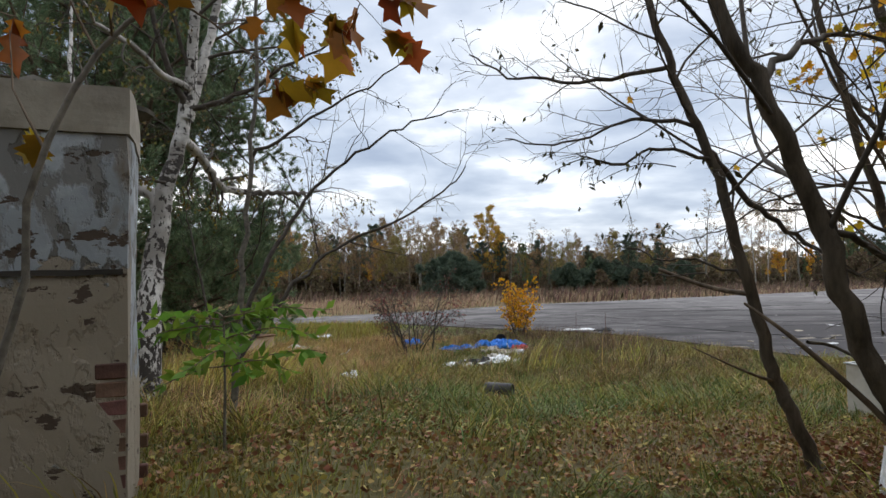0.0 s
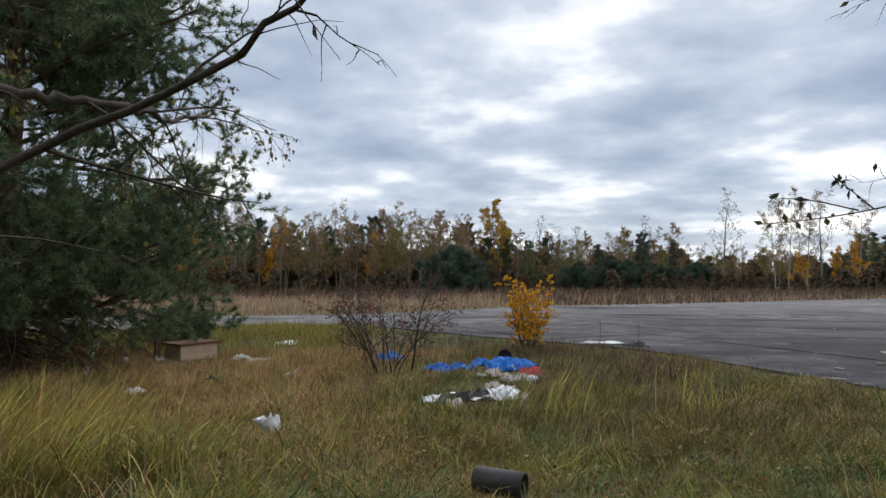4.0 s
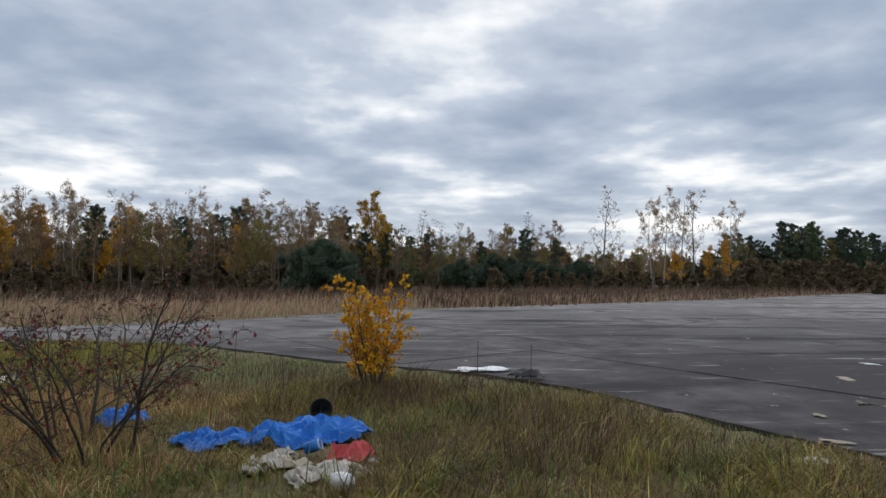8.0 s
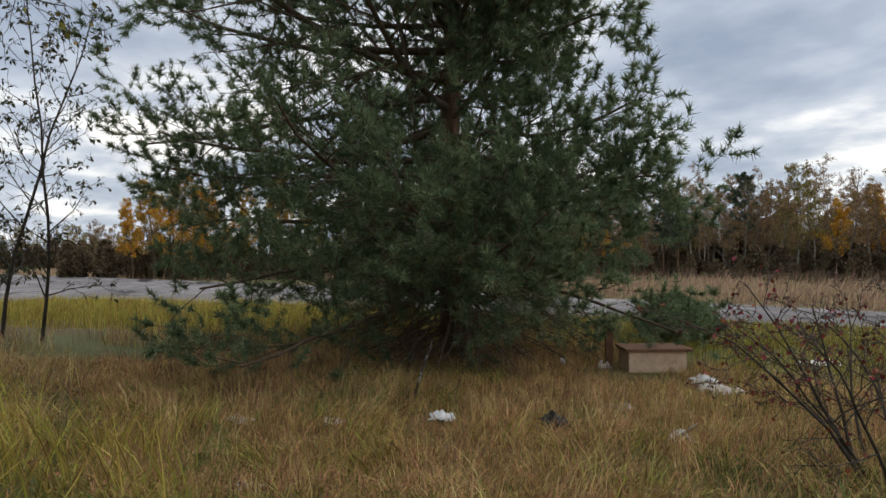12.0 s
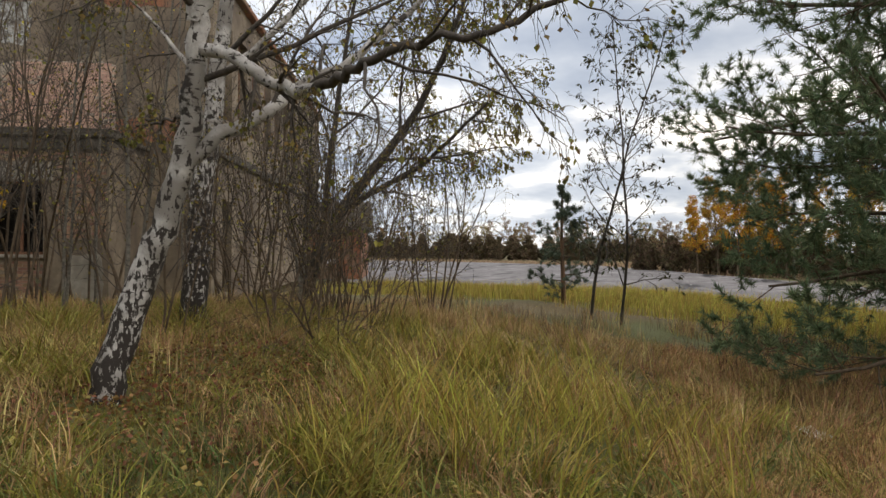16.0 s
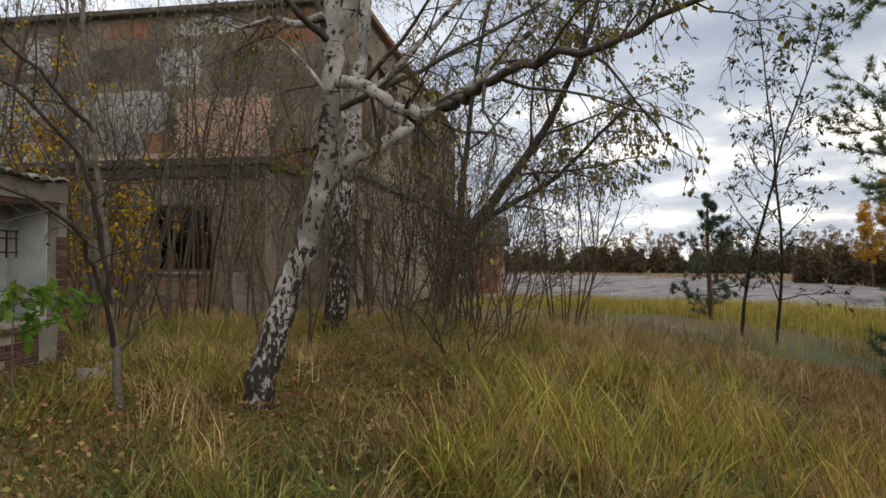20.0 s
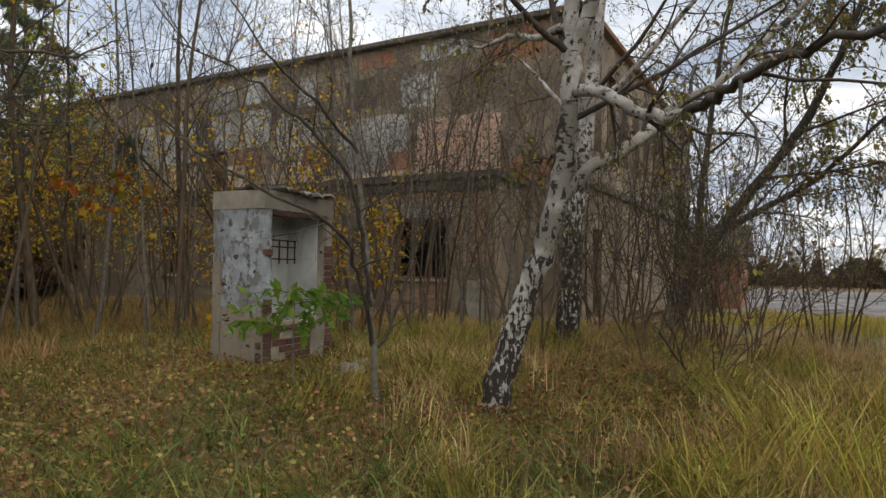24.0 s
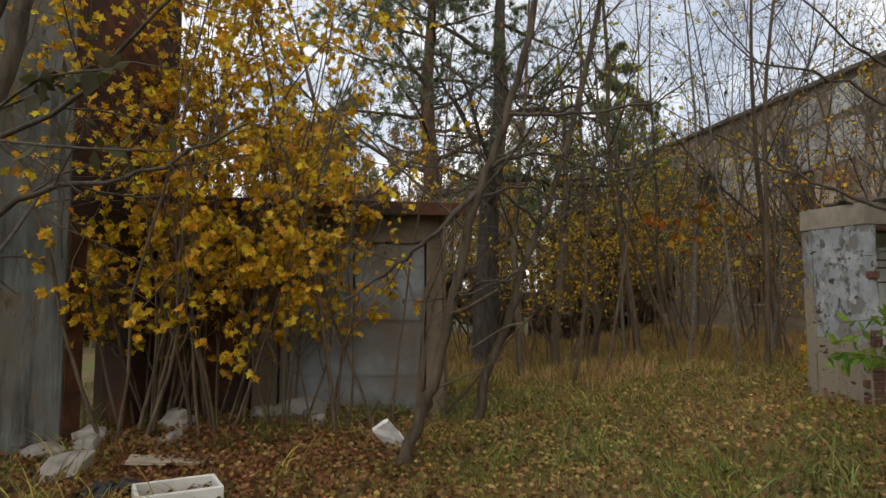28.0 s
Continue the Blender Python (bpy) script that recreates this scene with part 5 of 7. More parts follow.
tagged(part_me("twigwork", tubes_mesh("twigwork", [t for t in tubes if t[2] > 1], M["bark_brown"]), ob), kind="stuff")


# -- shrubs and saplings
SHRUB = dict(kids=(6, 5, 3), segs=(8, 6, 5, 3), wob=(0.09, 0.14, 0.18, 0.2), trop=(0.03, 0.02, 0.0, 0.0), start=(0.2, 0.2, 0.2), ang=(38, 42, 45), ratio=(0.42, 0.45, 0.5), thin=(0.5, 0.55, 0.6), minr=0.0036)


def shrub(name, at, label, seed, n, h, spread, bark, twig, leaves, P=SHRUB, rad=0.016, lean=(0, 0), cat="shrub", foot=0.25, group=""):
    r = np.random.default_rng(seed)
    tubes, tips = [], []
    for c in range(n):
        a = c * 2.4 + r.normal(0, 0.5)
        q = np.array([math.cos(a), math.sin(a), 0]) * foot * r.uniform(0.2, 1)
        d = np.array([math.cos(a) * spread + lean[0], math.sin(a) * spread + lean[1], 1.0])
        q[2] = -0.05
        grow(r, q, d, h * r.uniform(0.7, 1.15), rad * r.uniform(0.7, 1.2), 0, P, tubes, tips)
    return plant(name, at, label, cat, tubes, tips, bark, twig, leaves, group=group)


def on(x, y):
    return (x, y, hz(x, y))


shrub("rosehip_bush", on(-2.3, 17.65), "arching bare rosehip bush with small red hips", 61, 13, 2.1, 0.5, M["bark_dark"], M["twig"],
      [("rosehip", M["berry"], 0.5, 0.04, 1.0, 1.0), ("foliage", M["leaf_brown"], 0.4, 0.03, 0.5, 0.7)], dict(SHRUB, kids=(8, 6, 3), trop=(-0.09, -0.05, -0.02, 0), minr=0.0045), 0.021, foot=0.6)
shrub("maple_sapling", on(0.55, 21.2), "young maple with bright yellow-orange autumn leaves", 62, 11, 1.62, 0.27, M["bark_brown"], M["twig_brown"],
      [("foliage", M["leaf_yellow"], 3.2, 0.06, 0.6, 1.0)], dict(SHRUB, kids=(9, 5, 2), ratio=(0.34, 0.4, 0.4), start=(0.12, 0.2, 0.2), minr=0.004), 0.014, foot=0.14)
for k, (x, y, hh) in enumerate(((-15.8, 9.65, 9.2), (-15.4, 10.45, 10.0))):
    shrub("robinia_sapling", on(x, y), "tall thin robinia sapling with a few dark hanging leaves", 63 + k, 1, hh, 0.05, M["bark_dark"], M["twig"],
          [("foliage", M["leaf_dark"], 1.9, 0.12, 0.9, 0.4)], dict(SHRUB, kids=(24, 6, 3), start=(0.10, 0.2, 0.2), ratio=(0.22, 0.4, 0.45), ang=(48, 42, 40), minr=0.005), 0.045, foot=0.1, cat="tree", group="robinia saplings")
# ---------------------------------------------------------------- thicket round the ruins
BARE = dict(SHRUB, kids=(7, 5, 3), trop=(0.05, 0.03, 0.0, 0.0))
for k, (x, y, n, hgt, rad) in enumerate([
        (-7.3, 6.3, 13, 3.4, 0.018), (-8.9, 6.1, 13, 3.6, 0.018), (-8.2, 7.2, 10, 2.6, 0.015), (-5.9, 5.0, 7, 3.4, 0.016), (-12.6, 6.6, 10, 4.2, 0.02), (-9.1, 4.4, 8, 4.6, 0.022), (-9.9, 3.2, 7, 5.0, 0.024), (-10.7, 5.4, 8, 4.0, 0.02),
        (-8.2, 0.3, 5, 5.0, 0.024), (-5.6, 2.6, 5, 5.6, 0.022), (-4.3, 3.3, 4, 4.6, 0.018), (-7.4, 1.0, 6, 6.0, 0.022), (-3.2, -0.5, 6, 8.0, 0.026), (-6.0, 0.6, 5, 6.4, 0.024), (-1.6, -2.4, 7, 8.6, 0.028), (-6.6, -0.6, 5, 5.4, 0.026), (-4.6, -1.5, 6, 7.4, 0.028), (-9.8, -0.5, 4, 5.4, 0.028)]):
    shrub("bare_shrub", on(x, y), "dense bare shrub with thin brown stems", 100 + k, n, hgt, 0.28, M["bark_brown"], M["twig"],
          [("foliage", M["leaf_olive"], 0.8, 0.045, 0.7, 0.7)], BARE, rad, foot=0.6, group="bare shrubs by the hall")
shrub("bare_shrub", on(-6.6, 7.4), "low arching bare shrub with thin brown stems", 120, 8, 2.6, 0.6, M["bark_brown"], M["twig_brown"], [("foliage", M["leaf_olive"], 0.1, 0.03, 0.7, 0.7)], dict(BARE, trop=(-0.05, -0.03, 0, 0)), 0.014, lean=(0.3, 0.4), foot=0.3)
for k, (x, y, n, hgt, per) in enumerate([(-3.9, 0.6, 4, 4.4, 1.5), (-5.2, 1.5, 5, 3.0, 1.7), (-2.4, -3.5, 6, 4.6, 1.6), (-0.9, -4.8, 6, 4.4, 1.6), (-3.6, -4.6, 6, 5.0, 1.4),
                                         (0.6, -3.2, 6, 4.2, 1.6), (-4.5, 1.7, 5, 2.6, 2.4), (1.6, -5.6, 6, 5.0, 1.4), (-2.0, -6.6, 6, 5.2, 1.4), (0.2, -6.0, 7, 4.0, 1.6), (-4.2, -6.6, 7, 3.6, 1.6), (2.8, -3.6, 6, 4.0, 1.4), (-5.2, -3.4, 6, 3.2, 1.5), (-3.0, -8.6, 7, 4.4, 1.4), (-1.0, -9.0, 7, 4.4, 1.4), (3.6, -7.0, 7, 4.6, 1.3), (1.2, -1.6, 5, 3.4, 1.2)]):
    shrub("gold_shrub", on(x, y), "thin-stemmed shrub with golden and olive autumn leaves", 130 + k, n, hgt, 0.28, M["bark_brown"], M["twig_brown"],
          [("foliage", M["leaf_gold"], per * 2.6, 0.062, 0.6, 0.9), ("green_foliage", M["leaf_olive"], per * 1.6, 0.06, 0.6, 0.85)], dict(BARE, kids=(6, 4, 2)), 0.02, foot=0.6, group="golden shrubs by the hall")
for k, (x, y, n, hgt, per) in enumerate([(4.6, 5.0, 8, 3.8, 5.0), (5.2, 5.25, 8, 4.8, 5.5), (4.0, 4.75, 7, 3.2, 4.0), (5.4, 4.9, 7, 3.4, 4.5), (3.3, 4.7, 4, 3.4, 0.3), (2.6, 4.6, 3, 4.4, 0.05), (4.9, 4.6, 6, 5.4, 4.0), (5.3, 5.7, 5, 6.0, 3.6), (4.4, 5.2, 4, 6.4, 2.6)]):
    shrub("maple_shrub", on(x, y), "bushy maple with golden yellow autumn leaves before a shed", 150 + k, n, hgt, 0.24, M["bark_brown"], M["twig_brown"],
          [("foliage", M["leaf_gold"], per * 2.1, 0.072, 0.7, 1.0)], dict(BARE, kids=(7, 5, 2)), 0.019, foot=0.35, group="golden maples by the shed")
TREE = dict(kids=(9, 7, 5, 3), segs=(12, 8, 6, 4, 3), wob=(0.05, 0.1, 0.14, 0.18, 0.2), trop=(0.05, 0.04, 0.02, 0, 0), start=(0.3, 0.2, 0.2, 0.2), ang=(48, 44, 42, 40),
            ratio=(0.36, 0.42, 0.45, 0.5), thin=(0.42, 0.5, 0.5, 0.6), minr=0.003)
for k, (x, y, hgt, rad, lean) in enumerate([(3.25, 4.9, 7.0, 0.026, (0.05, 0.0)), (2.75, 4.5, 6.0, 0.018, (-0.14, -0.05)), (2.3, 3.6, 7.5, 0.022, (-0.08, 0.0)), (0.72, 0.9, 6.5, 0.034, (-0.15, -0.05)), (0.16, 0.1, 7.0, 0.036, (-0.12, -0.1)), (3.6, 2.5, 9.0, 0.09, (0, 0)), (1.6, 0.0, 8.0, 0.06, (0.1, 0)), (-0.6, -1.8, 9.5, 0.08, (0.05, 0)), (1.0, -1.4, 9.5, 0.09, (0.05, 0.02)), (-2.3, 0.6, 8.6, 0.06, (0.05, 0)), (0.2, -3.6, 10.5, 0.09, (-0.06, 0)), (-3.4, -2.6, 9.5, 0.08, (0.03, 0))]):
    shrub("bare_tree", on(x, y), "thin bare grey-brown tree with crossing branches", 170 + k, 1, hgt, 0.0, M["bark_brown"], M["twig"],
          [("foliage", M["leaf_lime" if k in (3, 4) else "leaf_dark" if k < 3 else "leaf_gold"], 0.5 if k in (3, 4) else 0.10, 0.075, 0.7, 0.7)], TREE, rad, lean, "tree", 0.0, "bare trees by the shed")
SLIM = dict(SHRUB, kids=(13, 5, 3), start=(0.22, 0.2, 0.2), ratio=(0.24, 0.4, 0.45), ang=(42, 42, 40), segs=(12, 6, 4, 3), wob=(0.035, 0.1, 0.15, 0.18), trop=(0.05, 0.06, 0.02, 0.0), thin=(0.4, 0.5, 0.6))
rs = np.random.default_rng(191)
for k, (x, y) in enumerate([(-6.9, 2.4), (-7.6, 1.6), (-6.3, 1.6), (-5.4, 0.4), (-7.2, -0.4), (-5.0, -1.0), (-6.2, -1.8), (-4.0, -0.6), (-3.6, 1.2), (-4.6, 2.4), (-8.2, 2.6), (-3.0, -1.6), (-2.2, -0.6), (-4.4, -3.0), (-3.2, -3.8), (-1.4, -1.0),
                            (-6.7, 3.9), (-7.9, 4.0), (-8.6, 1.2), (-1.9, -4.6), (-0.4, -2.6), (-9.3, 5.3), (-10.3, 4.6), (-5.7, -4.2)]):
    shrub("slim_sapling", on(x, y), "slim upright sapling with thin bare grey twigs", 192 + k, 1, float(rs.uniform(6.0, 9.5)), 0.0, M["bark_grey"], M["twig"],
          [("foliage", M["leaf_gold" if k % 3 else "leaf_dark"], 0.14, 0.06, 0.8, 0.6)], SLIM, float(rs.uniform(0.026, 0.042)), (float(rs.uniform(-0.08, 0.08)), float(rs.uniform(-0.08, 0.08))), "tree", 0.0, "slim saplings before the hall")
pine((3.9, -2.9, 0.6), 12.0, 4.2, 180, "tall dark pine behind the shed", 0.8, 0.28, 0.16)
shrub("gnarled_tree", on(2.5, -1.9), "large dark gnarled tree with crooked heavy limbs", 189, 1, 11.5, 0.0, M["bark_dark"], M["bark_dark"],
      [("foliage", M["needle_blue"], 2.0, 0.10, 0.3, 0.35)], dict(TREE, kids=(11, 8, 5, 3), wob=(0.06, 0.22, 0.24, 0.2, 0.2), trop=(0.05, -0.02, 0.0, 0, 0), start=(0.2, 0.2, 0.2, 0.2), ang=(72, 50, 45, 40), ratio=(0.45, 0.45, 0.45, 0.5), minr=0.006), 0.26, (0, 0), "tree", 0.0)
pine((-1.2, -13.0, 0.5), 11.0, 3.6, 181, "dark pine behind the thicket", 0.6, 0.2, 0.18)

# ---------------------------------------------------------------- far woods
FAR = dict(kids=(11, 6, 4), segs=(8, 5, 4, 3), wob=(0.05, 0.12, 0.16, 0.2), trop=(0.03, 0.08, 0.03, 0), start=(0.25, 0.2, 0.2), ang=(40, 42, 42), ratio=(0.30, 0.42, 0.5), thin=(0.4, 0.5, 0.6), minr=0.012)


def far_tree(name, label, seed, h, bark, twig, leafmat_, per, size, P=FAR, rad=0.012):
    r = np.random.default_rng(seed)
    tubes, tips = [], []
    grow(r, np.array([0, 0, -0.3]), np.array([0, 0, 1.0]), h, h * rad, 0, P, tubes, tips)
    ob = tagged(empty(name, (0, 0, 0)), label, "tree")
    part_me("trunk", tubes_mesh("trunk", [t for t in tubes if t[2] == 0], bark, (5,)), ob)
    tagged(part_me("twigwork", tubes_mesh("twigwork", [t for t in tubes if t[2] > 0], twig, (3, 3, 3)), ob), kind="stuff")
    if per:
        pos, dr = along(r, tips, per, 0.0)
        part_me("crown", leaf_mesh("crown", pos + r.normal(0, 0.12, pos.shape), dr + r.normal(0, 0.8, dr.shape), size, leafmat_, r, 0.8), ob)
    return ob


def far_pine(name, label, seed, h, w, low, mat):
    r = np.random.default_rng(seed)
    tubes, tips = [(np.array([(0, 0, -0.3), (0.05, 0, h * 0.5), (0, 0, h)]), (h * 0.014, h * 0.01, 0.03), 0)], []
    P = dict(kids=(0, 7), segs=(1, 5, 3), wob=(0, 0.1, 0.15), trop=(0, 0.06, 0.1), start=(0, 0.25), ang=(0, 48), ratio=(0, 0.4), thin=(0, 0.5), minr=0.015)
    k = 42
    for c in range(k):
        f = low + (1 - low) * (c + 0.5) / k
        a = c * 2.4 + r.normal(0, 0.3)
        L = w * min(1, (1.10 - f) * (2.6 if low > 0.2 else 1.25)) * (0.75 + 0.35 * math.sin(c * 0.9 + seed)) * r.uniform(0.5, 1.3)
        grow(r, np.array([0, 0, f * h]), np.array([math.cos(a), math.sin(a), 0.15]), L, 0.04, 1, P, tubes, tips)
    ob = tagged(empty(name, (0, 0, 0)), label, "tree")
    part_me("trunk", tubes_mesh("trunk", tubes[:1], M["bark_pine"], (5,)), ob)
    tagged(part_me("twigwork", tubes_mesh("twigwork", tubes[1:], M["bark_brown"], (3,)), ob), kind="stuff")
    part_me("crown", needles_mesh("crown", tips, M[mat], r, 8, 7, 0.34, 0.085, 0.0, 1.0), ob)
    return ob


M["bark_pale"] = material("bark_pale", (0.24, 0.22, 0.195), (0.42, 0.395, 0.35), scale=6, bump=0.3)
M["leaf_far"] = leafmat("leaf_far", (0.20, 0.13, 0.065), (0.36, 0.25, 0.125), 0.9)
M["leaf_far_gold"] = leafmat("leaf_far_gold", (0.38, 0.235, 0.035), (0.52, 0.345, 0.06), 0.7, 0.3)
M["leaf_far_olive"] = leafmat("leaf_far_olive", (0.17, 0.15, 0.05), (0.33, 0.27, 0.085), 0.9)
kinds = {
    "pine": [far_pine("far_pine", "dark green pine in the wood's edge", 200 + k, 11 + k, 2.9 - 0.3 * k, 0.38, "needle_blue") for k in range(2)],
    "spruce": [far_pine("far_spruce", "narrow dark conifer in the wood's edge", 203, 10, 2.4, 0.10, "needle")],
    "brown": [far_tree("far_deciduous_tree", "deciduous tree with thin brown autumn leaves", 205 + k, 10.5 + k, M["bark_grey"], M["twig_brown"], M["leaf_far"], 24.0, 0.12) for k in range(2)],
    "olive": [far_tree("far_deciduous_tree", "deciduous tree with olive-yellow leaves", 208, 10, M["bark_grey"], M["twig_brown"], M["leaf_far_olive"], 26.0, 0.13)],
    "bare": [far_tree("far_bare_tree", "bare grey tree in the wood's edge", 210 + k, 11.5 + k, M["bark_grey"], M["bark_grey"], M["leaf_brown"], 1.6, 0.18) for k in range(2)],
    "birch": [far_tree("far_birch", "birch with a pale trunk and thinning leaves", 213, 12, M["bark_pale"], M["bark_grey"], M["leaf_far"], 16.0, 0.11, rad=0.008)],
    "orange": [far_tree("far_orange_tree", "tree in full orange-yellow autumn colour", 214, 9, M["bark_brown"], M["twig_brown"], M["leaf_orange"], 28.0, 0.14)],
    "gold": [far_tree("far_golden_tree", "slender tree in bright yellow autumn colour", 215, 9.5, M["bark_brown"], M["twig_brown"], M["leaf_far_gold"], 30.0, 0.13)],
    "scrub": [far_tree("far_scrub", "reddish-brown scrub at the wood's edge", 216, 3.2, M["bark_brown"], M["twig_brown"], M["scrub"], 22.0, 0.20)],
}
ROW = []


def join_row(src, places):
    """Many copies of one far plant as a single mesh a part."""
    ob = tagged(empty("scrub_belt", (0, 0, 0)), "continuous belt of brown scrub before the far woods", "scrub", kind="stuff")
    for ch in list(src.children):
        me = ch.data
        V = np.empty(len(me.vertices) * 3, np.float32)
        me.vertices.foreach_get("co", V)
        V = np.c_[V.reshape(-1, 3), np.ones(len(V) // 3)]
        L = np.empty(len(me.loops), np.int32)
        me.loops.foreach_get("vertex_index", L)
        tot = np.empty(len(me.polygons), np.int32)
        me.polygons.foreach_get("loop_total", tot)
        nq = int((tot == 4).sum())
        q, t = L[:nq * 4].reshape(-1, 4), L[nq * 4:].reshape(-1, 3)
        n = len(V)
        VV = np.concatenate([(V @ np.array(m, float).T)[:, :3] for m in places])
        QQ = np.concatenate([q + n * k for k in range(len(places))])
        TT = np.concatenate([t + n * k for k in range(len(places))])
        tagged(part_me(ch.name.split(".")[0], mesh_data(ch.name.split(".")[0], VV, QQ, TT, me.materials[0]), ob), kind="stuff")
    return ob


EYE = np.array([0.8, 11.3])
first_used = set()


def put_far(kind, az, R, s, r):
    """Placed by bearing (degrees left of +y) and distance from the yard."""
    src = kinds[kind][int(r.integers(len(kinds[kind])))]
    a = math.radians(az)
    x, y = EYE[0] - math.sin(a) * R, EYE[1] + math.cos(a) * R
    z = hz(x, y)
    m = pose(x, y, z, 0, 0, float(r.uniform(0, 360))) @ Matrix.Diagonal((s * r.uniform(0.85, 1.15), s * r.uniform(0.85, 1.15), s, 1))
    if kind == "scrub":
        ROW.append(pose(0, 0, -0.75 * s) @ m)
        return
    if src.name not in first_used:
        first_used.add(src.name)
        src.matrix_basis = m
    else:
        c = copy_thing(src, m)
        c.matrix_basis = m
        tagged(c, group="trees of the far wood")


r = np.random.default_rng(300)
# main wood beyond the apron: bearing from left of the pine to the far right
for row, (d0, cnt) in enumerate(((0, 104), (7, 100), (14, 96))):
    for k in range(cnt):
        az = 62 - (k + r.uniform(-0.4, 0.4)) * 100 / cnt
        if az > 4:
            R = 62
            mixk = ["pine", "brown", "brown", "birch", "bare", "birch", "olive", "brown", "bare", "birch", "orange"]
        elif az > -16:
            R = 78
            mixk = ["pine", "spruce", "brown", "birch", "olive", "olive", "bare", "brown"]
        elif az > -26:
            R = 96
            mixk = ["olive", "brown", "olive", "brown", "birch"]
        else:
            R = 118
            mixk = ["spruce", "pine", "pine", "spruce", "spruce"]
        sc = {0: 0.62, 1: 0.72, 2: 0.82}[row] * (1.0 if az > 4 else 0.90 if az > -16 else 0.68)
        put_far(mixk[int(r.integers(len(mixk)))], az, R + d0 + r.uniform(-3, 3), sc * r.uniform(0.75, 1.12), r)
for az, R, kind, sc in ((1.0, 76, "gold", 1.1), (0.4, 77, "gold", 0.95), (-19, 84, "bare", 0.95), (-24, 86, "birch", 1.02), (-25.3, 87, "birch", 0.98), (-26.5, 86, "bare", 0.9), (-23, 86, "birch", 0.92), (-29, 84, "birch", 0.85),
                        (-29.2, 80, "orange", 0.62), (-27.8, 80, "orange", 0.55), (-22, 82, "scrub", 1.3), (-35, 96, "spruce", 0.9), (-33.5, 97, "spruce", 0.75), (-25, 80, "orange", 0.5), (12, 66, "birch", 0.8), (26, 66, "birch", 0.8), (33, 60, "olive", 0.9)):
    put_far(kind, az, R, sc, r)
for az in np.arange(-48, 62, 1.1):
    put_far("scrub", az, 58 + r.uniform(-2, 4) if az > 3 else 74 + r.uniform(-3, 4), r.uniform(0.5, 1.0), r)
for az in np.arange(-48, 62, 0.45):
    put_far("scrub", az, (80 if az > 4 else 98 if az > -16 else 128) + r.uniform(-3, 3), r.uniform(1.3, 2.1), r)
for az in np.arange(78, 146, 0.45):
    put_far("scrub", az, 140 + r.uniform(-4, 4), r.uniform(1.1, 2.0), r)
for az in np.arange(62, 92, 0.9):
    put_far("scrub", az, 64 + r.uniform(-2, 3), r.uniform(0.8, 1.4), r)
for az in np.arange(148, 246, 1.6):
    put_far("scrub" if az % 3 > 1 else "olive", az, 23 + r.uniform(-2, 3) + (12 if az < 172 else 0), r.uniform(0.35, 0.5) if az % 3 <= 1 else r.uniform(0.9, 1.5), r)
# low woods on the skyline beyond the far apron, and golden trees left of the pine
for k in range(130):
    az = 78 + k * 0.5 + r.uniform(-0.4, 0.4)
    put_far(["olive", "brown", "bare", "olive", "brown"][int(r.integers(5))], az, 152 + r.uniform(-6, 14), r.uniform(0.6, 0.85), r)
for az, R, kind, sc in ((77, 60, "gold", 0.95), (79.5, 62, "gold", 0.85), (81, 60, "orange", 0.9), (83, 61, "gold", 0.9), (84.5, 60, "orange", 0.85), (86, 62, "gold", 0.85), (87.5, 61, "orange", 0.7), (82, 66, "birch", 0.8), (85, 67, "brown", 0.9), (76, 63, "bare", 0.8), (80.5, 64, "bare", 0.8), (82, 66, "gold", 0.6), (84, 62, "orange", 0.55), (86, 64, "brown", 0.65), (75, 60, "gold", 0.75), (73, 61, "orange", 0.8), (88, 66, "olive", 0.5), (90, 68, "brown", 0.45), (71, 62, "gold", 0.8), (68, 60, "orange", 0.7), (66, 62, "brown", 0.8)):
    put_far(kind, az, R, sc, r)
for k in range(64):
    az = -29 - (k % 32) * 0.6 + r.uniform(-0.3, 0.3)
    put_far(["pine", "spruce", "pine", "olive", "pine"][k % 5], az, 98 + (k // 23) * 7 + r.uniform(-2, 2), r.uniform(0.48, 0.8), r)
    put_far("scrub", az, 92 + r.uniform(-2, 2), r.uniform(0.9, 1.5), r)
# woods behind the hall and the shed
for k in range(80):
    az = 146 + k * 1.25 + r.uniform(-1, 1)
    put_far(["olive", "bare", "pine", "brown", "bare", "gold"][int(r.integers(6))], az, 27 + r.uniform(-3, 9) + (10 if az < 175 else 0), r.uniform(0.6, 0.95), r)
first = kinds["scrub"][0]
join_row(first, ROW)
for ch in list(first.children):
    bpy.data.objects.remove(ch)
bpy.data.objects.remove(first)
pine((-4.3, 60.0, -0.5), 4.3, 3.0, 311, "dense round dark green pine standing in the field", 1.0, 0.10, 0.5, "field_pine", False, "needle_blue")
for k, (az, R, h, w) in enumerate(((-6.5, 74, 3.4, 2.4), (-9.5, 76, 4.2, 2.6), (-11, 75, 3.6, 2.4), (-13.5, 76, 3.2, 2.6), (-17, 80, 3.4, 3.0))):
    a = math.radians(az)
    pine((EYE[0] - math.sin(a) * R, EYE[1] + math.cos(a) * R, -0.5), h, w, 312 + k, "low dark green pine before the wood", 0.6, 0.08, 0.5, "field_pine", False, "needle_blue")
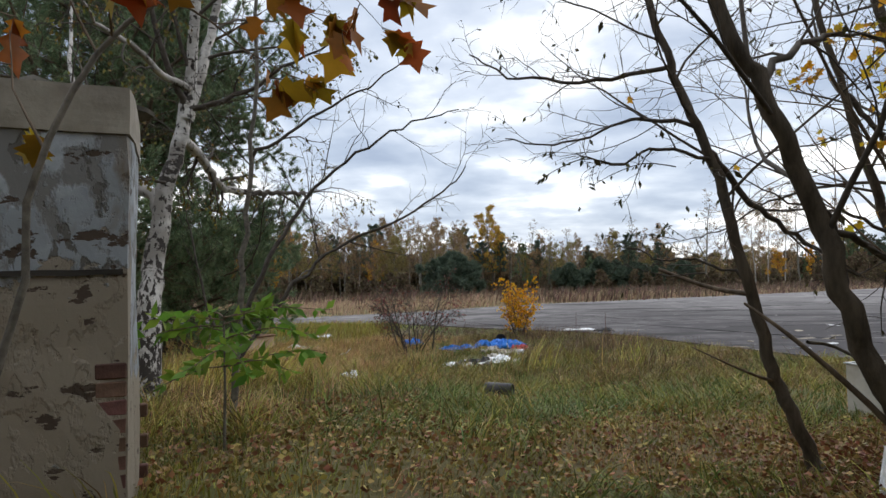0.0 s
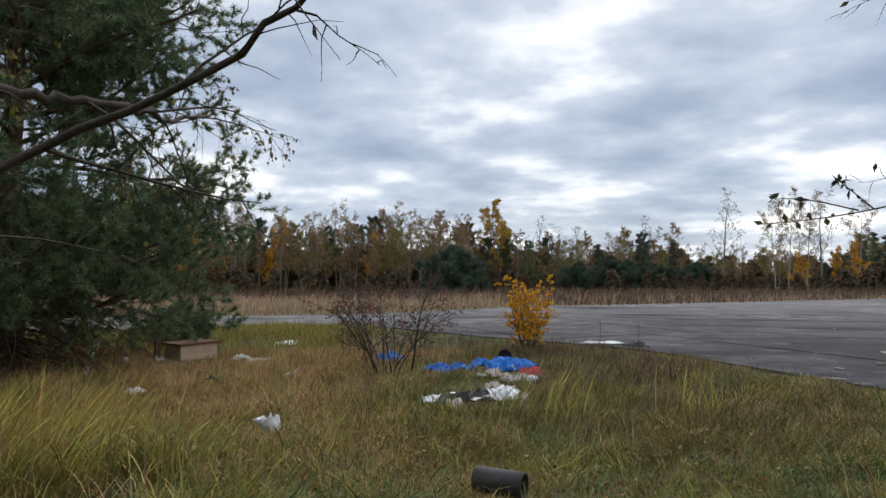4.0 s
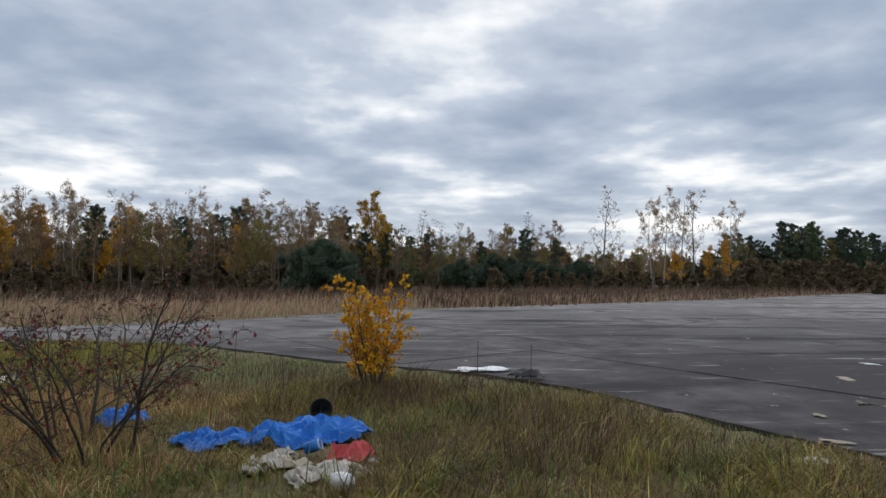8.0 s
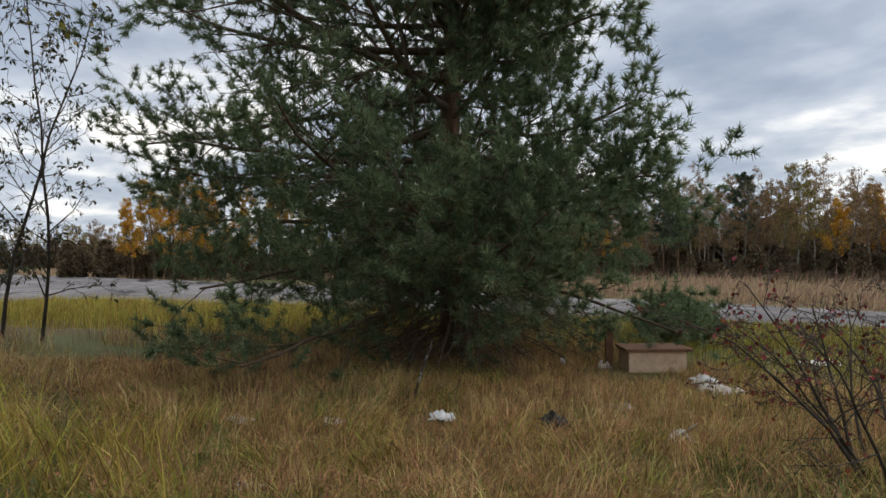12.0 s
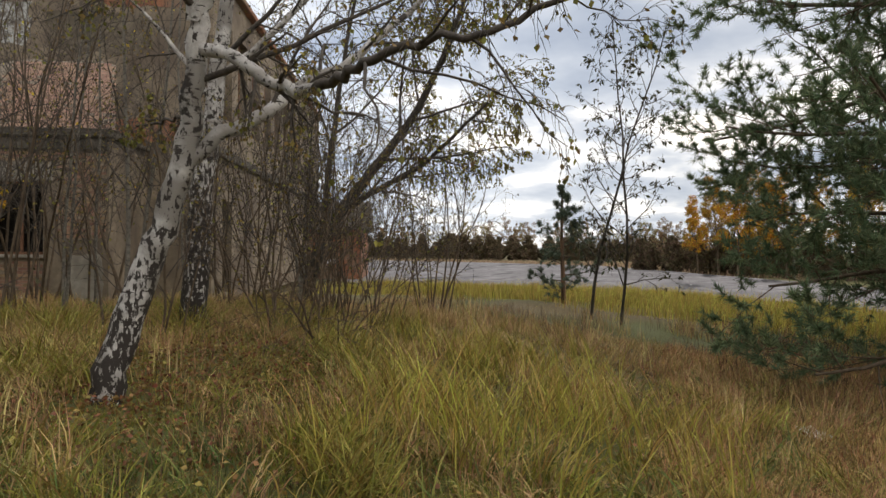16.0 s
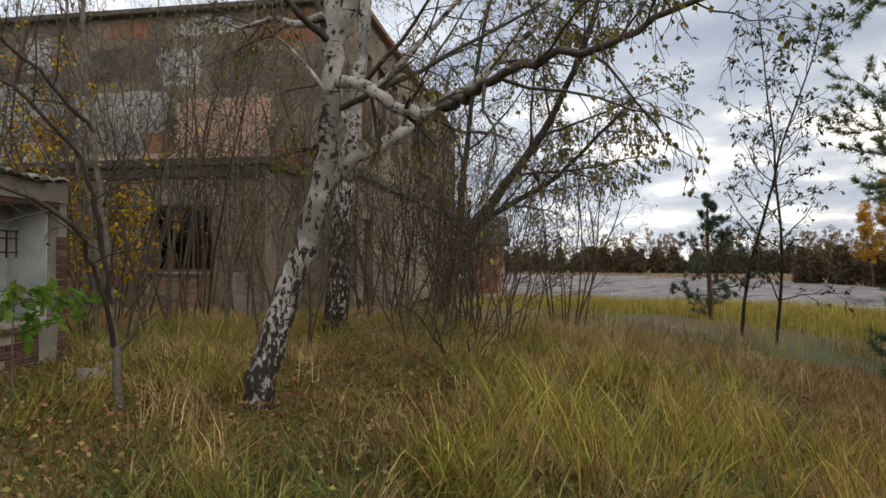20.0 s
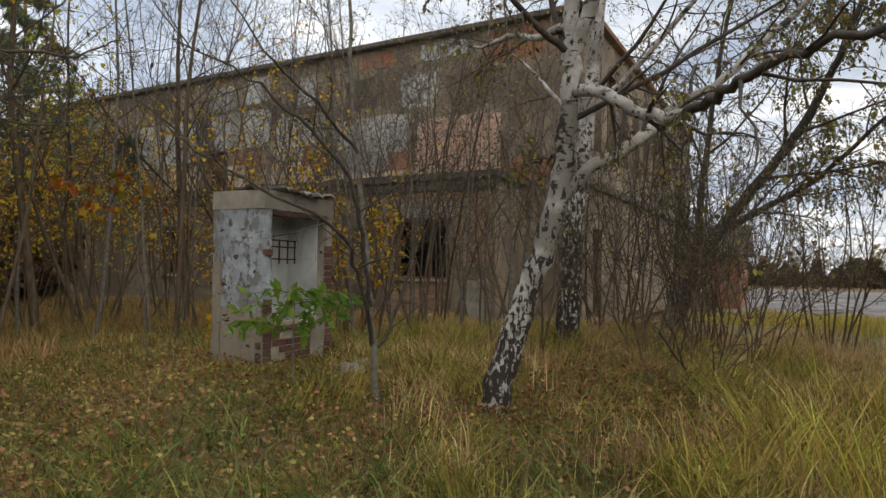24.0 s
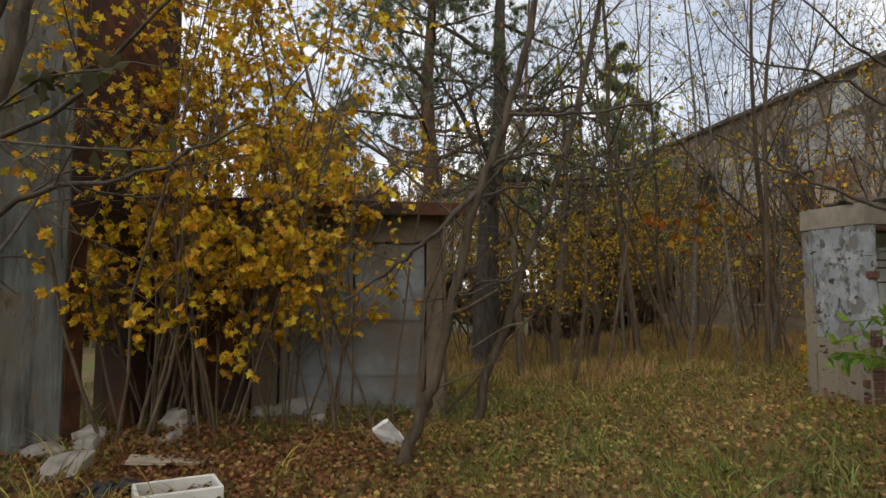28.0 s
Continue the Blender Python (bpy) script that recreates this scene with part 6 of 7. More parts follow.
# ---------------------------------------------------------------- litter and loose things
def crumple(at, size, mat, seed, name, label, category, hgt=0.16, n=16, rz=0.0):
    """A crumpled sheet lying on the ground: folded, with thickness."""
    r = np.random.default_rng(seed)
    bm = bmesh.new()
    grid = {}
    off = r.uniform(0, 50, 3)
    for i in range(n + 1):
        for j in range(n + 1):
            u, v = i / n - 0.5, j / n - 0.5
            edge = max(abs(u), abs(v)) * 2
            nz = noise.noise(Vector((u * 3.2 + off[0], v * 3.2 + off[1], off[2])))
            n2 = noise.noise(Vector((u * 7 + off[1], v * 7 + off[0], off[2])))
            n3 = noise.noise(Vector((u * 13 + off[2], v * 13 + off[1], off[0])))
            z = hgt * max(0.0, 0.5 + 1.0 * nz + 0.40 * (1 - 2.2 * abs(n2)) + 0.34 * (0.5 - 2.0 * abs(n3))) * (1 - 0.75 * edge**3) + 0.02
            wig = 1 + 0.30 * noise.noise(Vector((u * 3, v * 3, off[1])))
            grid[i, j] = bm.verts.new((u * size[0] * wig + 0.06 * n2, v * size[1] * wig + 0.06 * nz, z))
    for i in range(n):
        for j in range(n):
            u, v = (i + 0.5) / n - 0.5, (j + 0.5) / n - 0.5
            if (u / 0.5) ** 2 + (v / 0.5) ** 2 < 1.0 + 0.35 * noise.noise(Vector((u * 6 + off[2], v * 6, 3))):
                bm.faces.new((grid[i, j], grid[i + 1, j], grid[i + 1, j + 1], grid[i, j + 1]))
    bmesh.ops.delete(bm, geom=[v for v in bm.verts if not v.link_faces], context="VERTS")
    bmesh.ops.solidify(bm, geom=bm.faces[:], thickness=0.006)
    for f in bm.faces:
        f.smooth = n < 12
    ob = part(name, bm, mat)
    ob.matrix_basis = pose(*at, 0, 0, rz)
    return tagged(ob, label, category)


def lathe(name, prof, mat, n=20, at=(0, 0, 0), rot=(0, 0, 0)):
    """A turned thing from (radius, height) pairs."""
    V, Q = [], []
    for r_, z in prof:
        for k in range(n):
            a = 2 * math.pi * k / n
            V.append((r_ * math.cos(a), r_ * math.sin(a), z))
    for i in range(len(prof) - 1):
        for k in range(n):
            Q.append((i * n + k, i * n + (k + 1) % n, (i + 1) * n + (k + 1) % n, (i + 1) * n + k))
    ob = new(name, mesh_data(name, V, Q, None, mat, True))
    ob.matrix_basis = pose(*at, *rot)
    return ob


crumple((-0.12, 18.0, hz(-0.12, 18.0)), (1.45, 0.85), M["tarp"], 1, "tarpaulin", "crumpled bright blue plastic tarpaulin on the grass", "tarpaulin", 0.22, 34, 20)
crumple((-1.15, 18.15, hz(-1.15, 18.15)), (0.95, 0.55), M["tarp"], 2, "tarpaulin", "flat torn strip of blue tarpaulin on the grass", "tarpaulin", 0.14, 28, -15)
crumple((-2.5, 19.0, hz(-2.5, 19.0)), (0.6, 0.5), M["tarp"], 3, "tarpaulin", "small bunched piece of blue tarpaulin", "tarpaulin", 0.2, 14, 5)
bucket = lathe("bucket", [(0.001, 0.0), (0.115, 0.0), (0.14, 0.26), (0.146, 0.26), (0.146, 0.275), (0.133, 0.275), (0.108, 0.012), (0.001, 0.012)], M["black_plastic"], 22, (-0.08, 19.1, hz(-0.08, 19.1) + 0.14), (62, 0, 10))
tagged(bucket, "tipped black plastic bucket in the grass", "bucket")
pipe = lathe("pipe_piece", [(0.086, -0.2), (0.1, -0.2), (0.1, 0.2), (0.086, 0.2), (0.086, -0.2)], M["grey_plastic"], 24, (-0.1, 10.4, hz(-0.1, 10.4) + 0.13), (90, 0, 68))
tagged(pipe, "short dark plastic pipe lying on the grass", "pipe")
crumple((-0.12, 15.0, hz(-0.12, 15.0)), (1.0, 0.62), M["silver"], 4, "foil_sheet", "crumpled silvery-white foil sheet with dark patches", "foil", 0.15, 30, 35)
crumple((-0.95, 14.85, hz(-0.95, 14.85)), (0.8, 0.5), M["silver"], 5, "foil_sheet", "flat torn silvery foil sheet", "foil", 0.10, 24, 10)
crumple((-0.55, 14.93, hz(-0.55, 14.93)), (1.15, 0.55), M["grey_plastic"], 6, "jacket", "crumpled dark grey cloth jacket between foil sheets", "clothing", 0.24, 16, 30)
crumple((-0.25, 15.62, hz(-0.25, 15.62)), (0.32, 0.26), M["white_cloth"], 16, "paper_box", "crushed beige paper box beside foil", "litter", 0.13, 10, 15)
for k_, (x_, y_, s_) in enumerate(((-0.1, 16.95, 0.34), (0.32, 17.0, 0.4), (0.0, 16.45, 0.25), (0.55, 16.8, 0.3), (-0.45, 16.7, 0.22), (0.62, 17.05, 0.22))):
    crumple((x_, y_, hz(x_, y_)), (s_, s_ * 0.6), M["white_cloth" if k_ % 3 else "board"], 90 + k_, "rag", "torn dirty pale rag in the grass", "cloth", 0.07, 10, k_ * 50)
crumple((0.2, 16.7, hz(0.2, 16.7)), (0.6, 0.4), M["white_cloth"], 7, "rag", "dirty white cloth heap in the grass", "cloth", 0.10, 16, 10)
crumple((-0.32, 17.0, hz(-0.32, 17.0)), (0.55, 0.38), M["white_cloth"], 8, "rag", "dirty white cloth scrap", "cloth", 0.12, 12, 40)
crumple((0.45, 17.2, hz(0.45, 17.2)), (0.48, 0.34), M["red_cloth"], 9, "rag", "crumpled red cloth beside white rags", "cloth", 0.16, 12, 20)
jar = lathe("plastic_jar", [(0.001, 0), (0.075, 0), (0.08, 0.02), (0.08, 0.14), (0.06, 0.17), (0.06, 0.19), (0.001, 0.19)], M["foil"], 16, (0.36, 16.35, hz(0.36, 16.35) + 0.09), (80, 0, 40))
tagged(jar, "pale blue-white plastic jar on its side", "jar")
tin = lathe("tin", [(0.001, 0), (0.06, 0), (0.06, 0.15), (0.055, 0.155), (0.001, 0.155)], M["tarp"], 16, (-0.03, 17.3, hz(-0.03, 17.3) + 0.08), (70, 0, 80))
part_me("lid", mesh_data("lid", *(lambda n=16: ([(0.058 * math.cos(k * 6.283 / n), 0.058 * math.sin(k * 6.283 / n), z) for z in (0.156, 0.17) for k in range(n)], [(k, (k + 1) % n, n + (k + 1) % n, n + k) for k in range(n)]))(), None, M["foil"]), tin, "white lid")
tagged(tin, "blue and white tin lying among rags", "tin")
crumple((-0.75, 14.4, hz(-0.75, 14.4)), (0.3, 0.25), M["white_cloth"], 10, "paper_scrap", "beige crumpled paper in the grass", "litter", 0.1, 10)
crumple((-2.8, 12.7, hz(-2.8, 12.7)), (0.24, 0.2), M["foil"], 11, "plastic_bag", "small white plastic bag in long grass", "litter", 0.22, 10)
for k, (x, y, s, hh, mt, rz) in enumerate([(-5.9, 15.1, 0.42, 0.09, "foil", 0), (-5.1, 16.1, 0.32, 0.14, "black_plastic", 30), (-5.6, 19.6, 0.7, 0.12, "white_cloth", 60), (-6.2, 19.9, 0.5, 0.12, "foil", 20), (-7.6, 16.0, 0.4, 0.06, "white_cloth", 0),
                                           (-6.3, 13.9, 0.35, 0.05, "foil", 50), (-4.6, 12.6, 0.35, 0.04, "white_cloth", 20), (-4.0, 16.9, 0.2, 0.1, "foil", 10), (-5.4, 17.4, 0.4, 0.06, "white_cloth", 80), (-3.1, 14.1, 0.22, 0.04, "white_cloth", 10),
                                           (-7.0, 13.0, 0.5, 0.04, "foil", 15), (-7.9, 19.4, 0.25, 0.12, "white_cloth", 15), (-10.4, -3.3, 0.4, 0.1, "foil", 0), (2.35, 13.6, 0.5, 0.05, "white_cloth", 12), (-2.2, 13.2, 0.35, 0.04, "white_cloth", 5), (-6.0, 22.6, 0.7, 0.08, "foil", 35)]):
    crumple((x, y, hz(x, y)), (s, s * 0.6), M[mt], 20 + k, "litter_scrap", {"foil": "pale torn plastic scrap on the grass", "black_plastic": "black crumpled plastic scrap", "white_cloth": "dirty white scrap on dry grass"}[mt], "litter", hh, 9, rz)

# wooden crate and post under the pine
crate = empty("wooden_crate", (-7.55, 20.2, hz(-7.55, 20.2) - 0.02), 62)
tagged(crate, "low pale wooden box with an overhanging brown lid", "crate")
part("front_panel", box_bm(-0.5, -0.31, 0, 0.5, -0.28, 0.40, 0.004), M["wood_tan"], crate)
part("back_panel", box_bm(-0.5, 0.28, 0, 0.5, 0.31, 0.40, 0.004), M["wood_tan"], crate)
part("side_panel", box_bm(-0.5, -0.277, 0, -0.47, 0.277, 0.40, 0.004), M["wood_tan"], crate)
part("side_panel", box_bm(0.47, -0.277, 0, 0.5, 0.277, 0.40, 0.004), M["wood_tan"], crate)
part("bottom", box_bm(-0.467, -0.277, 0.01, 0.467, 0.277, 0.04), M["wood_tan"], crate)
lid = part("lid", box_bm(-0.56, -0.37, 0.403, 0.60, 0.36, 0.45, 0.006), M["wood_brown"], crate, "brown weathered lid")
cup = lathe("cup", [(0.001, 0), (0.035, 0), (0.05, 0.16), (0.047, 0.16), (0.033, 0.006), (0.001, 0.006)], M["foil"], 14, (-8.4, 18.9, hz(-8.4, 18.9)), (8, 5, 0))
tagged(cup, "white plastic cup standing in the grass", "cup")
post = empty("wooden_post", (-8.15, 19.75, hz(-8.15, 19.75) - 0.05), 62)
tagged(post, "short weathered wooden board set upright beside a crate", "post")
part("board", box_bm(-0.07, -0.03, 0, 0.07, 0.03, 0.76, 0.006), M["wood_brown"], post)
part("board_cap", box_bm(-0.072, -0.032, 0.763, 0.072, 0.032, 0.785, 0.004), M["wood_brown"], post)

# white foam box near the first trees
fb = empty("beige_tub", (4.54, 9.04, hz(4.54, 9.04) - 0.06), -69)
tagged(fb, "large beige plastic tub with a whitish rim, in the grass", "tub")
W, D, H = 0.46, 0.25, 0.75 - (hz(4.54, 9.04) - 0.06)
part("side_panel", box_bm(-W, -D, 0, W, -D + 0.03, H, 0.008), M["box_white"], fb)
part("side_panel", box_bm(-W, D - 0.03, 0, W, D, H, 0.008), M["box_white"], fb)
part("end_panel", box_bm(-W, -D + 0.033, 0, -W + 0.03, D - 0.033, H, 0.008), M["box_white"], fb)
part("end_panel", box_bm(W - 0.03, -D + 0.033, 0, W, D - 0.033, H, 0.008), M["box_white"], fb)
part("inner_floor", box_bm(-W + 0.035, -D + 0.035, 0.02, W - 0.035, D - 0.035, H - 0.06, 0.008), M["paint_blue"], fb, "pale blue-grey inner floor")
for s in (-1, 1):
    part("rim", box_bm(-W - 0.012, s * D - 0.022, H + 0.003, W + 0.012, s * D + 0.022, H + 0.018, 0.005), M["paint_white"], fb, "whitish raised rim")
    part("rim", box_bm(s * W - 0.022, -D + 0.025, H + 0.003, s * W + 0.022, D - 0.025, H + 0.018, 0.005), M["paint_white"], fb, "whitish raised rim")

# low white foam box and a black rag among the leaves
wb = empty("foam_box", (3.68, 7.12, hz(3.68, 7.12) - 0.03), 40)
tagged(wb, "low open white foam box lying among dry leaves", "box")
for nm, q in (("side_panel", (-0.3, -0.2, 0, 0.3, -0.17, 0.2)), ("side_panel", (-0.3, 0.17, 0, 0.3, 0.2, 0.2)), ("end_panel", (-0.3, -0.167, 0, -0.27, 0.167, 0.2)), ("end_panel", (0.27, -0.167, 0, 0.3, 0.167, 0.2)), ("bottom", (-0.267, -0.167, 0.005, 0.267, 0.167, 0.03))):
    part(nm, box_bm(*q, 0.008), M["foam"], wb)
crumple((4.35, 6.95, hz(4.35, 6.95)), (0.5, 0.3), M["black_plastic"], 73, "rag", "black crumpled rag among dry leaves", "cloth", 0.12, 12, 20)
# rubble by the shed
def stone(at, s, seed, mat="stone", label="broken pale concrete lump among fallen leaves"):
    bm = bmesh.new()
    bmesh.ops.create_icosphere(bm, subdivisions=2, radius=1)
    for v in bm.verts:
        nz = noise.noise(v.co * 1.1 + Vector((seed, 0, 0)))
        v.co *= 1 + 0.45 * nz
        v.co = Vector((round(v.co.x * 3.5) / 3.5 * 0.4 + v.co.x * 0.6, v.co.y, round(v.co.z * 3) / 3 * 0.5 + v.co.z * 0.5))
        v.co = Vector((v.co.x * s[0], v.co.y * s[1], v.co.z * s[2]))
    ob = part("rubble_stone", bm, M[mat])
    ob.matrix_basis = pose(*at, seed * 13 % 20, seed * 7 % 15, seed * 47 % 180)
    return tagged(ob, label, "rubble")


for k, (x, y, s) in enumerate([(5.55, 5.75, (0.16, 0.2, 0.13)), (5.15, 6.5, (0.3, 0.22, 0.13)), (5.0, 5.1, (0.25, 0.18, 0.15)), (3.95, 4.35, (0.32, 0.22, 0.16)), (4.3, 4.5, (0.18, 0.2, 0.11)), (5.35, 6.05, (0.15, 0.12, 0.1)), (4.75, 5.6, (0.12, 0.16, 0.08)), (5.6, 6.3, (0.2, 0.15, 0.1)), (3.6, 4.55, (0.12, 0.1, 0.09)), (-2.9, 5.3, (0.18, 0.12, 0.09)), (-3.2, 5.0, (0.12, 0.1, 0.07))]):
    stone((x, y, hz(x, y) + s[2] * 0.45), s, k + 1)
bd = part("board", box_bm(-0.42, -0.2, 0, 0.42, 0.2, 0.03, 0.004, 0.004, 2), M["board"])
bd.matrix_basis = pose(4.35, 6.1, hz(4.35, 6.1) + 0.04, 4, -5, 30)
tagged(bd, "flat weathered board lying on leaves", "board")
wc = part("broken_tile", box_bm(-0.085, -0.02, -0.17, 0.085, 0.02, 0.17, 0.008, 0.012, 2), M["foil"])
wc.matrix_basis = pose(2.47, 5.55, hz(2.47, 5.55) + 0.14, -30, 34, 5)
tagged(wc, "white broken plate leaning in dry grass", "litter")
# thin stakes at the edge of the apron
for k, (x, y) in enumerate(((-2.3, 24.0), (2.4, 22.2), (3.2, 21.4), (7.6, 15.9))):
    sk = part_me("stake", tubes_mesh("stake", [(np.array([(0, 0, -0.1), (0.01, 0, 0.3), (0.02, 0.01, 0.7)]), (0.007, 0.006, 0.005), 0)], M["rust"]), None)
    sk.matrix_basis = pose(x, y, hz(x, y))
    tagged(sk, "thin rusty stake at the apron's edge", "stake", "stakes at the apron's edge")
crumple((5.1, 16.8, hz(5.1, 16.8)), (0.55, 0.3), M["white_cloth"], 70, "litter_scrap", "white scrap at the apron's edge", "litter", 0.05, 8)
crumple((2.6, 22.9, 0.01), (1.2, 0.35), M["foil"], 71, "litter_scrap", "white sheet lying at the apron's edge", "litter", 0.05, 10)
crumple((3.3, 22.0, 0.02), (0.7, 0.3), M["black_plastic"], 72, "litter_scrap", "dark rags at the apron's edge", "litter", 0.12, 10)
# scraps strewn over the near apron
for k, (x, y, s_) in enumerate(((9.4, 20.1, 0.2), (8.3, 18.1, 0.28), (9.1, 21.7, 0.35), (10.6, 20.0, 0.16), (5.9, 17.6, 0.25), (7.2, 17.3, 0.14), (10.1, 18.2, 0.3), (11.6, 20.8, 0.2), (8.9, 19.3, 0.12), (12.4, 18.9, 0.25), (7.8, 19.6, 0.1), (13.5, 22.4, 0.3), (6.6, 18.9, 0.18), (11.0, 23.5, 0.3))):
    crumple((x, y, -0.004), (s_ * 1.3, s_ * 0.6), M["black_plastic" if k % 4 == 3 else "foil" if k % 2 else "board"], 120 + k, "litter_scrap", "dark scrap on the apron" if k % 4 == 3 else "pale torn scrap on the apron", "litter", 0.012, 7, k * 37)
# ---------------------------------------------------------------- grass, heath and fallen leaves
def blades(name, label, n, zone, mat, hgt, wid, seed, bend=0.5, tuft=7, spread=0.10, wind=(0.25, 0.1), arch=False):
    """n tufts of curved blades over the ground; zone(x, y) gives the chance that a tuft stands there."""
    r = np.random.default_rng(seed)
    x = r.uniform(zone[0], zone[1], n * 3)
    y = r.uniform(zone[2], zone[3], n * 3)
    p = zone[4](x, y)
    keep = (r.uniform(0, 1, n * 3) < p) & ~in_apron(x, y)
    x, y = x[keep][:n], y[keep][:n]
    m = len(x)
    if m == 0:
        return None
    big = r.uniform(0.6, 1.25, m)
    X = np.repeat(x, tuft) + r.normal(0, spread, m * tuft)
    Y = np.repeat(y, tuft) + r.normal(0, spread, m * tuft)
    H = np.repeat(big, tuft) * hgt * r.uniform(0.5, 1.2, m * tuft)
    H = H * (0.3 + 0.7 * smoothstep(0.0, 1.6, apron_far(X, Y)))
    Z = height(X, Y) - 0.02
    a = r.uniform(0, 2 * np.pi, m * tuft)
    k = m * tuft
    ta = np.repeat(r.uniform(0, 2 * np.pi, m) + 1.5 * np.sin(x * 0.7) + 1.5 * np.cos(y * 0.8), tuft)
    lean = np.stack([(np.cos(a) * 0.5 + np.cos(ta) * 0.8) * bend + wind[0], (np.sin(a) * 0.5 + np.sin(ta) * 0.8) * bend + wind[1]], -1) * r.uniform(0.3, 1.25, k)[:, None]
    s = np.stack([-np.sin(a), np.cos(a)], -1) * wid * 0.5
    base = np.stack([X, Y, Z], -1)
    S = np.concatenate([s, np.zeros((k, 1))], 1)
    ll = np.hypot(lean[:, 0], lean[:, 1])
    if arch:
        # arcs of even length that rise, bend over and droop
        a0 = np.clip(0.15 + 0.12 * ll, 0, 0.7)
        a1 = np.clip(0.5 + 1.15 * ll, 0.3, 2.5)
        u = lean / (ll[:, None] + 1e-6)
        pts, cur = [base], base
        for q in range(4):
            th = a0 + (a1 - a0) * (q + 0.3) / 3.3
            cur = cur + np.concatenate([u * (np.sin(th) * H / 4)[:, None], (np.cos(th) * H / 4)[:, None]], 1)
            cur[:, 2] = np.maximum(cur[:, 2], base[:, 2] + 0.04)
            pts.append(cur)
        V = np.stack([pts[0] - S, pts[0] + S, pts[1] - S, pts[1] + S, pts[2] - S * 0.85, pts[2] + S * 0.85, pts[3] - S * 0.55, pts[3] + S * 0.55, pts[4]], 1).reshape(-1, 3)
        i = np.arange(k) * 9
        Q = np.concatenate([np.stack([i + o, i + 1 + o, i + 3 + o, i + 2 + o], -1) for o in (0, 2, 4)])
        T = np.stack([i + 6, i + 7, i + 8], -1)
    else:
        midp = base + np.concatenate([lean * H[:, None] * 0.30, H[:, None] * 0.55], 1)
        tip = base + np.concatenate([lean * H[:, None] * 0.95, (H * np.maximum(0.15, 1 - 0.25 * ll))[:, None]], 1)
        V = np.stack([base - S, base + S, midp + S * 0.7, midp - S * 0.7, tip], 1).reshape(-1, 3)
        i = np.arange(k) * 5
        Q = np.stack([i, i + 1, i + 2, i + 3], -1)
        T = np.stack([i + 3, i + 2, i + 4], -1)
    ob = new(name, mesh_data(name, V, Q, T, mat))
    return tagged(ob, label, "grass", kind="stuff")


def clumpy(x, y, f, lo, hi, sd):
    """A patchy weight from slow waves."""
    v = np.sin(x * f + sd) * np.cos(y * f * 0.9 + 2 * sd) + 0.6 * np.sin(x * f * 2.3 - y * f * 1.9 + 3 * sd) + 0.4 * np.sin(y * f * 3.1 + sd)
    return smoothstep(lo, hi, v)


PATHX = np.array([-0.07, 0.1, -0.1, 0.2, 0.7, 0.8, 0.75])
PATHY = np.array([1.0, 3.1, 4.6, 7.4, 9.5, 10.8, 11.6])


OPEN = [(-3.3, 7.25, 0.8), (-2.9, 7.6, 0.7), (-1.6, 5.3, 1.0), (-0.1, 10.3, 1.0), (-0.1, 9.7, 0.8), (-0.08, 9.2, 0.6), (-2.2, 5.2, 1.0), (-0.9, 4.9, 0.8), (-0.15, 17.9, 1.0), (-1.15, 18.0, 0.8), (-2.5, 18.9, 0.5), (0.1, 16.7, 0.9), (-0.5, 15.8, 1.1), (-0.2, 17.6, 0.9), (0.3, 17.4, 0.6), (-7.4, 19.6, 1.2), (-5.9, 15.0, 0.6), (-5.1, 16.0, 0.5), (-5.6, 19.4, 0.8), (-2.8, 12.5, 0.5), (-2.6, 4.1, 1.0), (2.47, 5.8, 0.6), (4.4, 8.8, 0.8), (-4.9, 7.6, 1.3), (-5.6, 7.0, 0.9), (-0.5, 14.9, 1.0)]


def open_yard(x, y):
    """1 on the trodden yard between the booth, the shed and the walked line."""
    side = smoothstep(-0.35, 0.35, x - (-1.75 + (y - 4.6) * 0.21))
    return side * smoothstep(11.4, 9.6, y) * smoothstep(7.5, 5.5, x)


def clear(x, y):
    """No tall grass right on the walked line, in the open yard or inside the ruins."""
    px = np.interp(y, PATHY, PATHX)
    w = np.where((y > -1) & (y < 12.2), smoothstep(0.35, 0.9, np.abs(x - px)), 1.0) * (1 - 0.93 * open_yard(x, y))
    hall_in = ((x + 12.28) * 0.923 + (y + 1.96) * 0.386) < 0.15
    hall_in &= ((x + 12.28) * 0.386 - (y + 1.96) * 0.923) > -0.1
    for ix, iy, ir in OPEN:
        w = w * smoothstep(ir * 0.45, ir, np.hypot(x - ix, y - iy))
    return w * ~hall_in


def z_long(x, y):  # lush tufts left of the path and the mound
    a = np.exp(-((x + 4.3) ** 2 / 4.0 + (y - 10.4) ** 2 / 2.4)) + 0.6 * np.exp(-((x + 7.2) ** 2 / 5 + (y - 9.9) ** 2 / 3))
    a = a + 0.35 * np.exp(-((x - 0.4) ** 2 / 2.0 + (y - 14.3) ** 2 / 0.5))
    return np.clip(a, 0, 1) ** 1.6 * clear(x, y) * (0.06 + 0.94 * clumpy(x, y, 1.7, -0.2, 0.6, 2.2))


def bare_floor(x, y):
    """Trodden, leaf-strewn ground near the booth and shed."""
    return np.clip(1.2 * np.exp(-((x + 0.6) ** 2 / 16 + (y - 3.5) ** 2 / 18)) + 0.8 * np.exp(-((x - 3.5) ** 2 / 6 + (y - 6) ** 2 / 5)), 0, 1)


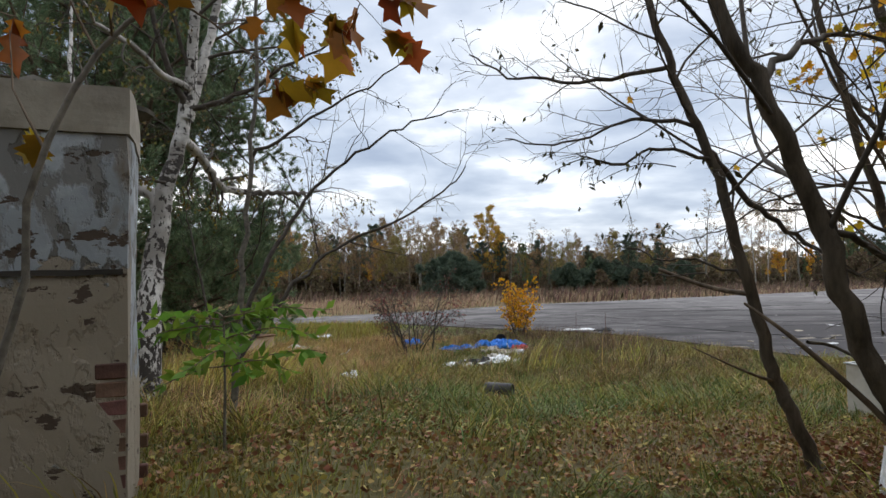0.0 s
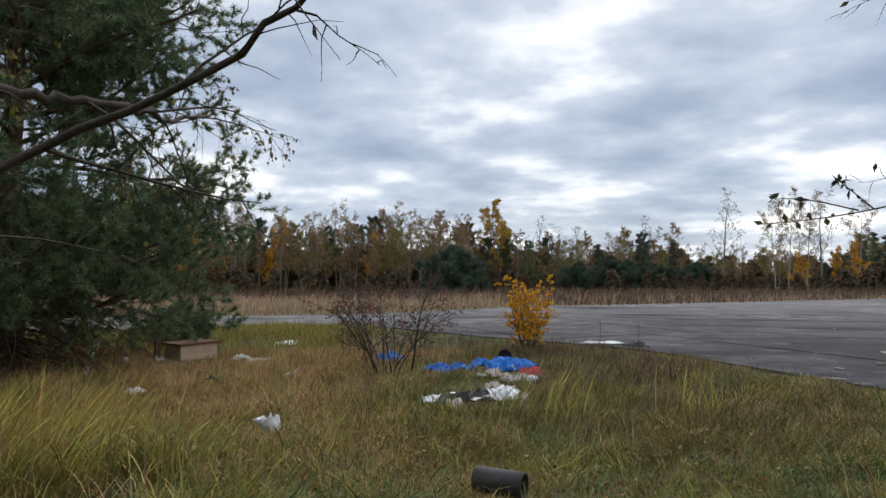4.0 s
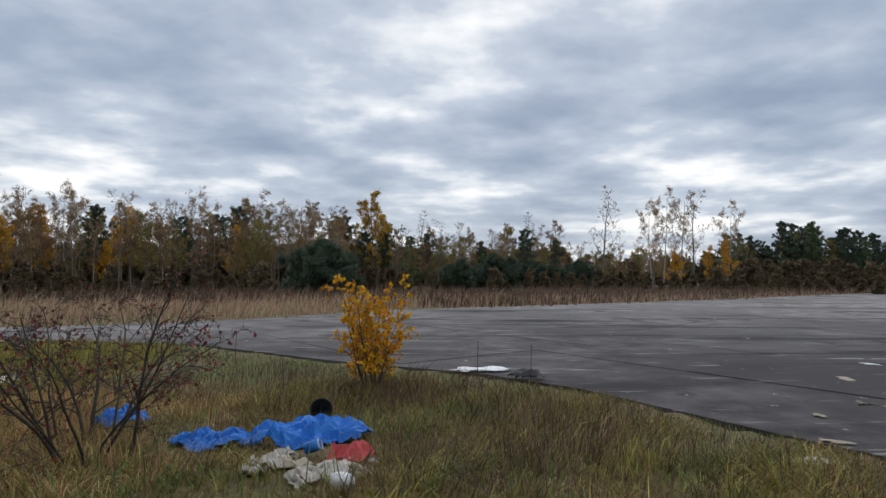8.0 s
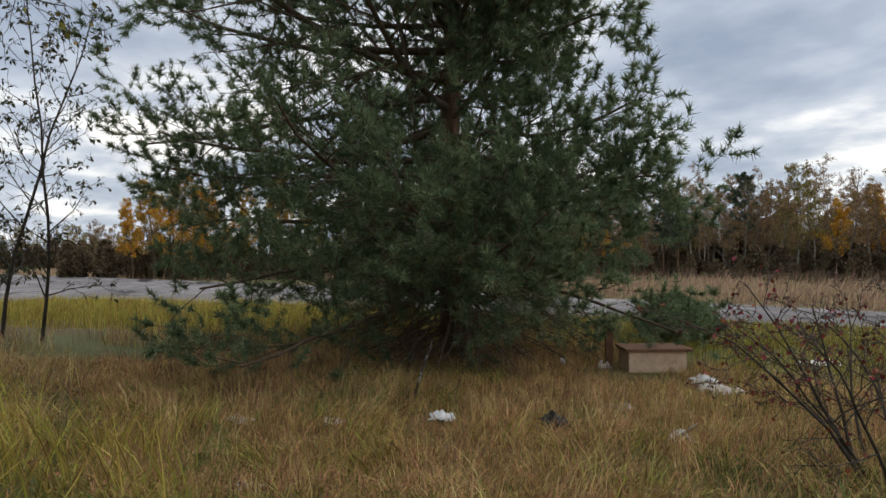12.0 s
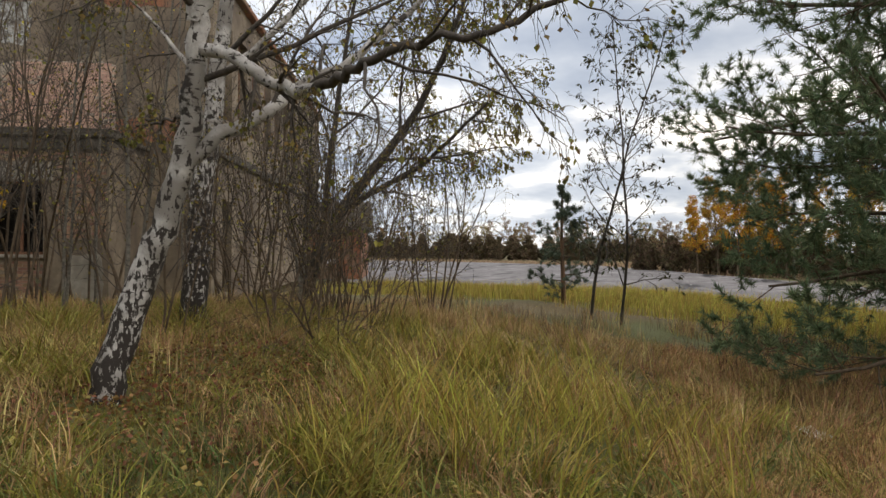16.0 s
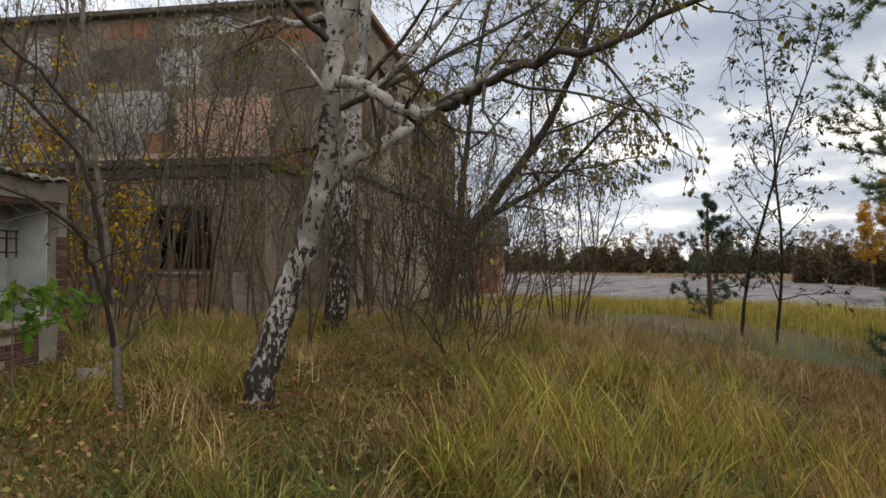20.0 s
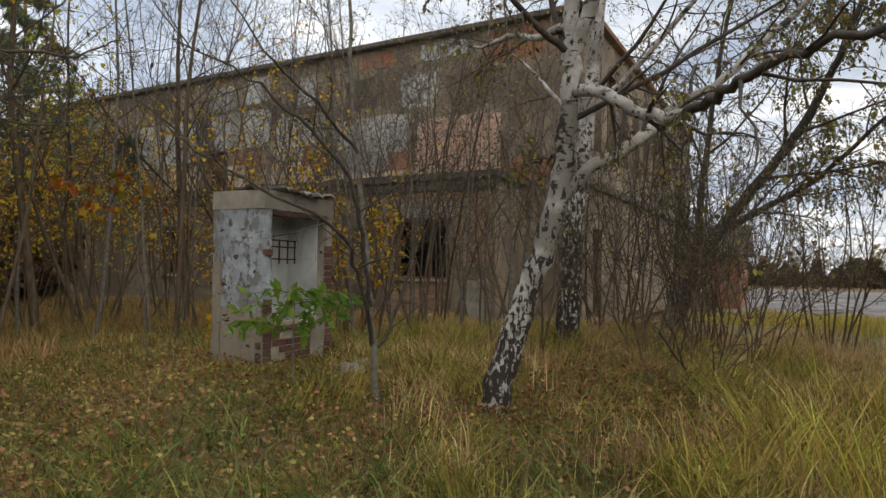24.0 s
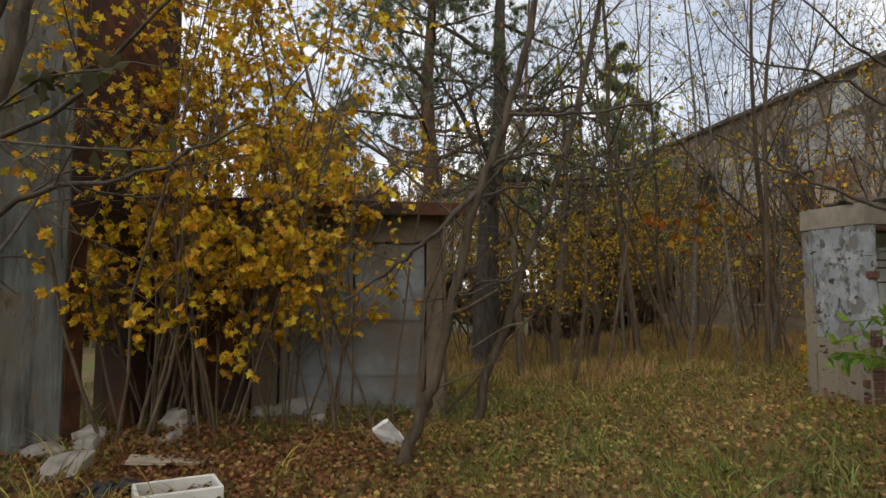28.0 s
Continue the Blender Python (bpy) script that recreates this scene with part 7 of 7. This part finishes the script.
def no_ruin(x, y):
    """Everywhere but inside the ruins and on the litter."""
    w = np.ones(np.shape(x))
    for ix, iy, ir in OPEN:
        w = w * smoothstep(ir * 0.35, ir * 0.8, np.hypot(x - ix, y - iy))
    hall_in = (((x + 12.28) * 0.923 + (y + 1.96) * 0.386) < 0.15) & (((x + 12.28) * 0.386 - (y + 1.96) * 0.923) > -0.1)
    return w * ~hall_in


def off_hall(x, y):
    shed_floor = 1 - 0.85 * np.exp(-((x - 3.7) ** 2 / 3.2 + (y - 5.9) ** 2 / 2.2))
    return shed_floor * (1.0 - ((((x + 12.28) * 0.923 + (y + 1.96) * 0.386) < 0.15) & (((x + 12.28) * 0.386 - (y + 1.96) * 0.923) > -0.1)))


def walk_side(x, y, far=10.0):
    return np.exp(-(np.hypot((x + 1.5) / 1.2, y - 10) / far) ** 2)


def lush(x, y):  # dark green matted patch before the pipe and right of it
    return np.clip(np.exp(-((x + 0.6) ** 2 / 2.2 + (y - 8.6) ** 2 / 2.0)) + 0.8 * np.exp(-((x - 1.6) ** 2 / 3.0 + (y - 9.8) ** 2 / 1.2)) + 0.5 * clumpy(x, y, 0.9, 0.2, 1.0, 5.0), 0, 1)


YARD = (-9, 7, 1, 17)
blades("turf", "short brown and olive turf", 14000, (-13, 10, -2, 22, lambda x, y: off_hall(x, y) * walk_side(x, y)), M["grass_olive"], 0.13, 0.009, 3, 1.1, 8, 0.13)
blades("turf", "short dark green turf", 9000, (-11, 9, -2, 20, lambda x, y: off_hall(x, y) * walk_side(x, y) * clumpy(x, y, 0.6, -0.4, 0.6, 4.0)), M["grass_dark"], 0.15, 0.009, 4, 1.1, 9, 0.12)
blades("turf", "bright green mossy turf before the thicket", 2200, (-5, 3.5, -5, 3, lambda x, y: no_ruin(x, y) * np.clip(np.exp(-((x + 0.5) ** 2 / 2.5 + (y + 1.6) ** 2 / 4)) + 0.35 * clumpy(x, y, 1.4, 0.3, 1.0, 2.0), 0, 1)), M["moss"], 0.09, 0.010, 39, 0.9, 10, 0.10)
blades("turf", "green turf over the yard", 7000, (-6, 4, 0, 14, lambda x, y: off_hall(x, y) * (0.3 + 0.7 * clumpy(x, y, 1.3, -0.1, 0.8, 8.1))), M["grass_mid"], 0.13, 0.009, 40, 1.0, 9, 0.12)
blades("turf", "short tawny turf", 8000, (-13, 9, 0, 22, lambda x, y: off_hall(x, y) * walk_side(x, y, 12) * clumpy(x, y, 0.7, -0.6, 0.6, 9.0) * (0.2 + 0.8 * smoothstep(0.5, -1.5, x))), M["grass_tan"], 0.17, 0.008, 33, 1.2, 8, 0.13)
blades("grass", "matted dark green grass swept over", 1500, (*YARD, lambda x, y: no_ruin(x, y) * lush(x, y)), M["grass_dark"], 0.44, 0.011, 34, 2.2, 26, 0.16, arch=True)
blades("grass", "matted yellow-green meadow grass", 1000, (*YARD, lambda x, y: no_ruin(x, y) * (1 - 0.88 * bare_floor(x, y)) * clumpy(x, y, 1.6, 0.1, 0.9, 1.1)), M["grass_mid"], 0.42, 0.012, 35, 1.3, 22, 0.12, arch=True)
blades("grass", "matted straw-coloured grass", 900, (-12, 6, 3, 18, lambda x, y: no_ruin(x, y) * (1 - 0.8 * bare_floor(x, y)) * clumpy(x, y, 1.7, 0.1, 0.9, 7.7) * (0.12 + 0.88 * smoothstep(-1.0, -3.2, x))), M["grass_straw"], 0.42, 0.009, 36, 1.3, 20, 0.13, arch=True)
blades("grass", "long yellow-green grass in arching tufts", 800, (-9, 4, 5, 16, z_long), M["grass_green"], 0.78, 0.012, 1, 0.42, 26, 0.20, arch=True)
blades("grass", "long straw-coloured dead grass", 1300, (-16, 4, 4, 18, lambda x, y: clear(x, y) * clumpy(x, y, 0.8, -0.1, 0.9, 1.7) * (0.1 + 0.9 * smoothstep(-1.5, -3.5, x)) * (1 - 0.9 * bare_floor(x, y))), M["grass_straw"], 0.46, 0.009, 2, 0.8, 12, 0.12)
blades("grass", "dry tawny meadow grass by the pine", 8000, (-12, -1.2, 11.5, 21, lambda x, y: clear(x, y) * 0.9 * (0.35 + 0.65 * smoothstep(-1.5, -4.0, x))), M["grass_tan"], 0.26, 0.008, 6, 1.1, 10, 0.14)
blades("grass", "yellow-green grass along the apron", 8000, (-30, -4, 2, 30, lambda x, y: clear(x, y) * smoothstep(9, 3, apron_far(x, y))), M["grass_mid"], 0.34, 0.014, 7, 0.5, 8, 0.2)
blades("grass", "green grass at the apron's edge", 3000, (-4, 12, 12, 27, lambda x, y: no_ruin(x, y) * (0.35 + 0.65 * smoothstep(2.5, 0.3, apron_far(x, y)))), M["grass_dark"], 0.18, 0.011, 37, 0.9, 9, 0.15)
blades("grass", "tall fresh yellow-green grass by the far apron", 5000, (-30, -12, -3, 20, lambda x, y: smoothstep(10, 2, apron_far(x, y))), M["grass_green"], 0.5, 0.018, 17, 0.4, 8, 0.2)
blades("heath", "reddish-brown dead weeds", 3200, (-18, 12, 11, 25, lambda x, y: clear(x, y) * np.clip(np.exp(-((x - 2.2) ** 2 / 7 + (y - 17.5) ** 2 / 12)) + 1.2 * np.exp(-((x + 13) ** 2 / 6 + (y - 13.8) ** 2 / 2)) + 0.5 * np.exp(-((x - 0.5) ** 2 / 9 + (y - 21) ** 2 / 4)), 0, 1) * clumpy(x, y, 1.5, -0.9, 0.4, 3.3)), M["heath"], 0.42, 0.009, 8, 0.8, 12, 0.16)
blades("grass", "matted olive-brown weeds beside the apron", 2000, (-1, 8, 12, 22, lambda x, y: no_ruin(x, y) * clumpy(x, y, 1.4, -0.5, 0.7, 3.9)), M["grass_olive"], 0.32, 0.008, 41, 1.9, 20, 0.16, arch=True)
blades("grass", "matted green grass beside the apron", 550, (-4, 9, 11.5, 21, lambda x, y: no_ruin(x, y) * clumpy(x, y, 1.1, -0.3, 0.8, 6.4)), M["grass_dark"], 0.30, 0.009, 44, 2.0, 22, 0.16, arch=True)
blades("grass", "matted olive-brown grass beside the apron", 1500, (-4, 9, 11.5, 21, lambda x, y: no_ruin(x, y) * clumpy(x, y, 1.5, 0.0, 0.9, 2.1)), M["grass_olive"], 0.28, 0.008, 45, 2.0, 20, 0.16, arch=True)
blades("heath", "brown dead stalks over the meadow", 2200, (-16, 10, 2, 24, lambda x, y: clear(x, y) * clumpy(x, y, 0.5, -0.1, 1.0, 6.0) * (1 - 0.8 * bare_floor(x, y))), M["heath"], 0.36, 0.006, 9, 0.25, 6, 0.12)
blades("grass", "straw grass by the birches", 3000, (-12, -2.4, 0, 9, lambda x, y: clear(x, y) * (1 - 0.6 * bare_floor(x, y)) * clumpy(x, y, 1.6, -0.2, 0.8, 2.8)), M["grass_straw"], 0.28, 0.009, 10, 0.8, 11, 0.13)
blades("grass", "green tussocks by the birches", 700, (-9, -1.5, 3, 10, lambda x, y: clear(x, y) * (1 - 0.7 * bare_floor(x, y)) * clumpy(x, y, 1.4, 0.0, 0.8, 5.8)), M["grass_mid"], 0.50, 0.010, 38, 0.9, 24, 0.10, arch=True)
blades("heath", "dead brown weeds under the thicket", 5200, (-10, 7, -12, 1.6, lambda x, y: no_ruin(x, y) * smoothstep(1.6, -2.0, y + 0.25 * np.abs(x))), M["grass_olive"], 0.30, 0.010, 42, 0.9, 10, 0.2)
blades("heath", "tawny weeds under the thicket", 2600, (-10, 7, -12, 1.0, lambda x, y: no_ruin(x, y) * clumpy(x, y, 0.9, -0.5, 0.7, 4.4)), M["grass_tan"], 0.34, 0.010, 43, 0.8, 9, 0.2)
blades("grass", "pale brown field grass beyond the apron", 16000, (-75, 70, 28, 76, lambda x, y: smoothstep(26, 3, apron_far(x, y))), M["grass_field"], 0.6, 0.05, 11, 0.4, 5, 0.5)
blades("grass", "pale field grass beyond the far apron", 6000, (-135, -60, -60, 30, lambda x, y: smoothstep(40, 3, apron_far(x, y))), M["grass_field"], 0.6, 0.10, 12, 0.4, 4, 0.8)
blades("heath", "brown weeds at the wood's edge", 5000, (-60, 90, 44, 90, lambda x, y: smoothstep(30, 8, apron_far(x, y))), M["heath"], 1.0, 0.09, 13, 0.35, 5, 0.6)

r = np.random.default_rng(77)
n = 26000
x = np.concatenate([r.normal(0.4, 2.4, n // 2), r.uniform(-11, 7, n // 2)])
y = np.concatenate([r.normal(4.8, 2.2, n // 2), r.uniform(-2, 13, n // 2)])
ok = ~in_apron(x, y)
x, y = x[ok], y[ok]
pos = np.stack([x, y, height(x, y) + r.uniform(0.02, 0.12, len(x))], -1)
d = np.stack([r.normal(0, 1, len(x)), r.normal(0, 1, len(x)), r.normal(0, 0.18, len(x))], -1)
lit = new("fallen_leaves", leaf_mesh("fallen_leaves", pos, d, 0.046, M["litter"], r, 0.75))
tagged(lit, "brown and yellow fallen leaves strewn over the yard", "leaves", kind="stuff")

x, y = r.normal(3.9, 1.15, 15000), r.normal(6.0, 1.0, 15000)
pos = np.stack([x, y, height(x, y) + r.uniform(0.01, 0.09, len(x))], -1)
d = np.stack([r.normal(0, 1, len(x)), r.normal(0, 1, len(x)), r.normal(0, 0.25, len(x))], -1)
tagged(new("fallen_leaves", leaf_mesh("fallen_leaves", pos, d, 0.05, M["litter_red"], r, 0.8)), "rust-brown fallen leaves heaped before the shed", "leaves", kind="stuff")
x, y = r.normal(-4.0, 1.6, 5000), r.normal(7.4, 1.0, 5000)
pos = np.stack([x, y, height(x, y) + r.uniform(0.02, 0.12, len(x))], -1)
d = np.stack([r.normal(0, 1, len(x)), r.normal(0, 1, len(x)), r.normal(0, 0.25, len(x))], -1)
tagged(new("fallen_leaves", leaf_mesh("fallen_leaves", pos, d, 0.04, M["litter_red"], r, 0.8)), "red-brown fallen leaves under the birch", "leaves", kind="stuff")
# ---------------------------------------------------------------- bricks and slabs, piece by piece
bricks(front_up, 1.4, 4.55, 5.02, 7.35, "brick_pink", 0.03, 1, 0.04, keep=lambda x, z: x < 4.6 - 0.35 * max(0.0, z - 6.4) and z < 7.3)
bricks(front_low, 0.56, 1.65, 2.1, 4.35, "brick_brown", 0.03, 2, 0.25)
bricks(front_low, 1.8, 8.2, 4.1, 4.36, "brick_brown", 0.028, 4, 0.2)
bricks(front_low, 2.15, 4.25, 0.5, 1.5, "brick_brown", 0.028, 5, 0.2)
bricks(holder, 0.14, 1.2, B0 + 0.02, 1.27, "brick_red", 0.012, 3, 0.04)
me = brick_data("brick_red", 0.13, 0.05, 0.071)
for k in range(21):
    for xx, yy in ((0.074, -0.014), (0.072, BD - 0.002), (BW - 0.062, -0.014)):
        if random.random() < (0.9 if k < 13 or xx > 0.5 else 0.08):
            ob = part_me("brick", me, booth)
            ob.matrix_basis = pose(xx, yy, B0 + 0.04 + k * 0.083, 0, 0, 0 if yy > 0.5 else 180) @ pose(0, 0.006, 0)
# slabs of the apron near the walk
SL = {}
for gi in range(-9, 12):
    for gj in range(-2, 12):
        u, v = gi * 4.0, gj * 4.0
        ca, sa = math.cos(radians(33)), math.sin(radians(33))
        cx, cy = 6 + u * ca - v * sa, 20 + u * sa + v * ca
        cor = [(cx + du * ca - dv * sa, cy + du * sa + dv * ca) for du in (-2, 2) for dv in (-2, 2)]
        if not all(bool(in_apron(np.array([a]), np.array([b]))[0]) for a, b in cor) or math.hypot(cx - 5, cy - 16) > 27:
            continue
        kind_ = "slab"
        if kind_ not in SL:
            bm = box_bm(-1.993, -1.993, -0.06, 1.993, 1.993, 0.0, 0.006)
            SL[kind_] = bpy.data.meshes.new("slab")
            bm.to_mesh(SL[kind_])
            bm.free()
            SL[kind_].materials.append(M[kind_])
        ob = part_me("slab", SL[kind_], road)
        ob.matrix_basis = pose(cx, cy, 0.012 + random.uniform(-0.003, 0.004), random.uniform(-0.05, 0.05), random.uniform(-0.05, 0.05), 33)

# tar seams and scuffs on the apron
rr = random.Random(5)
for k in range(15):
    x, y, a, L = rr.uniform(3, 26), rr.uniform(19, 44), 33 + rr.choice((0, 90, 20, -25, 8, 60)) + rr.uniform(-12, 12), rr.uniform(3, 11)
    pts = [(t * L - L / 2, 0.25 * math.sin(t * 3.0 + k) * (k % 3), 0) for t in np.linspace(0, 1, 9)]
    w = rr.uniform(0.012, 0.03)
    V = [(px, py + s_ * w, z) for px, py, z in pts for s_ in (-1, 1)]
    wx = [(x + px * math.cos(radians(a)) - py * math.sin(radians(a)), y + px * math.sin(radians(a)) + py * math.cos(radians(a))) for px, py, _ in pts]
    if not all(bool(in_apron(np.array([p]), np.array([q]))[0]) for p, q in wx):
        continue
    V = V + [(px, py, -0.01) for px, py, _ in V]
    n_ = len(pts) * 2
    Q = [(2 * i, 2 * i + 2, 2 * i + 3, 2 * i + 1) for i in range(8)] + [(2 * i, n_ + 2 * i, n_ + 2 * i + 2, 2 * i + 2) for i in range(8)]
    ob = part_me("tar_seam", mesh_data("tar_seam", V, Q, None, M["tar" if k % 5 else "slab_pale"]), road, "dark tar seam" if k % 5 else "pale scuffed line")
    ob.matrix_basis = pose(x, y, 0.021, 0, 0, a)
